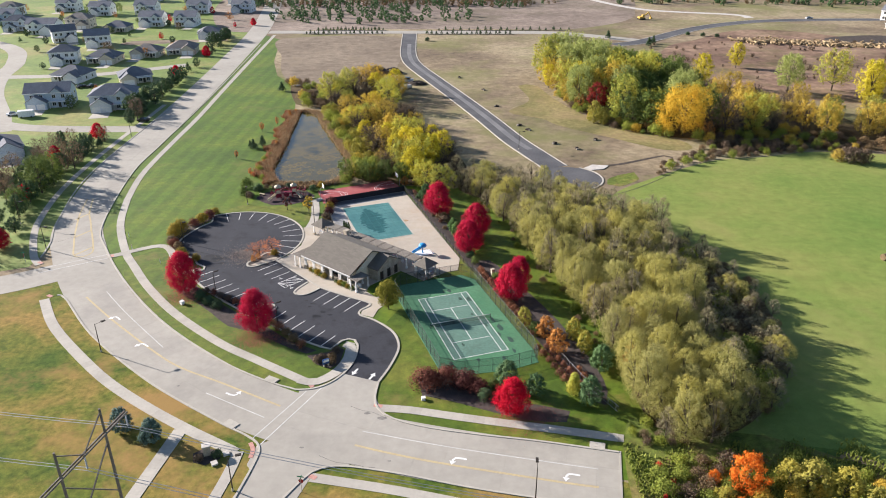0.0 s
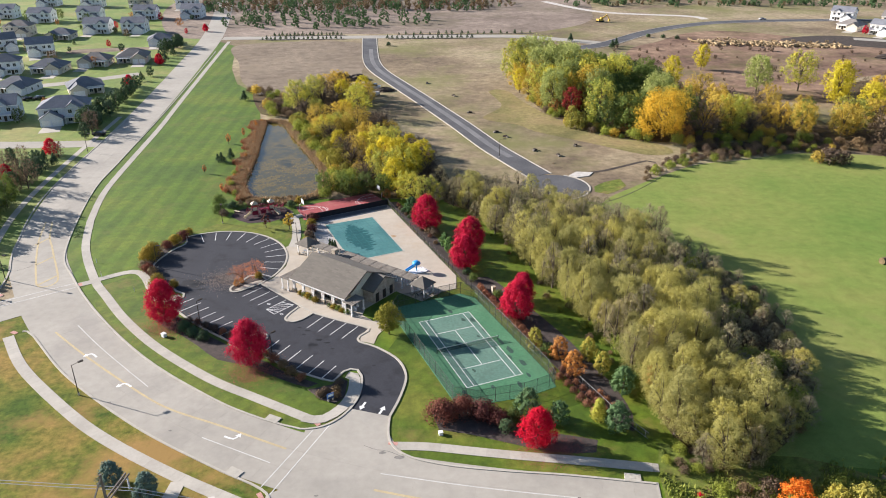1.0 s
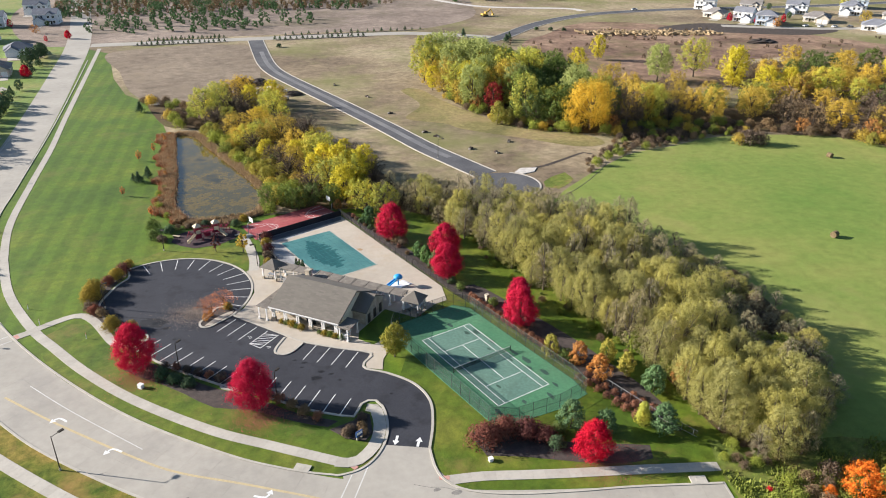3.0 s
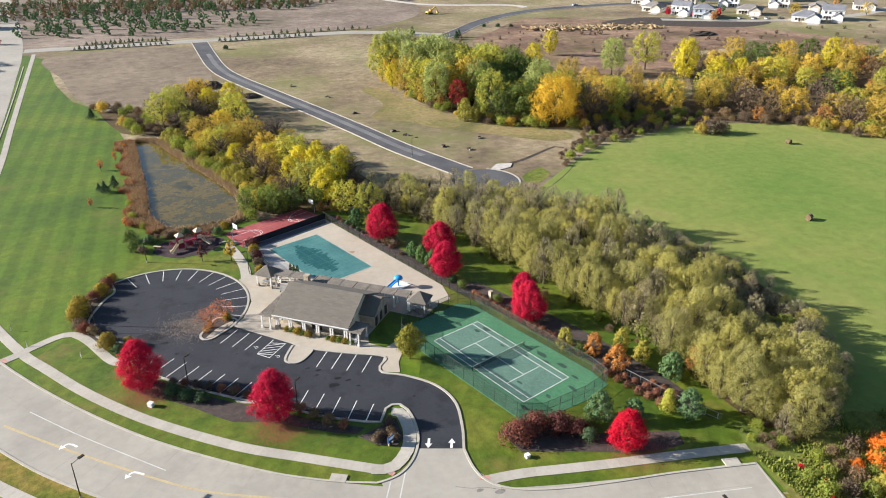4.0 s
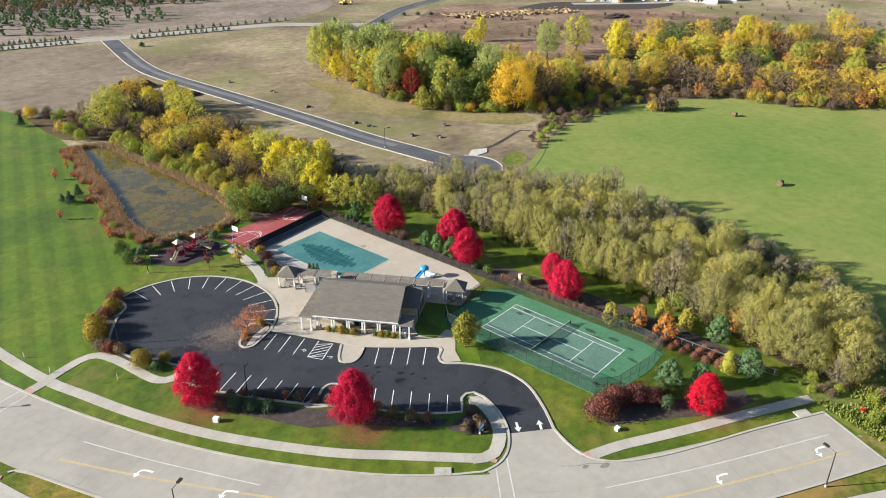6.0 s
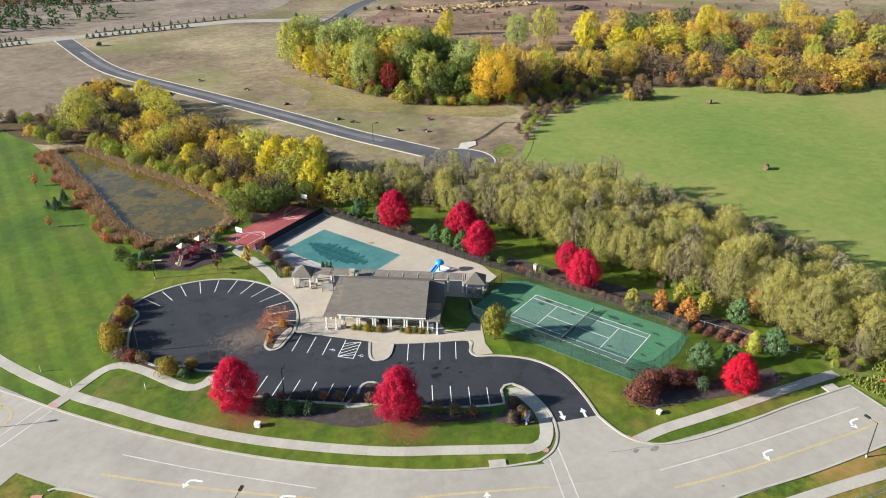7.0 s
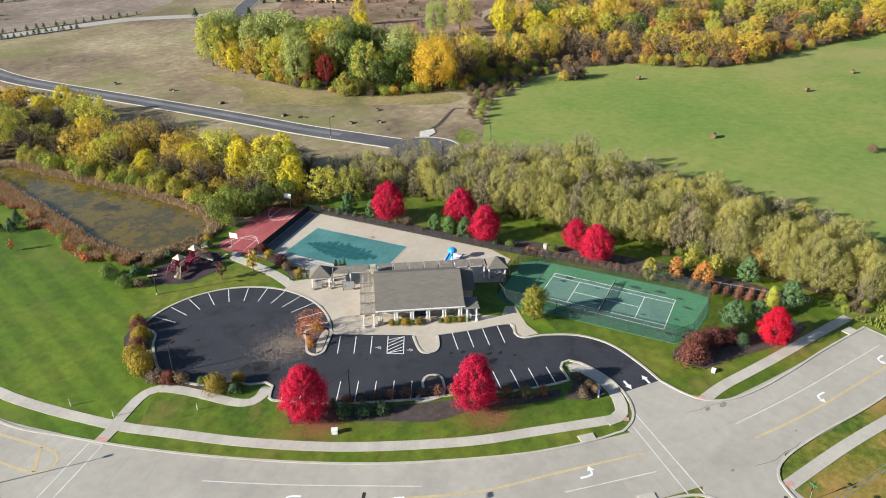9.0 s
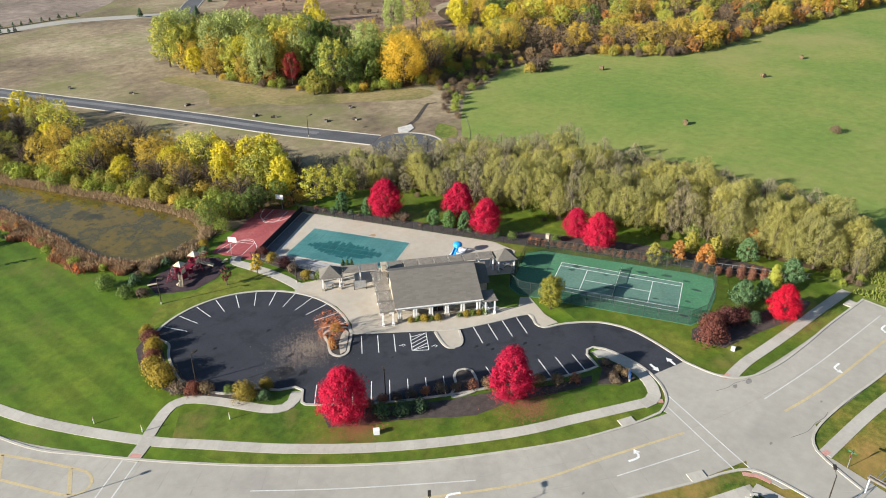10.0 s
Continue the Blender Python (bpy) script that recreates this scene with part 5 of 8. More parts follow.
# red maples
for kind, x, y, s in (("crimson_maple", -55.6, 142.6, 0.9), ("crimson_maple", -36.2, 126.2, 0.88), ("crimson_maple", 0.0, 184.7, 0.98), ("crimson_maple", 9.6, 170.9, 0.93), ("crimson_maple", 7.2, 161.6, 0.88),
                      ("crimson_maple", 17.8, 145.2, 0.72), ("crimson_maple", 15.4, 138.6, 0.9), ("scarlet_maple", 12.2, 100.2, 1.0)):
    plant(kind, x, y, s, "red maples", 1.14 if x < -30 else 1.0)
plant("corner_tree", -10.6, 134.6)
# the thicket east of the court
THICKET = [(1, 208), (12, 193), (19.5, 174), (23.5, 152), (30, 134), (32.6, 118), (33.4, 107), (34.2, 96), (37, 92), (46, 92.5), (57, 101), (65, 119), (64, 140), (60, 160), (52, 178), (43, 193), (34, 201.5), (24, 208), (12, 213), (4, 213)]
for x, y in scatter(THICKET, 2.65, 3):
    low_end = 0.76 if y > 186 else 0.86 if y > 172 else 1.0
    low_end *= 0.58 if x > 52 + 0.03 * (y - 124) and 100 < y < 165 else 1.0
    bare = PICK.random() < (0.65 if x > 50 + 0.04 * (y - 124) else 0.7 if y > 168 else 0.16)
    plant("twiggy_tree" if bare else "thicket_tree", x, y, PICK.uniform(0.75, 1.22) * (0.8 + 0.2 * low_end), "thicket", PICK.uniform(0.9, 1.12) * low_end)
# unseen bushes added under the canopy to block low sun and deepen its shadow
for x, y in scatter([(14, 196), (22, 174), (28, 152), (34, 134), (37, 116), (42, 100), (52, 99), (60, 112), (64, 128), (64, 142), (58, 160), (48, 178), (34, 194)], 4.2, 28):
    plant("wild_brown" if PICK.random() < 0.6 else "wild_green", x, y, PICK.uniform(0.8, 1.15), "thicket undergrowth")
for x, y in ((34, 116), (37, 104), (30, 140), (26, 160), (18, 190), (40, 99), (33, 125)):
    plant("wild_green", x, y, 0.8, "thicket edge bushes")
grove([(29.6, 94.6), (33, 99), (37, 96), (44, 94), (40, 91), (32, 91.5)], 1.7, (("wild_brown", 4), ("wild_green", 3), ("green_shrub", 1)), 29, "road end scrub", (0.2, 0.42))
grove([(10, 194), (17, 176), (21, 153), (26.5, 134), (30, 120), (32.5, 122), (29, 136), (24, 154), (20, 176), (13, 196)], 2.6, (("wild_green", 3), ("wild_brown", 4), ("green_shrub", 2)), 18, "thicket edge bushes", (0.22, 0.42))
for x, y in scatter([(54, 98), (62, 108), (67, 122), (70, 138), (68, 152), (62, 165), (57, 162), (62, 142), (62, 121), (56, 105)], 2.3, 27):
    plant("twiggy_tree" if PICK.random() < 0.6 else "wild_brown", x, y, PICK.uniform(0.45, 0.72), "thicket edge bushes", PICK.uniform(0.6, 0.85))
# wood beside the pond
grove([(-42, 292), (-33, 268), (-23, 244), (-18, 219), (-12, 211), (0, 211), (6, 222), (0, 244), (-9, 268), (-18, 296), (-16, 318), (-24, 332), (-50, 328)], 5.0, (("golden_tree", 5), ("lime_tree", 2), ("brown_tree", 3), ("bare_tree", 7), ("yellow_tree", 1)), 5, "pond wood", (0.72, 1.08), (), (0.72, 0.95))
for x, y, s in ((-6.5, 224, 1.08), (-2, 221, 1.0), (-10.5, 229, 1.0), (-14, 226, 0.85), (1.5, 228, 0.9)):
    plant("yellow_tree", x, y, s, "pond wood")
grove([(-45, 286), (-36, 257), (-29, 236), (-26, 214), (-18, 209), (-17, 222), (-22, 244), (-32, 268), (-40, 292)], 3.0, (("wild_green", 5), ("wild_citron", 6), ("wild_gold", 1)), 6, "pond bank bushes", (0.55, 0.95))
grove([(-68, 336), (-60, 326), (-54, 292), (-46, 292), (-50, 326), (-58, 338)], 4.2, (("wild_brown", 4), ("wild_gold", 2), ("wild_green", 2)), 8, "pond head bushes", (0.6, 0.9))
for x, y in ((-23, 212), (-20.5, 209), (-28, 212), (-16, 210.5), (-11, 208.5)):
    plant("green_tree", x, y, 0.62, "court trees")
for x, y, k in ((-10, 206.5, "rust_bush"), (-4, 203, "lime_tree"), (1, 199, "lime_tree"), (-6, 207, "wild_gold")):
    plant(k, x, y, 0.7, "court trees")
# middle wood
CLEAR = ((62, 285, 8), (59.5, 277, 6), (86.9, 253, 11))
grove([(56, 332), (54, 306), (60, 284), (70, 268), (72, 290), (76, 320), (84, 352), (62, 350)], 6.0,
      (("lime_tree", 4), ("golden_tree", 5), ("green_tree", 2), ("sage_tree", 3), ("yellow_tree", 3)), 11, "middle wood", (0.95, 1.4), CLEAR)
grove([(71, 267), (84, 258), (100, 258), (102, 280), (104, 318), (96, 345), (85, 352), (77, 320), (73, 290)], 5.8,
      (("green_tree", 8), ("lime_tree", 2), ("sage_tree", 1), ("brown_tree", 1)), 19, "middle wood", (0.9, 1.4), CLEAR)
grove([(102, 258), (118, 258), (140, 256), (150, 268), (142, 296), (124, 300), (110, 316), (104, 312)], 6.6,
      (("brown_tree", 5), ("golden_tree", 4), ("bare_tree", 2), ("green_tree", 2), ("lime_tree", 1)), 17, "middle wood", (0.75, 1.1), CLEAR)
for k, x, y, s in (("golden_tree", 51, 316, 0.95), ("golden_tree", 54, 302, 0.85), ("yellow_tree", 49, 326, 0.9), ("sage_tree", 55, 346, 1.3), ("lime_tree", 52, 338, 1.3), ("golden_tree", 50, 330, 1.05), ("sage_tree", 62, 352, 1.3), ("sage_tree", 66, 322, 1.3), ("lime_tree", 60, 336, 1.3), ("golden_tree", 58, 326, 1.0), ("golden_tree", 137.8, 255, 1.1), ("yellow_tree", 173, 293, 1.6), ("lime_tree", 171, 319, 1.35), ("yellow_tree", 146, 365, 1.05), ("sage_tree", 65, 318, 1.5), ("sage_tree", 58, 322, 1.35), ("lime_tree", 72, 312, 1.5), ("lime_tree", 50, 344, 1.5), ("yellow_bush", 58.5, 271, 1.9), ("yellow_bush", 62, 269, 1.5), ("brown_tree", 101.5, 254, 1.6), ("golden_tree", 108, 258, 1.3), ("lime_tree", 112, 257, 1.15), ("wild_brown", 132, 226, 1.5), ("wild_brown", 136, 225, 1.3), ("wild_gold", 129, 227, 0.9), ("yellow_tree", 185, 273, 1.15), ("orange_tree", 189, 272, 2.2), ("lime_tree", 317, 282, 1.1), ("yellow_tree", 251, 287, 1.3), ("rust_tree", 75, 292, 1.5), ("rust_tree", 70, 294, 1.4), ("sage_tree", 150, 315, 1.1), ("yellow_tree", 178, 300, 1.3),
                   ("yellow_tree", 118, 330, 1.2), ("golden_tree", 150, 250, 1.1), ("golden_tree", 155, 255, 1.0), ("bare_tree", 94, 252, 1.1), ("bare_tree", 106, 254, 1.0), ("bare_tree", 118, 253, 0.95)):
    plant(k, x, y, s, "middle wood")
plant("great_gold", 86.9, 254, 1.0, "middle wood")
plant("maroon_tree", 62, 286, 1.05, "middle wood")
plant("maroon_tree", 65, 289, 0.9, "middle wood")
grove([(50, 312), (55, 286), (66, 262), (88, 249), (118, 249), (142, 247), (142, 256), (116, 257), (92, 256), (72, 266), (60, 286), (56, 312)], 2.9, (("wild_green", 6), ("wild_brown", 5), ("wild_gold", 3), ("rust_tree", 1), ("green_shrub", 2)), 12, "wood edge bushes", (0.45, 0.9), ((61.5, 283, 3), (86, 253, 4)))
grove([(84, 232), (104, 236), (126, 240), (146, 236), (150, 246), (120, 248), (92, 246)], 3.2, (("wild_brown", 7), ("wild_green", 2), ("wild_gold", 1)), 13, "creek brush", (0.4, 0.8))
grove([(67, 214), (77, 222), (90, 229), (106, 232.5), (126, 237), (140, 236), (140, 240), (104, 239), (84, 234), (72, 225)], 2.4, (("wild_brown", 7), ("wild_green", 2)), 30, "creek brush", (0.3, 0.62))
# eastern wood along the hay field
grove([(150, 240), (168, 227), (180, 208), (190, 197), (208, 190), (252, 183), (362, 155), (470, 128), (500, 170), (400, 220), (330, 265), (280, 300), (240, 330), (205, 325), (182, 290), (160, 264)], 9.6,
      (("golden_far", 8), ("lime_far", 3), ("brown_far", 9), ("yellow_far", 1), ("rust_far", 1), ("green_far", 3)), 14, "east wood", (0.85, 1.5), (), (0.58, 0.85))
grove([(148, 236), (165, 225), (176, 206), (186, 194), (206, 186), (252, 179), (362, 151), (420, 138), (420, 146), (362, 160), (252, 188), (208, 195), (190, 203), (180, 214), (168, 234), (150, 244)], 3.6,
      (("wild_gold", 3), ("wild_citron", 3), ("wild_brown", 6), ("wild_green", 1), ("rust_tree", 1)), 15, "east wood edge", (0.6, 1.05))
# scrub past the road's end
grove([(32, 87), (40, 88), (52, 89), (66, 84), (74, 76), (72, 58), (45, 55), (31, 68)], 2.7, (("wild_green", 6), ("wild_gold", 2), ("wild_brown", 3), ("green_shrub", 3)), 16, "road end scrub", (0.35, 0.7))
for k, x, y, s in (("wild_orange", 45, 82.5, 1.05), ("wild_orange", 42, 76.5, 0.6), ("wild_citron", 54, 81.5, 1.15), ("wild_citron", 58, 80, 1.15), ("wild_citron", 51.5, 83, 0.9), ("wild_citron", 61, 77, 1.0), ("wild_citron", 40.5, 79, 0.7), ("wild_orange", 40.5, 83.5, 0.4)):
    plant(k, x, y, s, "road end scrub")
for x, y, s in ((33.4, 87, 0.5), (34.6, 83.6, 0.45), (32.6, 80.4, 0.4), (36.4, 85.6, 0.35)):
    plant("scarlet_bush", x, y, s, "road end scrub")
# planting along the court
for k, x, y, s in (("yellow_bush", 16.9, 126.9, 0.95), ("rust_bush", 20.8, 123.4, 0.95), ("yellow_bush", 26.2, 122.8, 0.95), ("rust_bush", 22.3, 118.2, 1.02), ("yellow_bush", 27.6, 118.2, 0.92), ("grey_bush", 29.6, 112.3, 0.98),
                   ("rust_bush", 35.4, 113.4, 1.0), ("arborvitae", 23.3, 105.0, 0.9), ("grey_bush", 25.6, 102.6, 1.0), ("grey_bush", 11.9, 107.4, 1.0), ("grey_bush", 16.6, 105.0, 0.82), ("green_shrub", 18.9, 125.0, 1.0),
                   ("garden_spruce", -3.6, 194.9, 0.98), ("garden_spruce", -1.6, 188.9, 0.85), ("garden_spruce", 3.8, 173.4, 0.78), ("garden_spruce", 4.6, 169.9, 0.86), ("garden_spruce", 6.0, 166.5, 0.9), ("brown_shrub", 0.4, 182.2, 1.3), ("brown_shrub", 1.6, 180.6, 1.5), ("green_shrub", 8.6, 155.6, 0.7), ("green_shrub", 13, 147.4, 0.7)):
    plant(k, x, y, s * 1.12, "court garden")
for k in range(19):
    t = k / 18
    plant("clipped_shrub", 9.4 + 9.4 * t + PICK.uniform(-0.15, 0.15), 151.4 - 27 * t, PICK.uniform(0.92, 1.1), "clipped court shrubs")
for row in range(3):
    for k in range(7):
        plant("clipped_shrub", 18.9 + 0.75 * k + 1.7 * row + PICK.uniform(-0.2, 0.2), 119 - 2.0 * k + 0.4 * row, PICK.uniform(0.8, 1.0), "clipped slope shrubs") if row < 2 or k > 3 else None
sheet("court_bed", [(6.2, 157), (10.4, 147), (15.6, 132), (20, 120), (23.6, 110), (26.5, 103), (28.5, 102), (29.5, 106), (29, 113), (26.5, 122), (23, 133), (17, 147), (12, 157)], M_MULCH, 0.035, "dark mulch bed along the court", "planting bed")
sheet("entrance_bed", [(-4, 110.4), (-1, 111.6), (4, 110), (9, 105), (14, 103), (22, 100.4), (21, 97.6), (14, 98.4), (7, 101.2), (2, 103.4), (-3, 105)], M_MULCH, 0.035, "dark mulch bed near the road", "planting bed")
for k, x, y, s in (("burgundy_shrub", -2.2, 107.8, 1.35), ("burgundy_shrub", 1.2, 108.8, 1.2), ("burgundy_shrub", 4.6, 107.4, 1.2), ("burgundy_shrub", 7, 105.8, 0.95), ("dark_shrub", 8, 104, 1.0), ("green_shrub", 9.6, 106.8, 0.9)):
    plant(k, x, y, s, "entrance shrubs")
sheet("pool_fence_bed", [(-9.8, 203.6), (-7.2, 204.0), (1.2, 181.6), (8.6, 159.6), (9.4, 155.6), (6.2, 156.4), (5.5, 158.6), (-2.4, 181.2)], M_MULCH, 0.036, "dark mulch bed outside the pool fence", "planting bed", False)
for k in range(22):
    t = k / 21
    if PICK.random() < 0.75:
        plant(PICK.choice(("brown_shrub", "clipped_shrub", "dark_shrub", "brown_shrub")), -7.9 + 15.4 * t + PICK.uniform(-0.3, 0.3), 202.4 - 43.5 * t, PICK.uniform(0.55, 0.85), "pool fence shrubs")
# beds along the car park
sheet("car_park_bed", [(-56, 147.4), (-50.4, 141), (-42, 133.4), (-36, 129), (-29, 122.6), (-23.4, 119.2), (-25.2, 118.2), (-30.4, 121.2), (-37, 126), (-42.6, 128.2), (-47.4, 133.4), (-52, 138), (-58, 143.6)], M_MULCH, 0.035, "dark mulch bed along the car park", "planting bed")
for k in range(16):
    t = k / 15
    if not 0.05 < t < 0.12:
        plant("brown_shrub" if k % 3 else "clipped_shrub", -54.5 + 28 * t, 144.4 - 24 * t + 2.6 * math.sin(3.1 * t), PICK.uniform(0.9, 1.3), "car park shrubs")
for x, y, s in ((-49, 137.2, 1.0), (-51.2, 139.2, 1.0), (-46.6, 135.6, 0.9)):
    plant("dark_shrub", x, y, s, "car park shrubs")
for k, x, y, s in (("mustard_shrub", -62.6, 180.6, 1.0), ("burgundy_shrub", -61.4, 183.4, 0.85), ("burgundy_shrub", -64.2, 178.6, 0.7), ("mustard_shrub", -66.4, 174.8, 1.25), ("mustard_shrub", -66.8, 171.6, 1.35), ("brown_shrub", -66.4, 167.6, 1.6), ("burgundy_shrub", -65.2, 165.8, 0.75), ("brown_shrub", -63.9, 164.6, 1.4),
                   ("mustard_shrub", -61.2, 158.4, 1.15), ("mustard_shrub", -57.6, 157.8, 0.7), ("dark_shrub", -59.4, 156.0, 0.8), ("green_shrub", -61.8, 161.6, 0.6), ("mustard_shrub", -60.6, 186, 0.7)):
    plant(k, x, y, s, "car park end shrubs")
sheet("end_bed", [(-61.2, 185.6), (-64.4, 183.4), (-67.4, 176), (-67.6, 169), (-65.6, 164.6), (-62, 158.6), (-58.6, 156.6), (-58, 159), (-61.6, 160.6), (-64.4, 164.6), (-65, 170), (-63, 177), (-60.6, 181.6)], M_MULCH, 0.035, "dark mulch bed at the car park's end", "planting bed")
sheet("entry_bed", [(-18.6, 114.8), (-18.2, 119.4), (-19.4, 120.4), (-21, 118.6), (-25, 117.4), (-22.6, 114.4), (-20.2, 113.2)], M_MULCH, 0.13, "mulch bed on the entrance island", "planting bed")
for x, y in ((-20.0, 116.4), (-19.6, 118.6), (-22.0, 116.2), (-20.2, 114.9), (-22.8, 115.4)):
    plant("brown_shrub", x, y, 1.0, "entrance shrubs")
for x, y, s in ((-42.6, 158.6, 1.0), (-40.2, 161.4, 0.9)):
    plant("orange_tree", x, y, s, "island trees")
plant("mustard_shrub", -39.6, 160.6, 0.6, "island trees")
plant("rust_bush", -43.9, 157.0, 0.4, "island trees")
plant("rust_bush", -43.0, 158.4, 0.35, "island trees")
for k, x, y, s in (("burgundy_shrub", -29.8, 192.4, 0.8), ("mustard_shrub", -30, 189, 0.8), ("burgundy_shrub", -29.6, 185.4, 0.75), ("brown_shrub", -30.2, 182.6, 1.3), ("mustard_shrub", -30.2, 178.4, 0.7), ("green_shrub", -28.8, 176.2, 0.7)):
    plant(k, x, y, s, "pool side shrubs")
sheet("pool_side_bed", [(-31.4, 192), (-30.6, 184), (-31.6, 178.6), (-29, 175.6), (-27.4, 177.6), (-28.2, 186), (-29.2, 193)], M_MULCH, 0.095, "dark mulch bed beside the pool", "planting bed")
for x, y in ((-24.2, 174.2), (-23.6, 173.6), (-23.0, 173.0)):
    plant("evergreen", x, y, 0.42, "pool planters", 1.5, "small dark upright evergreen in a planter")
for k in range(5):
    plant("green_shrub" if k % 2 else "mustard_shrub", -29.4 + 0.85 * k, 152.1 - 0.86 * k, 0.42 + 0.06 * (k % 3), "porch shrubs", label="low olive shrub in the porch bed")
    plant("green_shrub" if k % 2 == 0 else "mustard_shrub", -22.8 + 0.9 * k, 146.1 - 0.72 * k, 0.42 + 0.06 * (k % 3), "porch shrubs", label="low olive shrub in the porch bed")
# lawn and estate trees
for k, x, y, s in (("sapling", -35.4, 187.0, 1.15), ("red_sapling", -41.6, 188.6, 1.15), ("orange_sapling", -64, 262, 1.0), ("orange_sapling", -60, 270, 0.9), ("orange_sapling", -66, 232, 0.8), ("orange_sapling", -57.6, 215, 0.8),
                   ("evergreen", -62.6, 242, 0.75), ("evergreen", -60.2, 245, 0.8), ("evergreen", -64.2, 244, 0.5), ("evergreen", -68, 322, 0.9)):
    plant(k, x, y, s, "lawn saplings")
for k, x, y, s in (("green_shrub", -56, 200, 1.1), ("brown_shrub", -54, 198, 1.4), ("dark_shrub", -52.4, 203, 1.0), ("dark_shrub", -36.6, 202.6, 0.9), ("green_shrub", -56.6, 206, 1.3), ("brown_shrub", -48, 204.6, 1.2), ("dark_shrub", -44, 205, 0.8),
                   ("wild_green", -27.6, 208.6, 0.7), ("mustard_shrub", -34.6, 205.6, 0.7)):
    plant(k, x, y, s, "playground shrubs")
for k in range(9):
    plant("wild_brown", -50.6 + 1.9 * k, 204.8 + 0.35 * k + 0.8 * (k % 2), 0.4, "playground shrubs")
rng = random.Random(21)
for y in range(160, 300, 7):
    x = -115.5 - 0.00035 * (y - 230) ** 2 + (8 if y < 175 else 0) + rng.uniform(-1.5, 1.5)
    if 256 < y < 272:
        continue
    plant(rng.choice(("shade_tree", "shade_tree", "evergreen", "green_tree", "shade_tree", "brown_tree")), x, y, rng.uniform(0.65, 1.05), "street trees")
for y in range(286, 470, 5):
    if y > 340 and rng.random() < 0.5:
        continue
    plant(rng.choice(("shade_far", "evergreen_far", "shade_far", "shade_far")), -119 + rng.uniform(-2.5, 2.5) - 0.03 * (y - 300), y, rng.uniform(0.75, 1.2), "street trees")
for x, y, s in ((-116, 301, 1.0), (-117, 313, 0.95), (-117.4, 323, 0.9), (-117.6, 333, 0.85), (-121.3, 307, 1.0), (-118.8, 292, 0.8), (-120, 242, 0.9), (-118.7, 222, 0.9), (-112.8, 184.5, 1.0), (-118.7, 208, 0.9), (-126.4, 430, 1.2), (-123.5, 443, 1.2)):
    plant("shade_tree", x, y, s, "street trees")
for x, y, s in ((-120, 254, 0.85), (-124.3, 230.6, 0.75), (-117.4, 196.5, 0.7), (-122.1, 398, 0.8), (-123.4, 352, 0.75), (-107.5, 165, 0.8), (-140, 560, 0.8), (-136, 345, 0.6), (-119, 496, 0.7)):
    plant("scarlet_maple", x, y, s, "street trees")
for x, y in scatter([(-112, 190), (-128, 200), (-130, 250), (-118, 255)], 5, 22):
    plant(rng.choice(("shade_tree", "shade_tree", "evergreen", "shade_tree", "brown_tree")), x - 2, y, rng.uniform(0.6, 0.9), "street trees")
LOOP = [(-160, 262), (-172, 285), (-192, 318), (-206, 350), (-216, 385), (-240, 425), (-185, 353), (-160, 357), (-142, 367)]
for x, y in scatter([(-135, 290), (-240, 300), (-300, 560), (-125, 560)], 17, 23, 80):
    if any(math.dist((x, y), p) < 15 for p in LOOP):
        continue
    plant(rng.choice(("shade_far", "shade_far", "rust_far", "green_far", "evergreen_far", "scarlet_far", "brown_far")), x, y, rng.uniform(0.4, 0.75), "garden trees")
for k in range(18):
    for lo, hi, y in ((-80, -34, 464.0), (-74, -34, 476.4), (-6, 44, 461.6), (0, 82, 474.6)):
        plant("evergreen_far", lo + (hi - lo) * (k + rng.uniform(-0.2, 0.2)) / 17, y + rng.uniform(-0.7, 0.7), rng.uniform(0.35, 0.6), "roadside evergreens")
sheet("roadside_mulch", [(-82, 465.4), (-32, 465), (-32, 462.6), (-82, 463)], M_MULCH, 0.04, "mulch strip under young evergreens", "planting bed", False)
sheet("roadside_mulch", [(-6, 463), (46, 462), (46, 459.6), (-6, 460.6)], M_MULCH, 0.04, "mulch strip under young evergreens", "planting bed", False)
sheet("roadside_mulch", [(-76, 478), (-32, 477.4), (-32, 475.6), (-76, 475.6)], M_MULCH, 0.04, "mulch strip under young evergreens", "planting bed", False)
sheet("roadside_mulch", [(0, 476), (84, 474.6), (84, 472.6), (0, 474)], M_MULCH, 0.04, "mulch strip under young evergreens", "planting bed", False)
for x, y, k in ((122, 428, "evergreen"), (118, 422, "evergreen"), (100, 445, "evergreen"), (150, 455, "dark_shrub"), (165, 448, "dark_shrub"), (158, 452, "dark_shrub"), (-6, 440, "dark_shrub")):
    plant(k, x, y, 1.0, "field bushes")


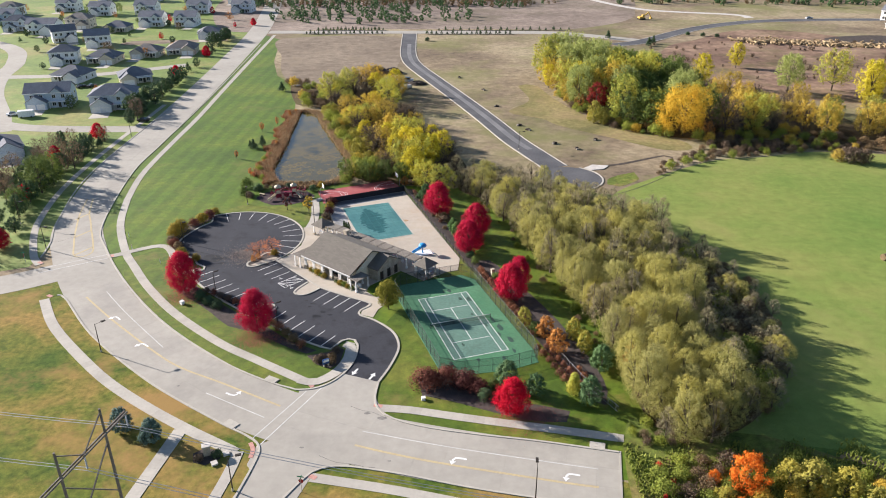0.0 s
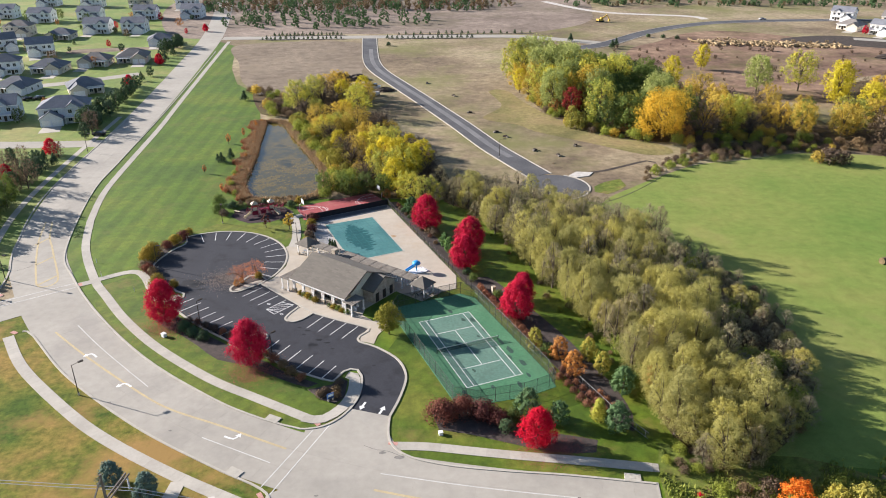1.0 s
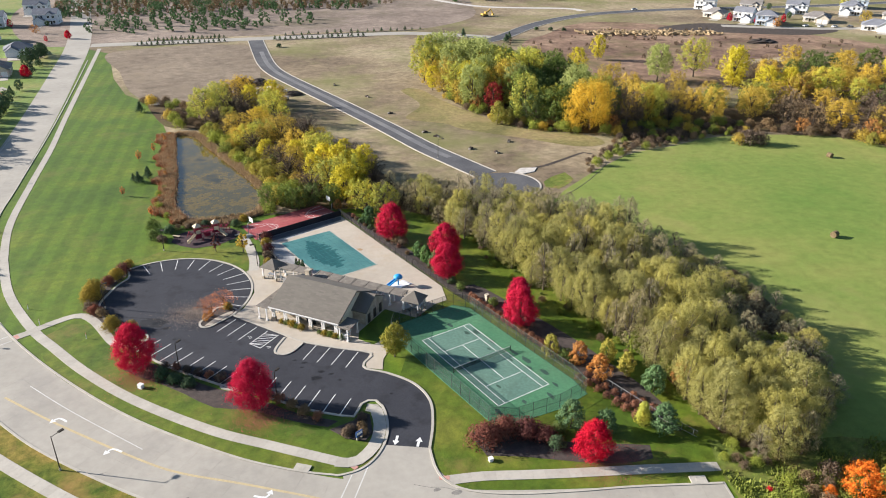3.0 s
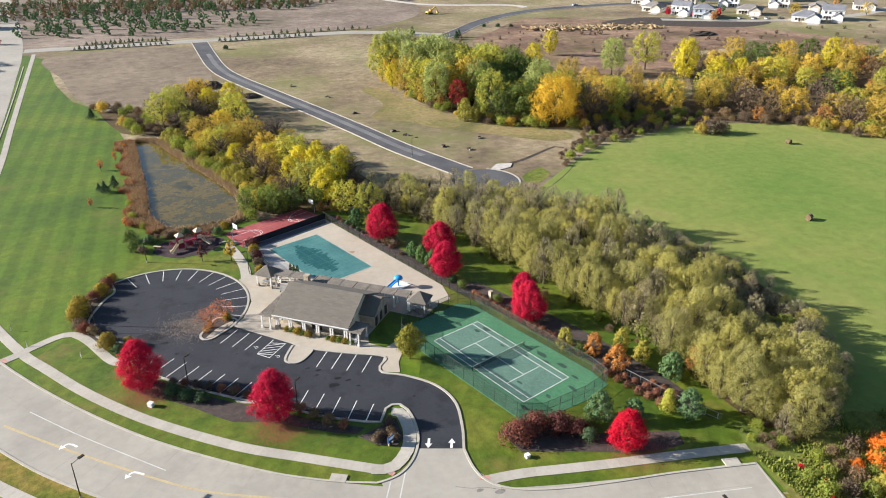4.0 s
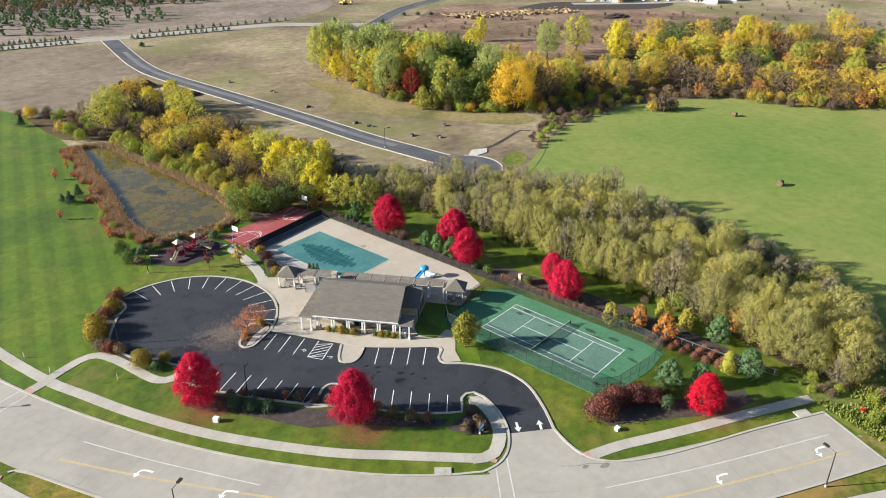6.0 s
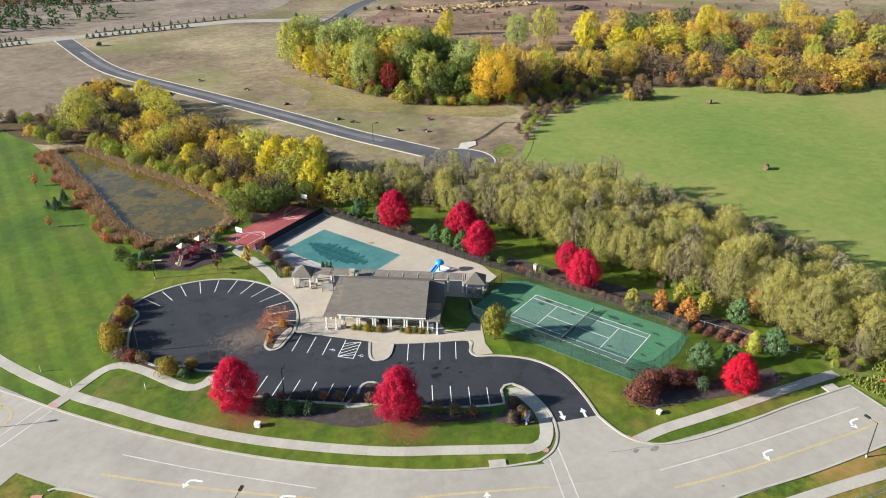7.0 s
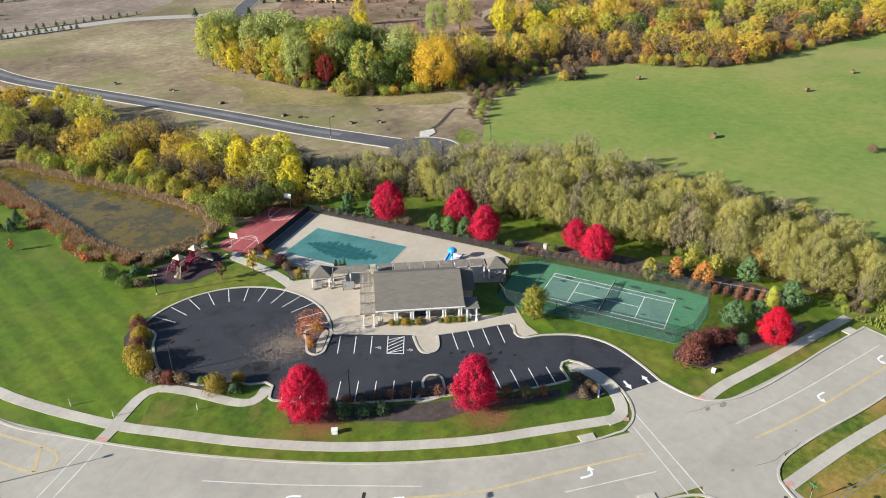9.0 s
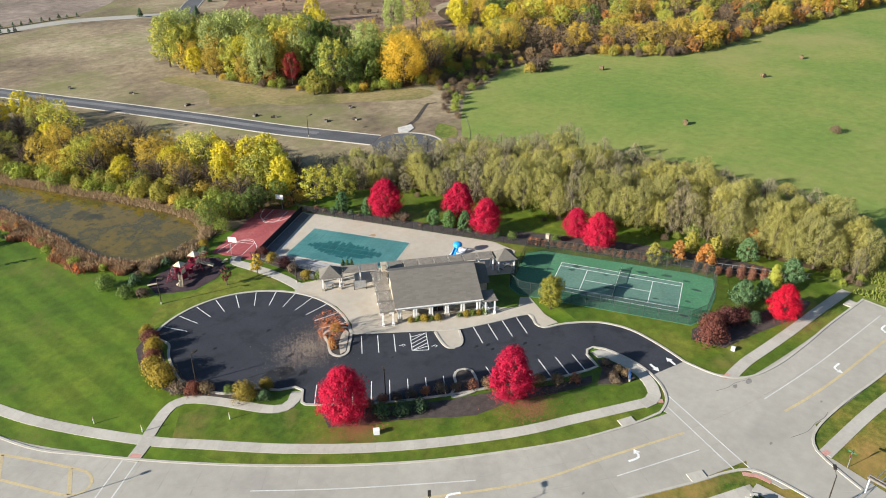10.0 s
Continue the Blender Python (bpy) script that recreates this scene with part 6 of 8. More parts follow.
def stuff(name, spots, blade, mat, label, category, seed, lean=0.35):
    """Many upright leaves in one mesh."""
    rng = np.random.default_rng(seed)
    p = np.array(spots)
    n = len(p)
    a = rng.uniform(0, 2 * math.pi, n)
    w, h = blade[0] * rng.uniform(0.6, 1.4, n), blade[1] * rng.uniform(0.5, 1.25, n)
    side = np.stack([np.cos(a) * w, np.sin(a) * w, np.zeros(n)], 1)
    tip = np.stack([rng.normal(0, lean, n) * h, rng.normal(0, lean, n) * h, h], 1)
    root = np.stack([p[:, 0], p[:, 1], np.full(n, 0.02)], 1)
    v = np.stack([root - side, root + side, root + tip + side * 0.4, root + tip - side * 0.4], 1).reshape(-1, 3)
    me = bpy.data.meshes.new(name)
    me.from_pydata(v.tolist(), [], np.arange(len(v)).reshape(-1, 4).tolist())
    me.materials.append(mat)
    me.update()
    return tagged(new(name, me), label, category, kind="stuff")


def belt(line, width, count, seed):
    rng = random.Random(seed)
    out = []
    for _ in range(count):
        k = rng.randrange(len(line) - 1)
        t = rng.random()
        (ax, ay), (bx, by) = line[k], line[k + 1]
        d = math.dist((ax, ay), (bx, by)) or 1
        o = rng.uniform(0.0, 1) ** 0.8 * width * (0.72 + 0.2 * math.sin(0.31 * k) + 0.14 * math.sin(0.83 * k + 1)) + rng.gauss(0, 0.25)
        out.append((ax + (bx - ax) * t + (by - ay) / d * o, ay + (by - ay) * t - (bx - ax) / d * o))
    return out


west_bank = spline([(-48, 209), (-51.8, 221), (-52.2, 243), (-53.2, 262), (-54.2, 288)], 1.0)
stuff("reeds_west", belt(west_bank[::-1], 5.6, 20000, 31), (0.075, 1.1), L_REED, "dry russet reeds along the pond", "reeds", 41)
stuff("weeds_west", belt(west_bank[::-1], 6.6, 12000, 32), (0.09, 1.0), L_RUSSET, "dark weeds among the reeds", "weeds", 42)
rng = random.Random(52)
for k in range(34):
    x, y = west_bank[int(k * (len(west_bank) - 1) / 33)]
    plant(rng.choice(("wild_brown", "brown_shrub", "brown_shrub", "wild_green", "rust_bush")), x - rng.uniform(1.5, 5.0), y + rng.uniform(-1, 1), rng.uniform(0.28, 0.5), "pond bank bushes")
east_bank = spline([(-54, 288), (-47.5, 283), (-43.3, 270), (-37.2, 252), (-30.8, 232), (-28.8, 219), (-32.4, 210), (-40, 208.4), (-48.4, 209.2)], 1.0)
stuff("reeds_east", belt(east_bank[::-1], 4.2, 22000, 33), (0.08, 0.9), L_REED, "tan reeds along the pond", "reeds", 43)
rng = random.Random(50)
stuff("scrub_weeds", [p for p in ((rng.uniform(29, 68), rng.uniform(62, 93)) for _ in range(14000)) if p[1] < 90 + 2 * math.sin(p[0] * 0.7) + rng.gauss(0, 1)], (0.14, 0.5), L_WEED, "tangled weeds past the road's end", "weeds", 44)
far = scatter([(-112, 508), (-64, 498), (-14, 500), (26, 512), (30, 560), (-60, 574), (-118, 562)], 6.0, 71, 90)
brush = scatter([(-140, 572), (-40, 582), (60, 570), (96, 600), (90, 650), (-150, 660)], 4.4, 72, 420)
far_hill = [(x + 6 * math.sin(y * 0.21) + 5 * math.sin(x * 0.13), y + 7 * math.sin(x * 0.17)) for x, y in scatter([(140, 590), (420, 560), (700, 560), (700, 640), (140, 640)], 3.6, 640, 560)]


def far_wood(name, spots, mat, label, seed, size=(2.2, 5.5)):
    vs = []
    for k, (x, y) in enumerate(spots):
        v, _ = foliage(seed + k, 1.0, 0.5, 0.02, 11, 14, 0.19, "oval")
        s = random.Random(seed + k).uniform(*size)
        vs.append(v * s + np.array([x, y, 0]))
    v = np.concatenate(vs)
    me = bpy.data.meshes.new(name)
    me.from_pydata(v.tolist(), [], np.arange(len(v)).reshape(-1, 3).tolist())
    me.materials.append(mat)
    me.update()
    return tagged(new(name, me), label, "woodland", kind="stuff")


# far evergreens take L_MOSS, paler than L_PINE, so the colour carries the haze
far_wood("far_evergreens", far + brush[::3] + [p for k, p in enumerate(far_hill) if k % 3], L_MOSS, "far scattered evergreens on the slope, haze put into their colour", 600, (3.0, 6.0))
far_wood("far_scrub", brush[1::6] + far_hill[::6], L_TWIG, "far tan scrub on the slope", 1600, (2.4, 5.0))
far_wood("far_brush", brush[2::3] + brush[4::6] + far_hill[3::6], L_BROWN, "far brown brush on the slope", 2600, (2.4, 5.5))
rng = random.Random(61)
field_scrub = [(rng.uniform(110, 260), rng.uniform(330, 430)) for _ in range(110)] + [(rng.uniform(260, 420), rng.uniform(280, 380)) for _ in range(60)]
far_wood("field_scrub", field_scrub, L_BROWN, "low brown scrub in the rough field", 3600, (1.0, 2.6))
# leaves shed on asphalt and grass
def litter(name, x, y, sx, sy, count, size, mat, label, seed):
    rng = random.Random(seed)
    g = Geo()
    for _ in range(count):
        px, py, a = rng.gauss(x, sx), rng.gauss(y, sy), rng.uniform(0, 6.3)
        s = size * rng.uniform(0.6, 1.4)
        g.face([(px + s * math.cos(a + k * 1.571), py + s * math.sin(a + k * 1.571), 0.066 + 0.03 * (k % 2)) for k in range(4)])
    solo(name, g, mat, label, "leaves", kind="stuff")


litter("fallen_leaves", -46.2, 160.6, 2.9, 2.5, 4200, 0.05, L_FALLEN, "fallen tan leaves scattered on asphalt", 62)
for k, (x, y) in enumerate(((-55.6, 141.0), (-36.4, 124.4), (13.4, 99.4))):
    litter("maple_litter", x + 0.8, y - 0.8, 2.4, 2.0, 2600, 0.06, L_LITTER, "red leaves shed under a maple", 63 + k)


# ---- the clubhouse ----
CLUB = thing("clubhouse", "single-storey cream clubhouse with a brown-grey gabled roof and columned porch", "clubhouse", (-31.5, 153.5, 0), -40.3)
EAVE, RIDGE, DEPTH, LONG = 3.0, 6.5, 14.6, 15.4


def gable_roof(g, x0, x1, y0, y1, eave, ridge, thick=0.22, axis="x"):
    """Two slabs that meet at a ridge."""
    if axis == "x":
        m = (y0 + y1) / 2
        for a, b in (((y0, eave), (m, ridge)), ((y1, eave), (m, ridge))):
            k = len(g.v)
            for x in (x0, x1):
                g.v += [(x, a[0], a[1]), (x, b[0], b[1]), (x, b[0], b[1] + thick), (x, a[0], a[1] + thick)]
            g.f += [(k, k + 1, k + 2, k + 3), (k + 7, k + 6, k + 5, k + 4)] + [(k + i, k + 4 + i, k + 4 + (i + 1) % 4, k + (i + 1) % 4) for i in range(4)]
    else:
        h = Geo()
        gable_roof(h, y0, y1, x0, x1, eave, ridge, thick)
        k = len(g.v)
        g.v += [(y, x, z) for x, y, z in h.v]
        g.f += [tuple(k + i for i in reversed(f)) for f in h.f]


def hip_roof(g, x0, x1, y0, y1, eave, ridge, thick=0.2):
    w = min(x1 - x0, y1 - y0) / 2
    if x1 - x0 >= y1 - y0:
        a, b = (x0 + w, (y0 + y1) / 2), (x1 - w, (y0 + y1) / 2)
    else:
        a, b = ((x0 + x1) / 2, y0 + w), ((x0 + x1) / 2, y1 - w)
    lo = [(x0, y0, eave), (x1, y0, eave), (x1, y1, eave), (x0, y1, eave)]
    hi = [(x, y, z + thick) for x, y, z in lo]
    pa, pb = (*a, ridge + thick), (*b, ridge + thick)
    g.face(lo[::-1])
    for i in range(4):
        g.face([lo[i], lo[(i + 1) % 4], hi[(i + 1) % 4], hi[i]])
    if x1 - x0 >= y1 - y0:
        g.face([hi[0], hi[1], pb, pa])
        g.face([hi[1], hi[2], pb])
        g.face([hi[2], hi[3], pa, pb])
        g.face([hi[3], hi[0], pa])
    else:
        g.face([hi[0], hi[1], pa])
        g.face([hi[1], hi[2], pb, pa])
        g.face([hi[2], hi[3], pb])
        g.face([hi[3], hi[0], pa, pb])


def gable_walls(g, x0, x1, y0, y1, eave, peak, axis="x"):
    """A box of walls with gable ends."""
    g.box(x0, x1, y0, y1, 0, eave)
    if axis == "x":
        m = (y0 + y1) / 2
        for x in (x0, x1):
            g.face([(x, y0, eave), (x, y1, eave), (x, m, peak)])
    else:
        m = (x0 + x1) / 2
        for y in (y0, y1):
            g.face([(x0, y, eave), (x1, y, eave), (m, y, peak)])


g = Geo()
gable_walls(g, 0.5, LONG - 0.4, 2.7, DEPTH - 0.6, 3.0, 6.2)
part("wall", g, M_CREAM, CLUB, "cream lap siding")
g = Geo()
g.box(0.42, LONG - 0.32, 2.62, DEPTH - 0.52, 0, 0.9)
part("stone_skirt", g, M_STONE, CLUB, "tan stone skirting")
g = Geo()
gable_roof(g, -0.3, LONG + 0.3, 0, DEPTH, EAVE, RIDGE)
roof = part("roof", g, M_ROOF, CLUB, "brown-grey shingled roof")
rng = random.Random(5)
g = Geo()
slope = (RIDGE - EAVE) / (DEPTH / 2)
for k in range(24):
    y = 0.05 + k * DEPTH / 48
    x = -0.28
    while x < LONG + 0.2:
        w = rng.uniform(0.7, 1.3)
        z = EAVE + 0.235 + slope * y
        lift = rng.uniform(0.0, 0.012)
        g.face([(x, y, z + 0.02 + lift), (min(x + w, LONG + 0.28), y, z + 0.02 + lift), (min(x + w, LONG + 0.28), y + 0.32, z + 0.32 * slope), (x, y + 0.32, z + 0.32 * slope)])
        x += w + 0.01
_n = Nodes("shingle tabs")
_c = _n.ramp(_n.chance(island=True), [(0.0, (0.138, 0.126, 0.108)), (1.0, (0.168, 0.153, 0.132))])
_c = _n.mix(_n.ramp(_n.noise(0.35, 4), [(0.45, 0.0), (0.7, 0.4)]), _c, (0.175, 0.16, 0.135))
shingles = part("shingle_layer", g, _n.done(_c, 0.95, 0, 0.2), roof)
tagged(shingles, kind="stuff")
g = Geo()
g.box(-0.35, LONG + 0.35, -0.06, 0.0, EAVE + 0.02, EAVE + 0.24)
part("fascia", g, M_TRIM, CLUB)
g = Geo()
g.box(0.2, LONG - 0.1, 0.32, 0.62, EAVE - 0.42, EAVE - 0.02)
part("porch_beam", g, M_TRIM, CLUB)
for x in (0.5, 3.3, 6.2, 9.1, 12.0, 14.9):
    for dx in (-0.22, 0.22):
        g = Geo()
        g.box(x + dx - 0.13, x + dx + 0.13, 0.34, 0.6, 0.85, EAVE - 0.42)
        g.box(x + dx - 0.17, x + dx + 0.17, 0.30, 0.64, EAVE - 0.6, EAVE - 0.42)
        part("column", g, M_TRIM, CLUB)
    g = Geo()
    g.box(x - 0.45, x + 0.45, 0.15, 0.8, 0, 0.85)
    g.box(x - 0.5, x + 0.5, 0.1, 0.85, 0.85, 0.93)
    part("pier", g, M_STONE, CLUB)
for x, w in ((2.2, 1.2), (5.0, 1.2), (10.6, 1.2), (13.2, 1.0)):
    win = Geo()
    win.box(x - w / 2, x + w / 2, 2.56, 2.7, 1.0, 2.4)
    win = part("window", win, M_TRIM, CLUB)
    g = Geo()
    g.box(x - w / 2 + 0.1, x + w / 2 - 0.1, 2.54, 2.57, 1.1, 2.3)
    part("pane", g, M_GLASS, win)
for x in (7.2, 8.3):
    d = Geo()
    d.box(x - 0.5, x + 0.5, 2.55, 2.7, 0.1, 2.2)
    d = part("door", d, M_DARK, CLUB)
    g = Geo()
    g.box(x - 0.36, x + 0.36, 2.53, 2.56, 0.4, 2.0)
    part("pane", g, M_GLASS, d)
# lower wing at the court end
g = Geo()
gable_walls(g, LONG - 0.5, LONG + 2.6, 6.4, 13.4, 2.9, 5.0)
part("wing_wall", g, M_STONE, CLUB, "tan stone wing wall")
g = Geo()
gable_roof(g, LONG - 0.4, LONG + 3.0, 6.0, 13.8, 2.85, 5.1)
part("wing_roof", g, M_ROOF, CLUB)
for k, y in enumerate((7.6, 9.9, 12.2)):
    g = Geo()
    g.box(LONG + 2.58, LONG + 2.66, y - 0.5, y + 0.5, 0.1, 2.1)
    part("door", g, M_BRONZE, CLUB, "dark side door")
g = Geo()
g.box(-0.9, 0.1, 13.9, 14.9, 0, 4.4)
g.box(-1.0, 0.2, 13.8, 15.0, 4.4, 4.6)
part("chimney", g, M_STONE, CLUB, "tan stone chimney")
for k, (x0, x1, y0, y1) in enumerate(((15.9, 17.0, 2.7, 3.3), (15.9, 17.0, 4.0, 4.6))):
    g = Geo()
    g.box(x0 + 0.2, x1, y0 - 2.2, y1 - 2.4, 0.09, 0.9)
    part("utility_cabinet", g, M_PLASTIC, CLUB, "white utility cabinet")


def pergola(name, x0, x1, y0, y1, height, bay, label, axis="x"):
    """Posts, beams and close-laid slats in bays."""
    ob = thing(name, label, "pergola", (-31.5, 153.5, 0), -40.3, "pergolas")
    n = max(1, round((x1 - x0) / bay)) if axis == "x" else max(1, round((y1 - y0) / bay))
    for k in range(n + 1):
        p = (x0 + (x1 - x0) * k / n) if axis == "x" else (y0 + (y1 - y0) * k / n)
        for q in ((y0 + 0.2, y1 - 0.2) if axis == "x" else (x0 + 0.2, x1 - 0.2)):
            x, y = (p, q) if axis == "x" else (q, p)
            g = Geo()
            g.box(x - 0.12, x + 0.12, y - 0.12, y + 0.12, 0.6, height)
            g.box(x - 0.2, x + 0.2, y - 0.2, y + 0.2, 0, 0.6)
            part("post", g, M_TRIM, ob)
        g = Geo()
        if axis == "x":
            g.box(p - 0.09, p + 0.09, y0 - 0.35, y1 + 0.35, height, height + 0.24)
        else:
            g.box(x0 - 0.35, x1 + 0.35, p - 0.09, p + 0.09, height, height + 0.24)
        part("beam", g, M_TIMBER, ob)
    for k in range(n):
        g = Geo()
        for j in range(19):
            f = j / 18
            if axis == "x":
                a, b = x0 + (x1 - x0) * k / n + 0.22, x0 + (x1 - x0) * (k + 1) / n - 0.22
                y = y0 - 0.2 + (y1 - y0 + 0.4) * f
                g.box(a, b, y - 0.052, y + 0.052, height + 0.1, height + 0.22)
            else:
                a, b = y0 + (y1 - y0) * k / n + 0.12, y0 + (y1 - y0) * (k + 1) / n - 0.12
                x = x0 - 0.2 + (x1 - x0 + 0.4) * f
                g.box(x - 0.052, x + 0.052, a, b, height + 0.1, height + 0.22)
        part("slat_panel", g, M_TIMBER, ob)
    return ob


pergola("pergola", 0.6, 21.6, 15.0, 17.2, 3.0, 3.0, "long weathered timber pergola behind the clubhouse")
pergola("pergola", -8.4, -1.4, 15.0, 17.2, 3.0, 3.5, "weathered timber pergola beside the gazebo")
pergola("pergola", -2.7, -0.5, -0.2, 14.2, 2.8, 3.6, "weathered timber pergola along the clubhouse wall", "y")
pergola("pergola", 15.9, 18.0, -0.2, 3.4, 2.7, 3.6, "white-posted timber pergola at the porch end", "y")


def gazebo(x, y, label):
    ob = thing("gazebo", label, "gazebo", (-31.5, 153.5, 0), -40.3, "gazebos")
    w = 1.6
    for sx in (-1, 1):
        for sy in (-1, 1):
            g = Geo()
            g.box(x + sx * w - 0.13, x + sx * w + 0.13, y + sy * w - 0.13, y + sy * w + 0.13, 0.6, 2.75)
            part("post", g, M_TRIM, ob)
            g = Geo()
            g.box(x + sx * w - 0.25, x + sx * w + 0.25, y + sy * w - 0.25, y + sy * w + 0.25, 0.0, 0.6)
            part("pier", g, M_STONE, ob)
    for s in (-1, 1):
        g = Geo()
        g.box(x - w - 0.15, x + w + 0.15, y + s * w - 0.1, y + s * w + 0.1, 2.55, 2.85)
        part("beam", g, M_TRIM, ob)
        g = Geo()
        g.box(x + s * w - 0.1, x + s * w + 0.1, y - w + 0.1, y + w - 0.1, 2.55, 2.85)
        part("beam", g, M_TRIM, ob)
    g = Geo()
    hip_roof(g, x - 2.1, x + 2.1, y - 2.1, y + 2.1, 2.82, 4.5, 0.1)
    part("roof", g, M_ROOF, ob, "brown-grey hipped roof")
    return ob


gazebo(-10.6, 15.7, "square gazebo with a hipped shingle roof by the plaza")
gazebo(24.0, 15.6, "square gazebo with a hipped shingle roof by the tennis court")


def club(u, v, z=0.0):
    p = Matrix.Translation((-31.5, 153.5, 0)) @ Matrix.Rotation(radians(-40.3), 4, "Z") @ Vector((u, v, z))
    return (p.x, p.y, p.z)


# picnic benches, bins and pool furniture
for u, v in ((22.9, 15.2), (24.8, 16.2), (-10.9, 15.4)):
    ob = thing("picnic_table", "small grey picnic table with benches", "table", club(u, v), -40.3 + 90 * (u > 0), "picnic tables")
    g = Geo()
    g.box(-0.8, 0.8, -0.38, 0.38, 0.82, 0.88)
    part("tabletop", g, M_STEEL, ob)
    for s in (-1, 1):
        g = Geo()
        g.box(-0.8, 0.8, s * 0.7 - 0.14, s * 0.7 + 0.14, 0.52, 0.57)
        part("bench", g, M_STEEL, ob)
        g = Geo()
        g.beam((s * 0.55, -0.72, 0.09), (s * 0.55, 0.3, 0.82), 0.07, 0.07)
        g.beam((s * 0.55, 0.72, 0.09), (s * 0.55, -0.3, 0.82), 0.07, 0.07)
        part("leg", g, M_DARK, ob)
ob = thing("notice_kiosk", "grey framed kiosk shelter on the plaza", "kiosk", club(-5.2, 13.2), -40.3)
g = Geo()
g.box(-1.1, 1.1, -0.1, 0.1, 0.5, 2.0)
part("panel", g, M_STEEL, ob)
for s in (-1.1, 1.1):
    g = Geo()
    g.box(s - 0.07, s + 0.07, -0.07, 0.07, 0.0, 2.2)
    part("post", g, M_DARK, ob)
# spray mushroom and slide at the pool's edge
ob = thing("water_mushroom", "blue domed water mushroom on a white splash pad", "pool feature", (-3.9, 161.0, 0.1), 25)
g = Geo()
g.prism([(-2.2, -1.3), (2.6, -1.5), (2.2, 1.0), (-1.6, 1.5)], 0.0, 0.12)
part("splash_pad", g, M_PLASTIC, ob)
g = Geo()
g.tube((0, 0, 0.1), (0, 0, 2.0), 0.16, 0.16, 10)
part("stem", g, M_BLUE, ob)
g = Geo()
g.dome((0, 0, 1.9), 1.0, 1.0, 0.75, 18, 6)
g.dome((0, 0, 1.9), 1.0, 1.0, 0.15, 18, 3)
part("dome", g, M_BLUE, ob, "bright blue dome")
g = Geo()
g.beam((-0.4, 0.2, 1.4), (-2.4, 0.6, 0.25), 0.7, 0.12)
g.beam((-0.4, 0.5, 1.55), (-2.4, 0.95, 0.4), 0.1, 0.3)
g.beam((-0.4, -0.15, 1.55), (-2.4, 0.25, 0.4), 0.1, 0.3)
part("slide", g, M_BLUE, ob, "blue plastic slide")
g = Geo()
g.face([(0.5, -0.9, 1.3), (2.4, -1.1, 0.2), (1.6, 0.7, 0.3), (0.4, 0.5, 1.2)])
g.face([(0.4, 0.5, 1.17), (1.6, 0.7, 0.27), (2.4, -1.1, 0.17), (0.5, -0.9, 1.27)])
part("white_sheet", g, M_PLASTIC, ob, "white cover sheet")
for p in ((-15.4, 183.6), (-30.2, 187.4)):
    sheet("deck_stain", [(p[0] + 6.4 + 1.1 * math.cos(a) , p[1] - 3 + 0.7 * math.sin(a)) for a in (0.2, 1.2, 2.1, 3.0, 4.1, 5.2)], surface("rust stain", (0.30, 0.20, 0.11), (0.38, 0.27, 0.16), 0.5, 3.0), 0.104, "rusty brown stain on the deck", "stain")

# ---- playground ----
play = thing("playground_set", "maroon and tan playground climber with two roofed towers", "playground", (-43.4, 198.2, 0), 18)
play.scale = (1.12, 1.12, 1.12)
for cx in (-2.1, 1.9):
    for sx in (-0.6, 0.6):
        for sy in (-0.6, 0.6):
            g = Geo()
            g.tube((cx + sx, sy, 0), (cx + sx, sy, 2.9), 0.06, 0.06, 8)
            part("post", g, M_MAROON, play)
    g = Geo()
    g.box(cx - 0.65, cx + 0.65, -0.65, 0.65, 1.25, 1.33)
    part("deck", g, M_DARK, play)
    g = Geo()
    hip_roof(g, cx - 0.8, cx + 0.8, -0.8, 0.8, 2.9, 3.6, 0.05)
    part("tower_roof", g, M_TAN, play, "tan plastic roof")
    g = Geo()
    for k in range(6):
        g.tube((cx - 0.6 + 0.24 * k, -0.62, 1.33), (cx - 0.6 + 0.24 * k, -0.62, 2.1), 0.02, 0.02, 5)
    g.tube((cx - 0.6, -0.62, 2.1), (cx + 0.6, -0.62, 2.1), 0.03, 0.03, 5)
    part("railing", g, M_MAROON, play)
g = Geo()
g.box(-1.5, 1.3, -0.4, 0.4, 1.3, 1.38)
for k in range(8):
    for s in (-0.4, 0.4):
        g.tube((-1.4 + 0.38 * k, s, 1.38), (-1.4 + 0.38 * k, s, 2.1), 0.02, 0.02, 5)
for s in (-0.4, 0.4):
    g.tube((-1.5, s, 2.1), (1.3, s, 2.1), 0.03, 0.03, 5)
part("bridge", g, M_MAROON, play)
for x, y, dx, dy in ((-2.7, -0.3, -2.2, -1.8), (2.4, -0.4, 0.9, -2.4), (2.5, 0.2, 2.6, 0.3)):
    g = Geo()
    pts = [(x + dx * t, y + dy * t, 1.3 - 1.1 * t + 0.25 * t * t) for t in (0, 0.25, 0.5, 0.75, 1.0)]
    side = Vector((dy, -dx, 0)).normalized()
    rings = [[Vector(p) + side * s + Vector((0, 0, h)) for s, h in ((-0.32, 0.24), (-0.32, -0.05), (0.32, -0.05), (0.32, 0.24), (0.26, 0.24), (0.26, 0.03), (-0.26, 0.03), (-0.26, 0.24))] for p in pts]
    g.v = [tuple(q) for ring in rings for q in ring]
    g.f = [(8 * k + m, 8 * k + (m + 1) % 8, 8 * k + 8 + (m + 1) % 8, 8 * k + 8 + m) for k in range(len(pts) - 1) for m in range(8)]
    part("slide", g, M_TAN, play, "tan plastic slide")
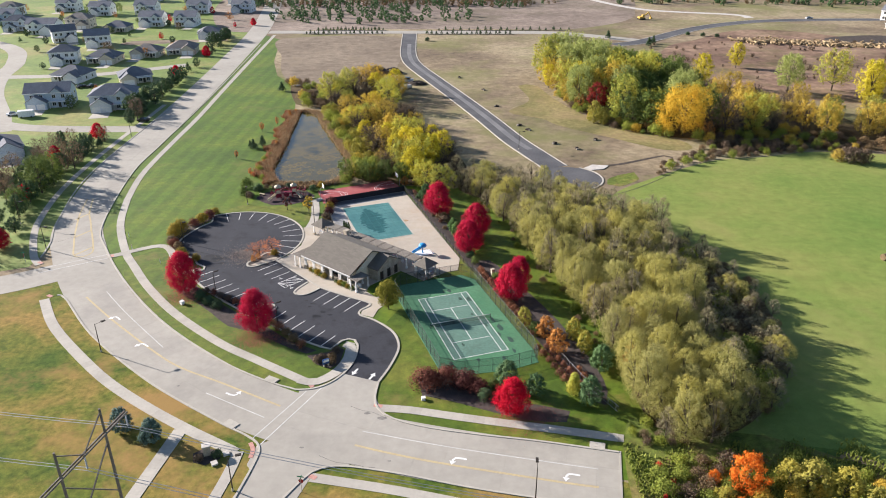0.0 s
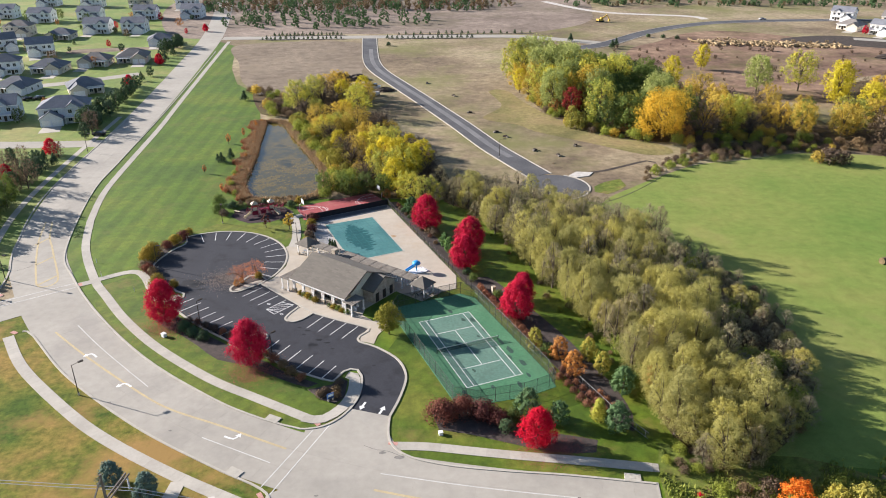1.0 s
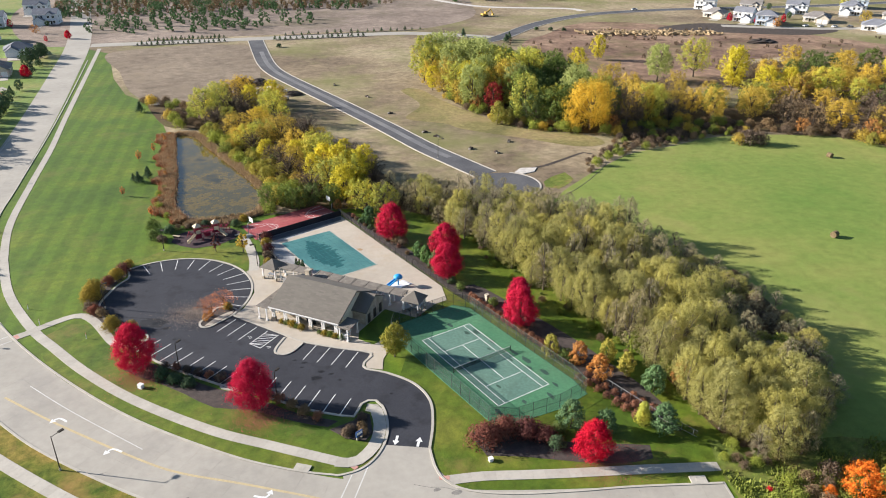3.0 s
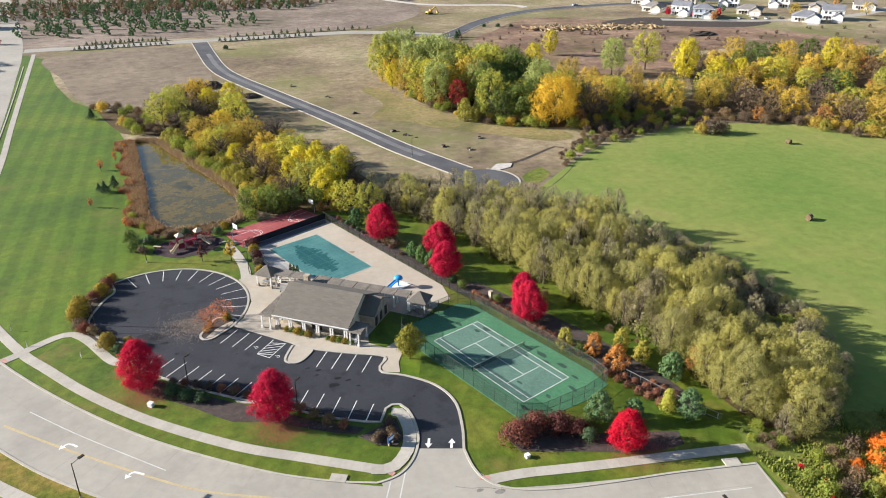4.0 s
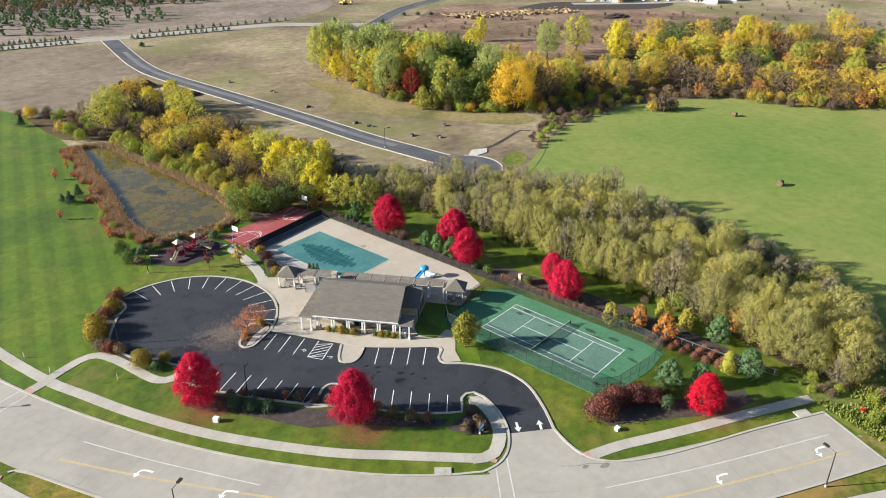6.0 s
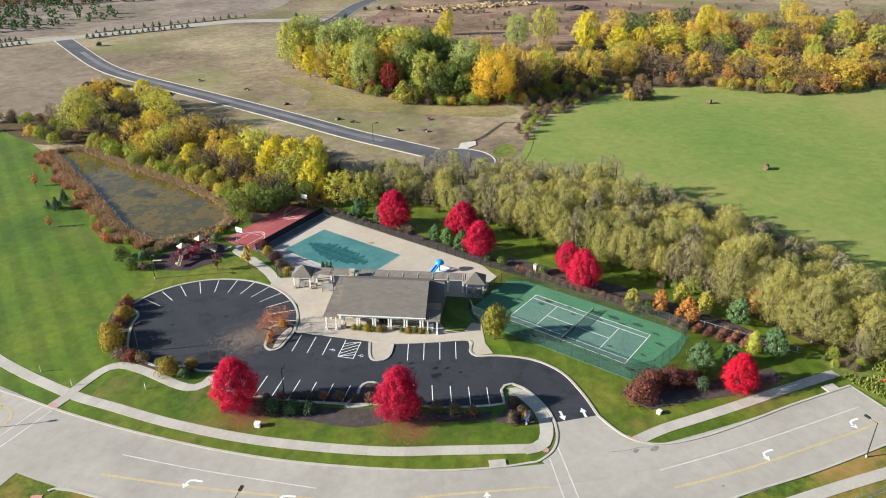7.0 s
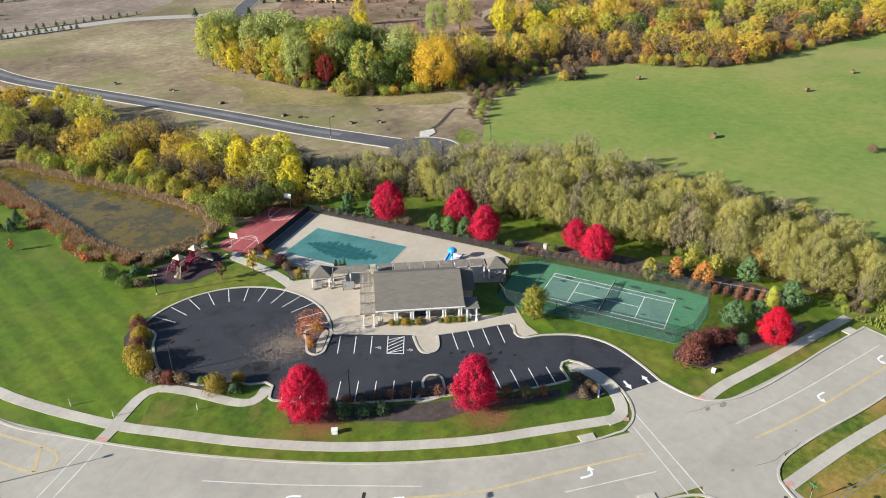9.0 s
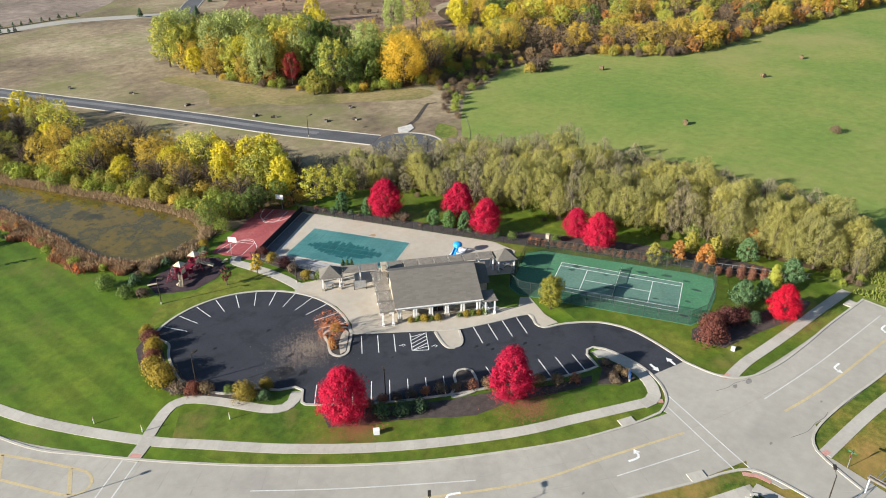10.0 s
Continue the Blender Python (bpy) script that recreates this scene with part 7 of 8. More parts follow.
for x in (3.4, 4.1, 4.8):
    g = Geo()
    for s in (-0.5, 0.5):
        g.tube((x, s, 0), (x, s, 2.0), 0.04, 0.04, 6)
    g.tube((x, -0.5, 2.0), (x, 0.5, 2.0), 0.04, 0.04, 6)
    part("climbing_bar", g, M_MAROON, play)
for x0, y0 in ((-1.0, 0.9), (0.8, 0.95), (-2.9, 0.9), (2.8, 0.9)):
    g = Geo()
    for k in range(5):
        g.tube((x0 - 0.5 + 0.25 * k, y0 + 0.5, 0), (x0 - 0.5 + 0.25 * k, y0 - 0.3, 1.5), 0.03, 0.03, 5)
    for k in range(1, 4):
        g.tube((x0 - 0.5, y0 + 0.5 - 0.2 * k, 0.375 * k), (x0 + 0.5, y0 + 0.5 - 0.2 * k, 0.375 * k), 0.03, 0.03, 5)
    part("ladder", g, M_MAROON, play)
for cx in (-2.1, 1.9):
    for s in (-0.62, 0.62):
        g = Geo()
        g.box(cx - 0.5, cx + 0.5, s - 0.03, s + 0.03, 1.4, 2.2)
        part("play_panel", g, M_MAROON if s > 0 else M_TAN, play)
g = Geo()
for k in range(7):
    a = k * 0.45
    g.tube((-3.6 + 0.8 * math.cos(a), 1.2 + 0.8 * math.sin(a), 0), (-3.6, 1.2, 1.8), 0.03, 0.03, 5)
part("climber", g, M_MAROON, play)
for y0 in (-1.7, 1.9):
    g = Geo()
    for k in range(9):
        a = k * math.pi / 8
        g.tube((-1.6 * math.cos(a), y0, 1.6 * math.sin(a) + 0.1), (-1.6 * math.cos(a), y0 + 0.9, 1.6 * math.sin(a) + 0.1), 0.03, 0.03, 5)
    for yy in (y0, y0 + 0.9):
        for k in range(8):
            a, c = k * math.pi / 8, (k + 1) * math.pi / 8
            g.tube((-1.6 * math.cos(a), yy, 1.6 * math.sin(a) + 0.1), (-1.6 * math.cos(c), yy, 1.6 * math.sin(c) + 0.1), 0.045, 0.045, 6)
    part("arch_climber", g, M_MAROON, play)
for cx, sy in ((-2.1, -0.66), (1.9, 0.66), (-0.1, 0.46), (-0.1, -0.46)):
    g = Geo()
    g.box(cx - 0.6, cx + 0.6, sy - 0.03, sy + 0.03, 0.3, 1.25)
    part("lower_panel", g, M_MAROON, play)
for x, y in ((4.6, 1.8), (-4.4, -1.2), (3.4, 2.3)):
    g = Geo()
    g.tube((x, y, 0), (x, y, 0.5), 0.06, 0.06, 6)
    g.box(x - 0.45, x + 0.45, y - 0.16, y + 0.16, 0.5, 0.75)
    g.box(x + 0.25, x + 0.45, y - 0.13, y + 0.13, 0.75, 1.05)
    part("spring_rider", g, M_MAROON if x > 0 else M_TAN, play)
for x, y in ((-29.7, 177.6), (-28.6, 176.5)):
    ob = thing("cooling_unit", "grey outdoor cooling unit on a pad", "cooling unit", (x, y, 0.09), -40, "cooling units")
    g = Geo()
    g.box(-0.45, 0.45, -0.45, 0.45, 0.0, 1.0)
    part("casing", g, M_STEEL, ob)
    g = Geo()
    g.ribbon(arc(0, 0, 0.3, 0, 345, 16), 0.06, 1.0, 1.04, 0, True)
    g.box(-0.3, 0.3, -0.02, 0.02, 1.0, 1.03)
    part("fan_grille", g, M_DARK, ob)
for x, y, a in ((-36.2, 196.4, 20), (-50.8, 199.6, -30)):
    ob = thing("park_bench", "tan slatted park bench beside the playground", "bench", (x, y, 0), a, "park benches")
    for k in range(4):
        g = Geo()
        g.box(-0.9, 0.9, -0.3 + 0.15 * k, -0.18 + 0.15 * k, 0.43, 0.47)
        part("slat", g, M_TAN, ob)
    for s in (-0.7, 0.7):
        g = Geo()
        g.box(s - 0.04, s + 0.04, -0.28, 0.28, 0, 0.43)
        part("leg", g, M_DARK, ob)


# ---- lamps, signs and boxes ----
def lamp(x, y, height, turn, label, arm=1.3, mat=None):
    ob = thing("street_lamp", label, "street lamp", (x, y, 0), turn, "street lamps")
    mat = mat or M_BRONZE
    g = Geo()
    g.tube((0, 0, 0), (0, 0, 0.5), 0.16, 0.14, 8)
    part("base", g, M_WALK, ob)
    g = Geo()
    g.tube((0, 0, 0.5), (0, 0, height), 0.10, 0.06, 8)
    part("pole", g, mat, ob)
    g = Geo()
    g.tube((0, 0, height - 0.15), (arm, 0, height), 0.04, 0.04, 6)
    part("arm", g, mat, ob)
    g = Geo()
    g.box(arm - 0.2, arm + 0.65, -0.2, 0.2, height - 0.1, height + 0.1)
    part("head", g, mat, ob)
    return ob


lamp(-64.5, 119.2, 6.3, 40, "tall dark street lamp on the verge")
lamp(13.7, 80.1, 6.3, 85, "tall dark street lamp on the verge")
lamp(-30.4, 82.6, 6.3, 20, "tall dark street lamp on the verge")
lamp(-109.4, 256.4, 6.3, 0, "tall dark street lamp on the verge")
lamp(-110.4, 180, 6.3, 0, "tall dark street lamp on the verge")
lamp(-96.2, 164.3, 6.3, -20, "tall dark street lamp on the verge")
lamp(-63.6, 167.6, 5.6, 10, "bronze car park lamp in a mulch bed", 0.6)
lamp(-48.4, 141.0, 5.6, 50, "bronze car park lamp in a mulch bed", 0.6)
lamp(-32.4, 127.6, 5.6, 50, "bronze car park lamp in a mulch bed", 0.6)
lamp(-32.6, 178.6, 5.6, 200, "bronze car park lamp beside the path", 0.6)
lamp(-53.4, 192.6, 5.6, 300, "bronze lamp on the lawn by the playground", 0.6)
lamp(27.2, 240, 6.3, 0, "slim street lamp beside the new road")

# dark spots on the lot: real stains, plus small leaf shadows painted the same way
for x, y, s in ((-25.3, 131.8, 1.0), (-24.2, 133.6, 0.6), (-33.8, 132.8, 0.5), (-22.6, 132.4, 0.5), (-47, 170, 0.5), (-56, 173, 0.4), (-52.6, 158.6, 1.3), (-54.6, 178, 0.35), (-50.4, 179.6, 0.3), (-46.6, 178.4, 0.35), (-57.6, 166.4, 0.3), (-43.4, 172.4, 0.3), (-40, 168.6, 0.35), (-39.4, 147.6, 0.3), (-28.4, 138.4, 0.45), (-26.8, 137.2, 0.5), (-27.4, 135.8, 0.4), (-21.4, 130.2, 0.35), (-13.6, 124, 0.3), (-49.6, 151.6, 0.5), (-51.4, 156.2, 0.9)):
    sheet("asphalt_stain", [(x + s * 1.1 * math.cos(a) * PICK.uniform(0.6, 1.3), y + s * 0.6 * math.sin(a) * PICK.uniform(0.6, 1.3)) for a in (0, 0.8, 1.6, 2.4, 3.2, 4.0, 4.8, 5.6)], surface("oil stain and leaf shade", (0.008, 0.008, 0.01), (0.016, 0.016, 0.018), 0.6, 3.0, 0.6), 0.054, "dark spot on the asphalt, damp stain and painted leaf shade", "stain")

sheet("asphalt_patch", [(-56.3, 160.6), (-54.1, 160.9), (-52.6, 160.2), (-51.4, 159.1), (-52.3, 156.7), (-54.6, 157.5), (-56.4, 158.6)], surface("fresh black patch", (0.013, 0.014, 0.017), (0.022, 0.023, 0.027), 0.5, 3.0, 0.75), 0.0535, "irregular fresh black patch on the asphalt", "patch", False)
paint("sealed_crack", [(spline([(-59.5, 162.9), (-55.1, 161.0), (-51.0, 159.3), (-48.7, 159.8), (-47.1, 160.8)], 0.7), 0.09)], surface("black crack sealer", (0.010, 0.010, 0.012), (0.016, 0.016, 0.018), 0.5, 3.0), "wandering dark sealed crack in the asphalt", "crack")
ob = thing("park_sign", "blue and white sign panel on a post", "sign", (-20.9, 114.0, 0.1), 30)
ob.scale = (1.25, 1.25, 1.25)
g = Geo()
g.box(-0.5, 0.5, -0.09, 0.09, 0.4, 1.2)
part("panel", g, surface("dark blue sign paint", (0.02, 0.06, 0.17), (0.04, 0.09, 0.22), 1.0, 5.0, 0.5), ob)
g = Geo()
g.box(-0.42, 0.42, -0.11, -0.09, 0.75, 1.12)
part("panel_face", g, M_PLASTIC, ob)
for s in (-0.35, 0.35):
    g = Geo()
    g.box(s - 0.1, s + 0.1, -0.1, 0.1, 0, 0.4)
    part("post", g, M_STONE, ob)


def box_thing(name, x, y, turn, w, d, h, mat, label, category, group="", z=0.0):
    g = Geo()
    g.prism([(-w / 2, -d / 2), (w / 2, -d / 2), (w / 2, d / 2), (-w / 2, d / 2)], 0, h * 0.86)
    g.prism([(-w / 2 - 0.04, -d / 2 - 0.04), (w / 2 + 0.04, -d / 2 - 0.04), (w / 2 + 0.04, d / 2 + 0.04), (-w / 2 - 0.04, d / 2 + 0.04)], h * 0.86, h)
    ob = solo(name, g, mat, label, category, group)
    ob.matrix_basis = pose(x, y, z, 0, 0, turn)
    return ob


box_thing("utility_box", -54.6, 137.2, -40, 0.85, 0.7, 0.8, M_PLASTIC, "white utility box on the lawn", "utility box", "utility boxes")
box_thing("utility_box", -2.8, 103.8, 10, 0.65, 0.6, 0.6, M_PLASTIC, "white utility box on the lawn", "utility box", "utility boxes")
for x, y, a in ((-30.2, 109.8, -30), (24.9, 91.7, -12), (-34.4, 97.6, -35)):
    g = Geo()
    g.box(-1.2, 1.2, -0.8, 0.8, 0.0, 0.18)
    g.box(-0.35, 0.35, -0.35, 0.35, 0.18, 0.2)
    ob = solo("storm_inlet", g, M_KERB, "concrete storm drain inlet at the kerb", "drain inlet", "storm inlets")
    ob.matrix_basis = pose(x, y, 0, 0, 0, a)
# estate gate pillar with its blue spruces
ob = thing("gate_pillar", "pale stone entrance pillar in a mulch bed", "pillar", (-36.3, 90.4, 0), 20)
g = Geo()
g.box(-0.55, 0.55, -0.4, 0.4, 0, 1.7)
part("shaft", g, M_STONE, ob)
g = Geo()
g.box(-0.66, 0.66, -0.5, 0.5, 1.7, 1.88)
part("cap", g, M_PALE, ob)
sheet("pillar_bed", [(-38.6, 90.6), (-37, 92), (-34.6, 91.2), (-34, 89.4), (-36, 88), (-38, 88.6)], M_MULCH, 0.035, "mulch bed round a stone pillar", "planting bed")
for k, x, y, s in (("spruce", -46.0, 93.6, 1.02), ("spruce", -51.6, 96.2, 1.05), ("dark_shrub", -34.6, 90, 0.6), ("brown_shrub", -37.4, 89.2, 0.8)):
    plant(k, x, y, s, "gate planting")
for x, y in ((-33.4, 90.4), (-34.6, 88.2)):
    box_thing("utility_box", x, y, 30, 0.9, 0.9, 0.35, M_PALE, "low pale utility cover on the grass", "utility box", "utility boxes")


def street_sign(x, y, turn):
    ob = thing("street_sign", "stop sign with green street blades on one pole", "sign", (x, y, 0), turn, "street signs")
    g = Geo()
    g.tube((0, 0, 0), (0, 0, 3.0), 0.04, 0.04, 6)
    part("pole", g, M_STEEL, ob)
    g = Geo()
    g.tube((0.05, 0, 2.1), (0.08, 0, 2.1), 0.40, 0.40, 8)
    part("stop_plate", g, M_REDSIGN, ob)
    for a in (0, 90):
        g = Geo()
        c, s = math.cos(radians(a)) * 0.5, math.sin(radians(a)) * 0.5
        g.beam((-c, -s, 2.75 + a / 450), (c, s, 2.75 + a / 450), 0.03, 0.2)
        part("street_blade", g, M_GREENSIGN, ob)


street_sign(-20.2, 82.2, 80)
street_sign(-97.6, 157, 200)
for x, y in ((-78.6, 171.4), (-75.2, 164.2), (-65.7, 156.4)):
    ob = thing("marker_post", "white utility marker post with yellow cap", "post", (x, y, 0), group="marker posts")
    g = Geo()
    g.tube((0, 0, 0), (0, 0, 1.0), 0.08, 0.07, 8)
    part("post", g, M_PLASTIC, ob)
    g = Geo()
    g.tube((0, 0, 1.0), (0, 0, 1.3), 0.085, 0.07, 8)
    part("cap", g, M_YELLOW, ob)
box_thing("stone_pier", 12.2, 149.0, 20, 0.7, 0.7, 1.9, M_STONE, "tan stone pier at the fence", "pillar")

# ---- timber pylon with its wires ----
pylon = thing("power_pylon", "dark timber H-frame pylon carrying power lines", "pylon")
P1, P2 = Vector((-42.64, 75.1, 0)), Vector((-44.55, 67.0, 0))
for p in (P1, P2):
    g = Geo()
    g.tube(p, p + Vector((0, 0, 20.9)), 0.24, 0.15, 8)
    part("pole", g, M_POLEWOOD, pylon)
armd = (P1 - P2).normalized()
A1 = P1 + Vector((0, 0, 17.1))
for side in (-0.22, 0.22):
    off = Vector((armd.y, -armd.x, 0)) * side
    g = Geo()
    g.beam(A1 - armd * 12.7 + off, A1 + armd * 4.4 + off, 0.14, 0.24)
    part("crossarm", g, M_POLEWOOD, pylon)
mid = (P1 + P2) / 2
for p in (P1, P2):
    g = Geo()
    g.beam(p + Vector((0, 0, 20.4)), mid + Vector((0, 0, 17.1)), 0.14, 0.14)
    part("brace", g, M_POLEWOOD, pylon)
g = Geo()
g.beam(P1 + Vector((0, 0, 15.6)), P2 + Vector((0, 0, 7.5)), 0.16, 0.16)
part("brace", g, M_POLEWOOD, pylon)
g = Geo()
g.beam(P2 + Vector((0, 0, 15.6)), P1 + Vector((0, 0, 7.5)), 0.16, 0.16)
part("brace", g, M_POLEWOOD, pylon)
WIRE = Vector((0.974, -0.226, 0))


def lathe(g, top, rings, n):
    """One skin turned about a hanging axis: rings are (drop, radius)."""
    k = len(g.v)
    for drop, r in rings:
        g.v += [(top.x + r * math.cos(2 * math.pi * i / n), top.y + r * math.sin(2 * math.pi * i / n), top.z - drop) for i in range(n)]
    for j in range(len(rings) - 1):
        b = k + j * n
        g.f += [(b + i, b + n + i, b + n + (i + 1) % n, b + (i + 1) % n) for i in range(n)]


for f in (4.2, -4.2, -12.5):
    p = A1 + armd * f - Vector((0, 0, 0.15))
    g = Geo()
    rings = [(0.1 + 0.1 * k, 0.13 if k % 2 else 0.06) for k in range(20)]
    lathe(g, p, rings, 8)
    part("insulator", g, M_STEEL, pylon)
    for s in (-0.25, 0.25):
        a = p + Vector((0, s, -2.1))
        g = Geo()
        n = 0
        for k in range(-12, 13):
            d = abs(k) * 9.0
            q = a + WIRE * (k * 9.0) + Vector((0, 0, -4.6 * (d / 55) + 2.3 * (d / 55) ** 2))
            g.v += [tuple(q + 0.05 * (Vector((-WIRE.y, WIRE.x, 0)) * cx + Vector((0, 0, cz)))) for cx, cz in ((1, 0), (0, 1), (-1, 0), (0, -1))]
            if n:
                g.f += [(n - 4 + i, n - 4 + (i + 1) % 4, n + (i + 1) % 4, n + i) for i in range(4)]
            n += 4
        part("wire", g, M_STEEL, pylon)

# ---- field clutter ----
for x, y, a in ((105.6, 156.2, 20), (175.6, 154.6, 60), (213.5, 151.4, 10), (148.8, 207.2, 100), (238, 196, 30)):
    g = Geo()
    n = 20
    for k in range(3):
        g.tube((-0.75 + 0.5 * k, 0, 0.8), (-0.27 + 0.5 * k, 0, 0.8), 0.8 - 0.02 * (k % 2), 0.8 - 0.02 * (k % 2), n)
    ob = solo("hay_bale", g, M_HAY, "round weathered hay bale on the field", "hay bale", "hay bales")
    ob.matrix_basis = pose(x, y, 0, 0, 0, a)
plant("wild_brown", 125.2, 117.8, 0.7, "field bushes")


def mound(name, x, y, rx, ry, h, mat, label, category, seed):
    g = Geo()
    g.dome((0, 0, 0), rx, ry, h, 18, 6)
    rng = random.Random(seed)
    g.v = [(vx * rng.uniform(0.85, 1.15), vy * rng.uniform(0.85, 1.15), vz * rng.uniform(0.75, 1.15)) for vx, vy, vz in g.v]
    ob = solo(name, g, mat, label, category)
    ob.location = (x, y, -0.05)
    return ob


mound("soil_mound", -29, 356, 5.5, 5, 3.2, M_DIRT, "dark heap of dug soil", "soil pile", 1)
mound("soil_mound", -21.6, 357, 4.5, 4, 2.4, M_DIRT, "dark heap of dug soil", "soil pile", 2)
mound("soil_mound", -9.4, 334, 4.4, 3, 1.6, M_DIRT, "dark heap of dug soil", "soil pile", 3)
mound("soil_mound", -62, 333, 3.6, 2.0, 0.5, M_PALE, "low pale heap of crushed stone", "rubble heap", 4)
mound("soil_mound", 258, 385, 9, 5, 2.0, M_DIRT, "dark heap of dug soil", "soil pile", 5)


def vehicle(name, x, y, turn, w, l, h, mat, label, category, cab=True):
    ob = thing(name, label, category, (x, y, 0), turn, "parked vehicles")
    g = Geo()
    g.box(-l / 2, l / 2, -w / 2, w / 2, 0.35, 0.35 + (h - 0.35) * (0.55 if cab else 1))
    part("body", g, mat, ob)
    if cab:
        g = Geo()
        z0 = 0.35 + (h - 0.35) * 0.55
        for x0, x1, z in ((-l * 0.3, l * 0.22, 0),):
            k = len(g.v)
            g.v += [(x0, -w * 0.47, z0), (x1, -w * 0.47, z0), (x1, w * 0.47, z0), (x0, w * 0.47, z0), (x0 + 0.3, -w * 0.4, h), (x1 - 0.6, -w * 0.4, h), (x1 - 0.6, w * 0.4, h), (x0 + 0.3, w * 0.4, h)]
            g.f += [(k + 4, k + 5, k + 6, k + 7)] + [(k + i, k + (i + 1) % 4, k + 4 + (i + 1) % 4, k + 4 + i) for i in range(4)]
        part("cabin", g, M_GLASS, ob)
    for sx in (-0.32, 0.32):
        for sy in (-1, 1):
            g = Geo()
            g.tube((sx * l, sy * (w / 2 - 0.2), 0.34), (sx * l, sy * (w / 2 + 0.02), 0.34), 0.34, 0.34, 12)
            part("wheel", g, M_DARK, ob)
    return ob


vehicle("trailer", -20.6, 338.6, 10, 2.5, 6.2, 2.7, M_PLASTIC, "white box trailer beside dug soil", "trailer", False)
vehicle("work_truck", -14.2, 338, 170, 2.2, 6.0, 2.3, surface("pale grey paint", (0.55, 0.57, 0.60), (0.66, 0.68, 0.70), 1, 5, 0.4), "pale grey work truck parked on dirt", "truck")
vehicle("trailer", -13, 326, 60, 1.8, 3.2, 1.4, M_PALE, "small pale trailer beside the new road", "trailer", False)
mach = thing("excavator", "yellow excavator parked in the far field", "excavator", (137, 515, 0), 20)
M_DIGGER = surface("yellow machine paint", (0.50, 0.30, 0.05), (0.62, 0.40, 0.09), 1, 5, 0.5)
g = Geo()
g.box(-2.2, 2.2, -1.6, -1.0, 0, 0.9)
g.box(-2.2, 2.2, 1.0, 1.6, 0, 0.9)
part("track", g, M_DARK, mach)
g = Geo()
g.box(-2.2, 1.6, -1.4, 1.4, 0.9, 2.0)
g.box(-0.2, 1.4, -1.4, 0.0, 2.0, 3.2)
part("house", g, M_DIGGER, mach)
g = Geo()
g.beam((1.4, 0.4, 1.8), (5.4, 0.4, 4.2), 0.5, 0.7)
g.beam((5.4, 0.4, 4.2), (7.6, 0.4, 1.2), 0.4, 0.5)
g.box(7.0, 8.2, -0.2, 1.0, 0.0, 1.2)
part("boom", g, M_DIGGER, mach)
rng = random.Random(70)
g = Geo()
for _ in range(520):
    t = rng.random()
    x, y = 174 + 74 * t + rng.gauss(0, 3), 436 - 20 * t + rng.gauss(0, 4)
    a, l = rng.uniform(0, 3.14), rng.uniform(0.5, 1.6)
    z = rng.uniform(0.2, 1.3)
    g.beam((x - l * math.cos(a), y - l * math.sin(a), z), (x + l * math.cos(a), y + l * math.sin(a), z + rng.uniform(-0.1, 0.3)), rng.uniform(0.4, 0.9), rng.uniform(0.4, 0.8))
solo("timber_rubble", g, M_LOG, "long heap of pale cut logs and rubble", "log heap", kind="stuff")
sheet("turned_soil", [(225, 440), (262, 452), (300, 430), (330, 408), (300, 398), (262, 415)], M_DIRT, 0.035, "dark turned soil in the far field", "soil")
for k, (x, y) in enumerate(((23.5, 295), (30, 268), (40, 246), (55, 250), (10, 346), (47, 240), (20, 322), (33, 262))):
    ob = thing("stacked_blocks", "small dark stack of blocks on dirt", "block stack", (x, y, 0), 20 * k, "block stacks")
    for j in range(3):
        g = Geo()
        g.box(-0.8 + 0.7 * j, -0.2 + 0.7 * j, -0.4, 0.4, 0, 0.5 + 0.25 * (j % 2))
        part("block", g, M_DIRT if j else M_TIMBER, ob)


# ---- houses ----
# walls paled and roofs lightened towards blue to stand in for distance haze
WALLS = [surface("%s siding" % n, a, b, 0.3, 3.0, 0.8) for n, a, b in (("grey", (0.58, 0.60, 0.63), (0.68, 0.70, 0.73)), ("blue-grey", (0.38, 0.45, 0.53), (0.47, 0.54, 0.62)), ("white", (0.74, 0.74, 0.73), (0.82, 0.82, 0.81)),
                                                                     ("tan", (0.52, 0.46, 0.38), (0.62, 0.56, 0.47)), ("sage", (0.36, 0.39, 0.34), (0.44, 0.47, 0.41)))]
ROOFS = [surface("%s shingles" % n, a, b, 0.3, 3.0, 0.95) for n, a, b in (("charcoal", (0.13, 0.137, 0.155), (0.18, 0.187, 0.205)), ("slate", (0.155, 0.163, 0.185), (0.215, 0.224, 0.25)), ("brown", (0.18, 0.163, 0.15), (0.24, 0.222, 0.205)))]
WALL_NAMES = ["grey", "blue-grey", "white", "tan", "sage"]
ROOF_NAMES = ["charcoal", "slate-grey", "brown"]


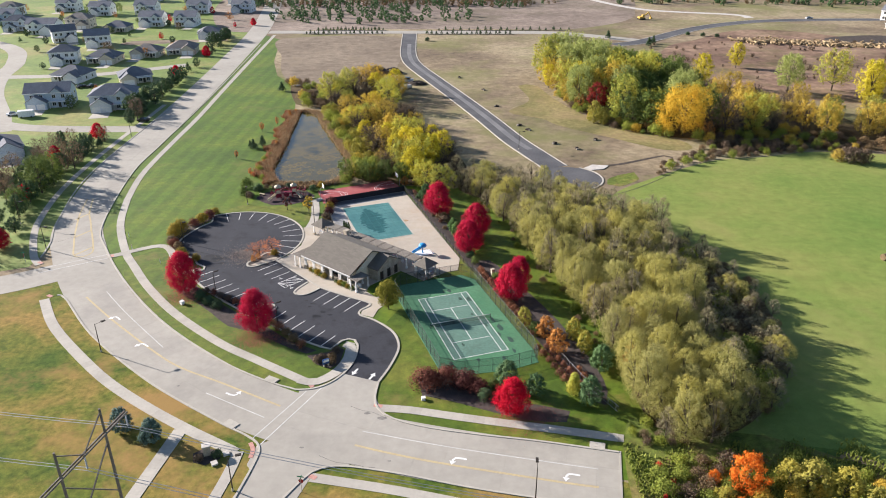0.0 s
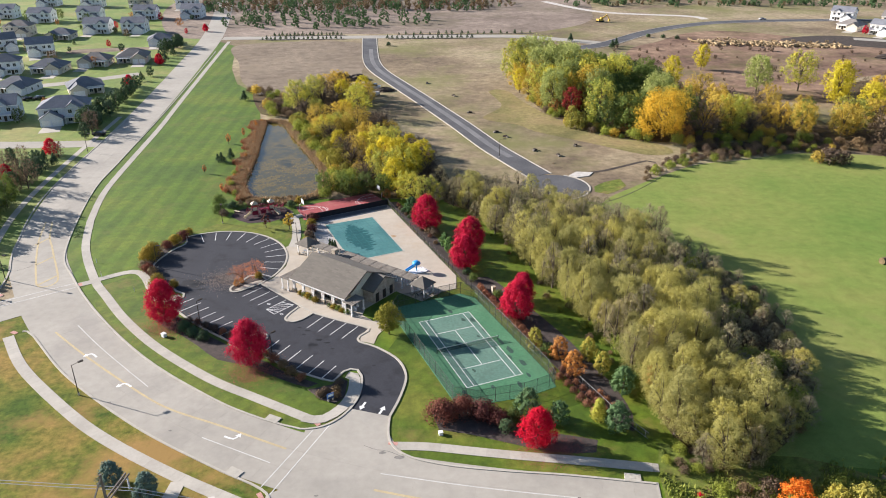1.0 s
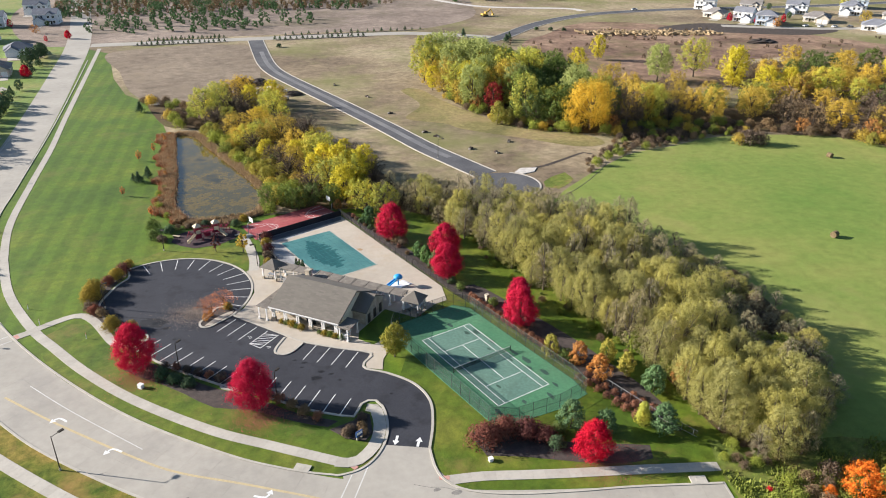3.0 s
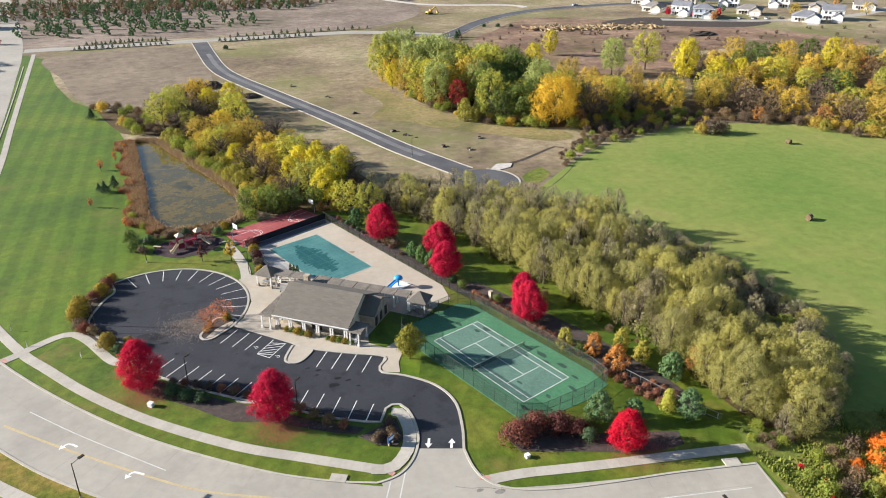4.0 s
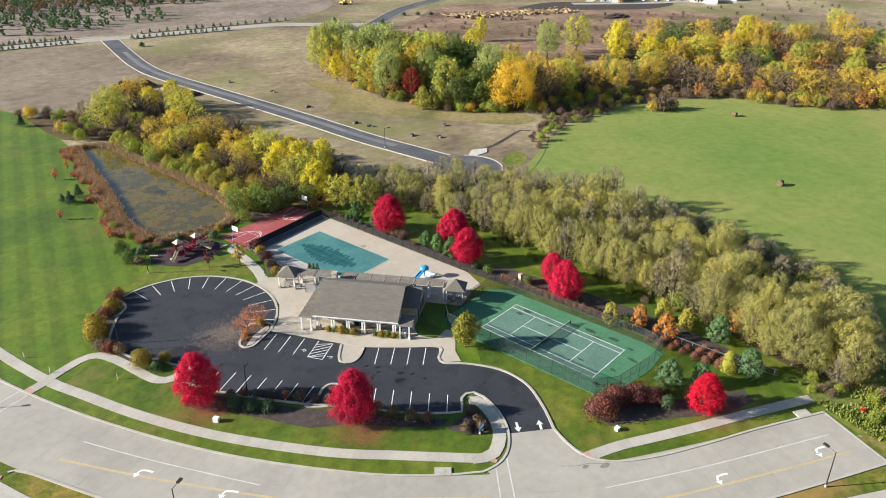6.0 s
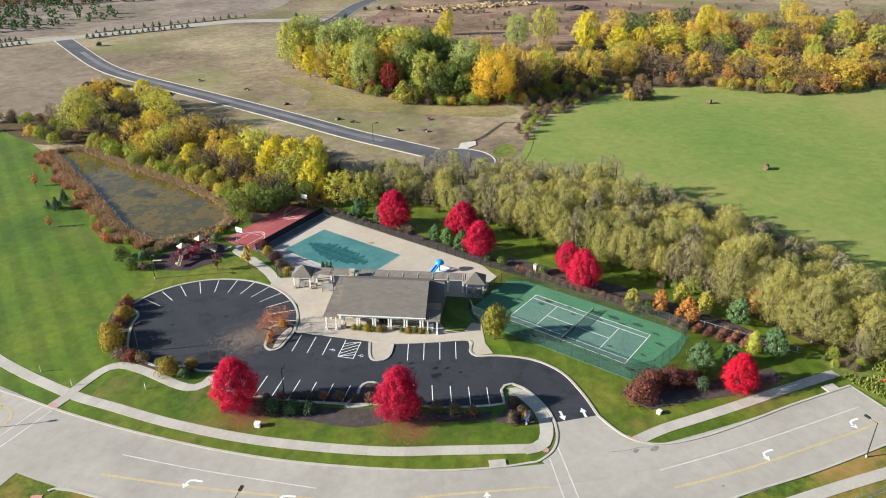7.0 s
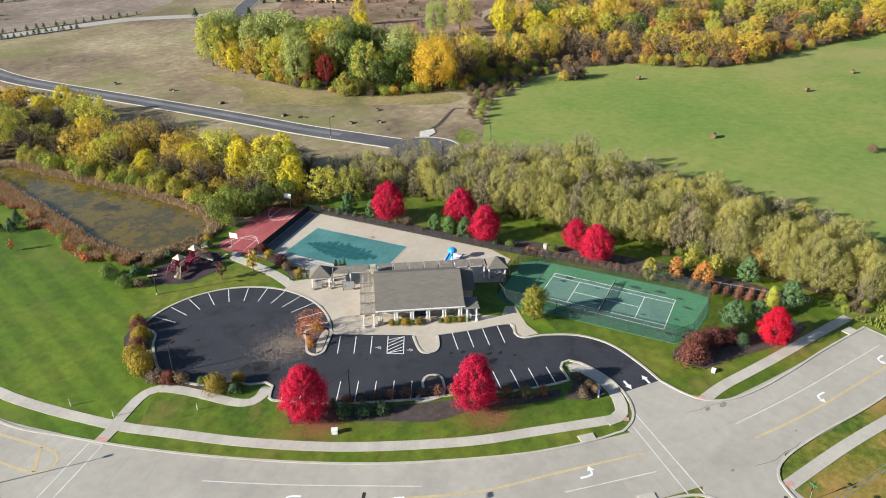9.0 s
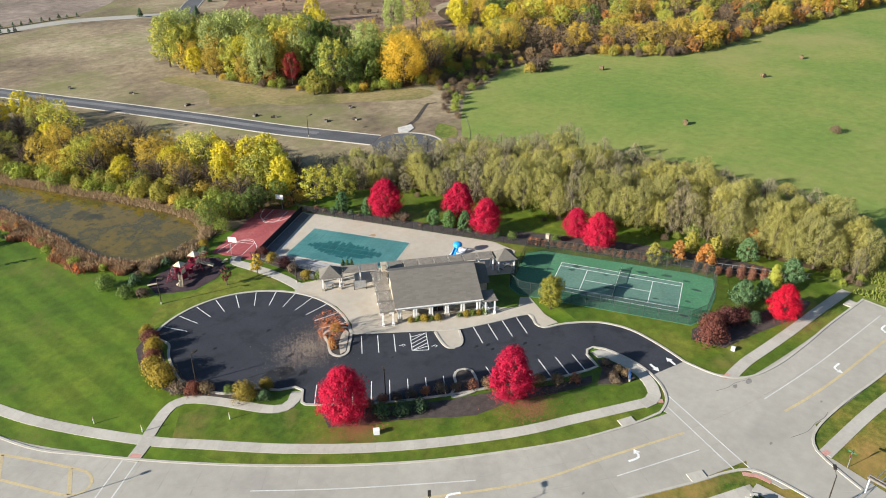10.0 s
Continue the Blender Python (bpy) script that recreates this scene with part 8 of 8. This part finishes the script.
def house(x, y, turn, w, d, storeys, wall, roof_k, style, seed):
    """A family house: body, main roof, a front gable wing with garage doors, windows, a door and a porch."""
    rng = random.Random(seed)
    ob = thing("house", "%s %s house with a %s roof and garage" % ("two-storey" if storeys == 2 else "single-storey", WALL_NAMES[wall], ROOF_NAMES[roof_k]), "house", (x, y, 0), turn, "estate houses")
    W, R = WALLS[wall], ROOFS[roof_k]
    h = 2.9 * storeys + 0.3
    peak = h + d * 0.27
    g = Geo()
    if style == "gable":
        gable_walls(g, -w / 2, w / 2, 0, d, h, peak - 0.1)
    else:
        g.box(-w / 2, w / 2, 0, d, 0, h)
    part("wall", g, W, ob)
    g = Geo()
    if style == "gable":
        gable_roof(g, -w / 2 - 0.4, w / 2 + 0.4, -0.5, d + 0.5, h - 0.15, peak, 0.25)
    else:
        hip_roof(g, -w / 2 - 0.5, w / 2 + 0.5, -0.5, d + 0.5, h - 0.05, peak)
    part("roof", g, R, ob)
    for yy in (-0.56, d + 0.5):
        g = Geo()
        g.box(-w / 2 - 0.5, w / 2 + 0.5, yy, yy + 0.06, h - 0.16, h + 0.1)
        part("fascia", g, M_TRIM, ob)
    side = rng.choice((-1, 1))
    gw, gx, gh = w * 0.46, side * w * 0.24, 2.9
    g = Geo()
    gable_walls(g, gx - gw / 2, gx + gw / 2, -3.0, 0.4, gh, gh + gw * 0.33, "y")
    part("garage_wing", g, W, ob)
    g = Geo()
    gable_roof(g, gx - gw / 2 - 0.35, gx + gw / 2 + 0.35, -3.4, 3.0 if storeys == 1 else 0.4, gh - 0.12, gh + gw * 0.34, 0.22, "y")
    part("wing_roof", g, R, ob)
    n = 2 if gw > 6.5 else 1
    for k in range(n):
        cx = gx + (k - (n - 1) / 2) * gw * 0.45
        g = Geo()
        ww = gw * 0.38 if n == 2 else gw * 0.7
        g.box(cx - ww / 2, cx + ww / 2, -3.08, -2.95, 0.05, 2.3)
        for j in range(1, 4):
            g.box(cx - ww / 2, cx + ww / 2, -3.1, -3.06, 0.05 + j * 0.56, 0.09 + j * 0.56)
        part("garage_door", g, M_TRIM, ob, "white garage door")
    spots = [(s * f, h - 1.5) for f in (0.14, 0.34) for s in (-1, 1)] if storeys == 2 else []
    spots += [(-side * f, 1.6) for f in (0.12, 0.36)]
    for f, z in spots:
        win = Geo()
        win.box(f * w - 0.75, f * w + 0.75, -0.1, 0.05, z - 0.8, z + 0.8)
        win = part("window", win, M_TRIM, ob)
        g = Geo()
        g.box(f * w - 0.62, f * w - 0.04, -0.12, -0.09, z - 0.68, z + 0.68)
        g.box(f * w + 0.04, f * w + 0.62, -0.12, -0.09, z - 0.68, z + 0.68)
        part("pane", g, M_GLASS, win)
    for sx in (-1, 1):
        for yy in (d * 0.3, d * 0.7):
            for z in ([1.6, 4.5] if storeys == 2 else [1.6]):
                win = Geo()
                win.box(sx * w / 2 - 0.06, sx * w / 2 + 0.06, yy - 0.6, yy + 0.6, z - 0.7, z + 0.7)
                win = part("window", win, M_TRIM, ob)
                g = Geo()
                g.box(sx * (w / 2 + 0.05) - 0.02, sx * (w / 2 + 0.05) + 0.02, yy - 0.48, yy + 0.48, z - 0.58, z + 0.58)
                part("pane", g, M_GLASS, win)
    g = Geo()
    g.box(-side * w * 0.24 - 0.5, -side * w * 0.24 + 0.5, -0.1, 0.05, 0.2, 2.3)
    part("door", g, M_BRONZE, ob)
    g = Geo()
    px = -side * w * 0.24
    g.box(px - w * 0.22, px + w * 0.22, -1.9, -0.05, 2.6, 2.8)
    for s in (-1, 1):
        g.box(px + s * w * 0.2 - 0.1, px + s * w * 0.2 + 0.1, -1.8, -1.6, 0, 2.6)
    part("porch", g, M_TRIM, ob)
    g = Geo()
    g.prism([(gx - gw * 0.42, -3.0), (gx + gw * 0.42, -3.0), (gx + gw * 0.46, -11), (gx - gw * 0.46, -11)], 0.0, 0.07)
    part("driveway", g, M_WALK, ob, "pale concrete driveway")
    if storeys == 2 and w > 13:
        g = Geo()
        hw = w * 0.3
        gable_roof(g, -side * w * 0.2 - hw / 2, -side * w * 0.2 + hw / 2, -0.9, d / 2, h - 0.1, h + hw * 0.38, 0.2, "y")
        part("dormer_roof", g, R, ob)
        g = Geo()
        gable_walls(g, -side * w * 0.2 - hw / 2 + 0.3, -side * w * 0.2 + hw / 2 - 0.3, -0.5, 1, h, h + hw * 0.34, "y")
        g.v = [(a, b, max(c, h - 0.6)) for a, b, c in g.v]
        part("dormer_wall", g, W, ob)
    return ob


ESTATE = [(-157, 296, 12, 17, 11, 2, 1, 1, "gable"), (-129.5, 292, 12, 17, 12, 2, 0, 1, "hip"), (-137, 338, 25, 14, 12, 1, 3, 0, "hip"), (-170, 341, -8, 15, 12, 1, 0, 0, "hip"), (-153.5, 395, 0, 14, 11, 1, 3, 2, "hip"),
          (-136.8, 403, 8, 15, 12, 1, 3, 2, "hip"), (-170.4, 381, 0, 15, 11, 1, 3, 0, "hip"), (-188.4, 379, 15, 13, 11, 2, 2, 0, "hip"), (-190, 425, 20, 13, 11, 2, 2, 1, "gable"), (-241, 465, 0, 18, 11, 2, 2, 1, "gable"),
          (-228, 486, 0, 15, 11, 2, 3, 2, "hip"), (-184, 493, 0, 15, 11, 2, 2, 1, "gable"), (-162, 493, 0, 14, 11, 2, 2, 1, "gable"), (-135, 451, 12, 13, 11, 1, 0, 0, "hip"), (-199, 473, 0, 14, 11, 1, 3, 0, "hip"),
          (-145, 232, 35, 18, 13, 1, 0, 0, "hip"), (-139, 207, 30, 14, 11, 1, 1, 1, "hip"), (-262, 478, 10, 16, 11, 2, 1, 0, "hip"), (-236, 540, 0, 15, 11, 2, 2, 1, "gable"), (-206, 545, 0, 15, 11, 2, 2, 1, "gable"),
          (-170, 548, 0, 15, 11, 2, 0, 1, "gable"), (-140, 552, -5, 14, 11, 2, 0, 1, "gable"), (-268, 560, 0, 15, 11, 2, 2, 1, "gable"), (-154, 600, 0, 15, 11, 2, 2, 1, "gable"), (-190, 606, 0, 15, 11, 2, 3, 2, "hip"),
          (-226, 610, 0, 15, 11, 2, 2, 1, "gable"), (-262, 620, 0, 15, 11, 2, 0, 1, "gable"), (-300, 540, 0, 15, 11, 2, 2, 2, "hip"), (-285, 505, 0, 15, 11, 2, 1, 1, "gable"), (-215, 440, 30, 13, 11, 2, 0, 0, "gable")]
EASTERN = [(284, 470, -52, 14, 11, 1, 3, 2, "hip"), (292, 450, -52, 12, 10, 2, 2, 1, "gable"), (298, 434, -40, 13, 10, 2, 1, 1, "hip"), (338, 436, -45, 16, 11, 1, 3, 2, "hip"), (350, 398, -45, 17, 12, 1, 2, 1, "hip"),
           (372, 398, -45, 13, 11, 2, 2, 1, "gable"), (430, 424, -45, 14, 11, 1, 2, 2, "gable"), (320, 480, -45, 14, 11, 2, 3, 2, "gable"), (350, 470, -45, 14, 11, 2, 0, 1, "gable"), (382, 455, -45, 14, 11, 2, 2, 1, "hip"),
           (395, 430, -45, 14, 11, 1, 3, 2, "hip"), (450, 400, -45, 14, 11, 1, 2, 1, "hip"), (470, 380, -45, 15, 11, 2, 3, 2, "gable"), (410, 480, -45, 15, 11, 2, 1, 1, "gable"), (300, 505, -45, 14, 11, 2, 2, 1, "gable")]
for k, row in enumerate(ESTATE + EASTERN):
    house(*row, 100 + k)
for x, y, k in ((286, 455, "scarlet_far"), (296, 440, "scarlet_far"), (316, 440, "scarlet_far"), (330, 452, "shade_tree"), (362, 420, "golden_tree"), (410, 405, "golden_tree"), (420, 440, "rust_tree"), (390, 470, "lime_tree"), (440, 455, "shade_tree"),
                (345, 492, "shade_tree"), (300, 426, "rust_tree")):
    plant(k, x, y, 0.75, "eastern garden trees")
rng = random.Random(90)
street("eastern_street", [(270, 440), (300, 425), (335, 412), (400, 408), (470, 430)], 8.0, M_ROAD, "pale concrete street in the far estate")
CARS = [surface("%s car paint" % n, a, b, 1, 5, 0.35, gloss=0.5) for n, a, b in (("white", (0.7, 0.7, 0.7), (0.76, 0.76, 0.76)), ("black", (0.02, 0.02, 0.022), (0.03, 0.03, 0.032)), ("red", (0.35, 0.02, 0.02), (0.4, 0.03, 0.03)), ("silver", (0.4, 0.41, 0.42), (0.48, 0.49, 0.5)))]
for x, y, a, c, n in ((-159, 330, 60, 1, "black"), (-154.6, 331, 60, 1, "black"), (-166, 296 - 11, 20, 0, "white"), (-112, 276, 5, 1, "black"), (320, 424, 20, 0, "white"), (328, 420, 20, 3, "silver"), (336, 417, 20, 0, "white"), (345, 414, 15, 1, "black"),
                      (440, 436, 30, 2, "red"), (250, 515, 10, 3, "silver")):
    vehicle("parked_car", x, y, a, 1.85, 4.6, 1.5, CARS[c], "%s car parked near houses" % n, "car")
vehicle("trailer", -159.6, 282.6, 20, 2.4, 5.6, 2.7, M_PLASTIC, "white enclosed trailer parked on a driveway", "trailer", False)
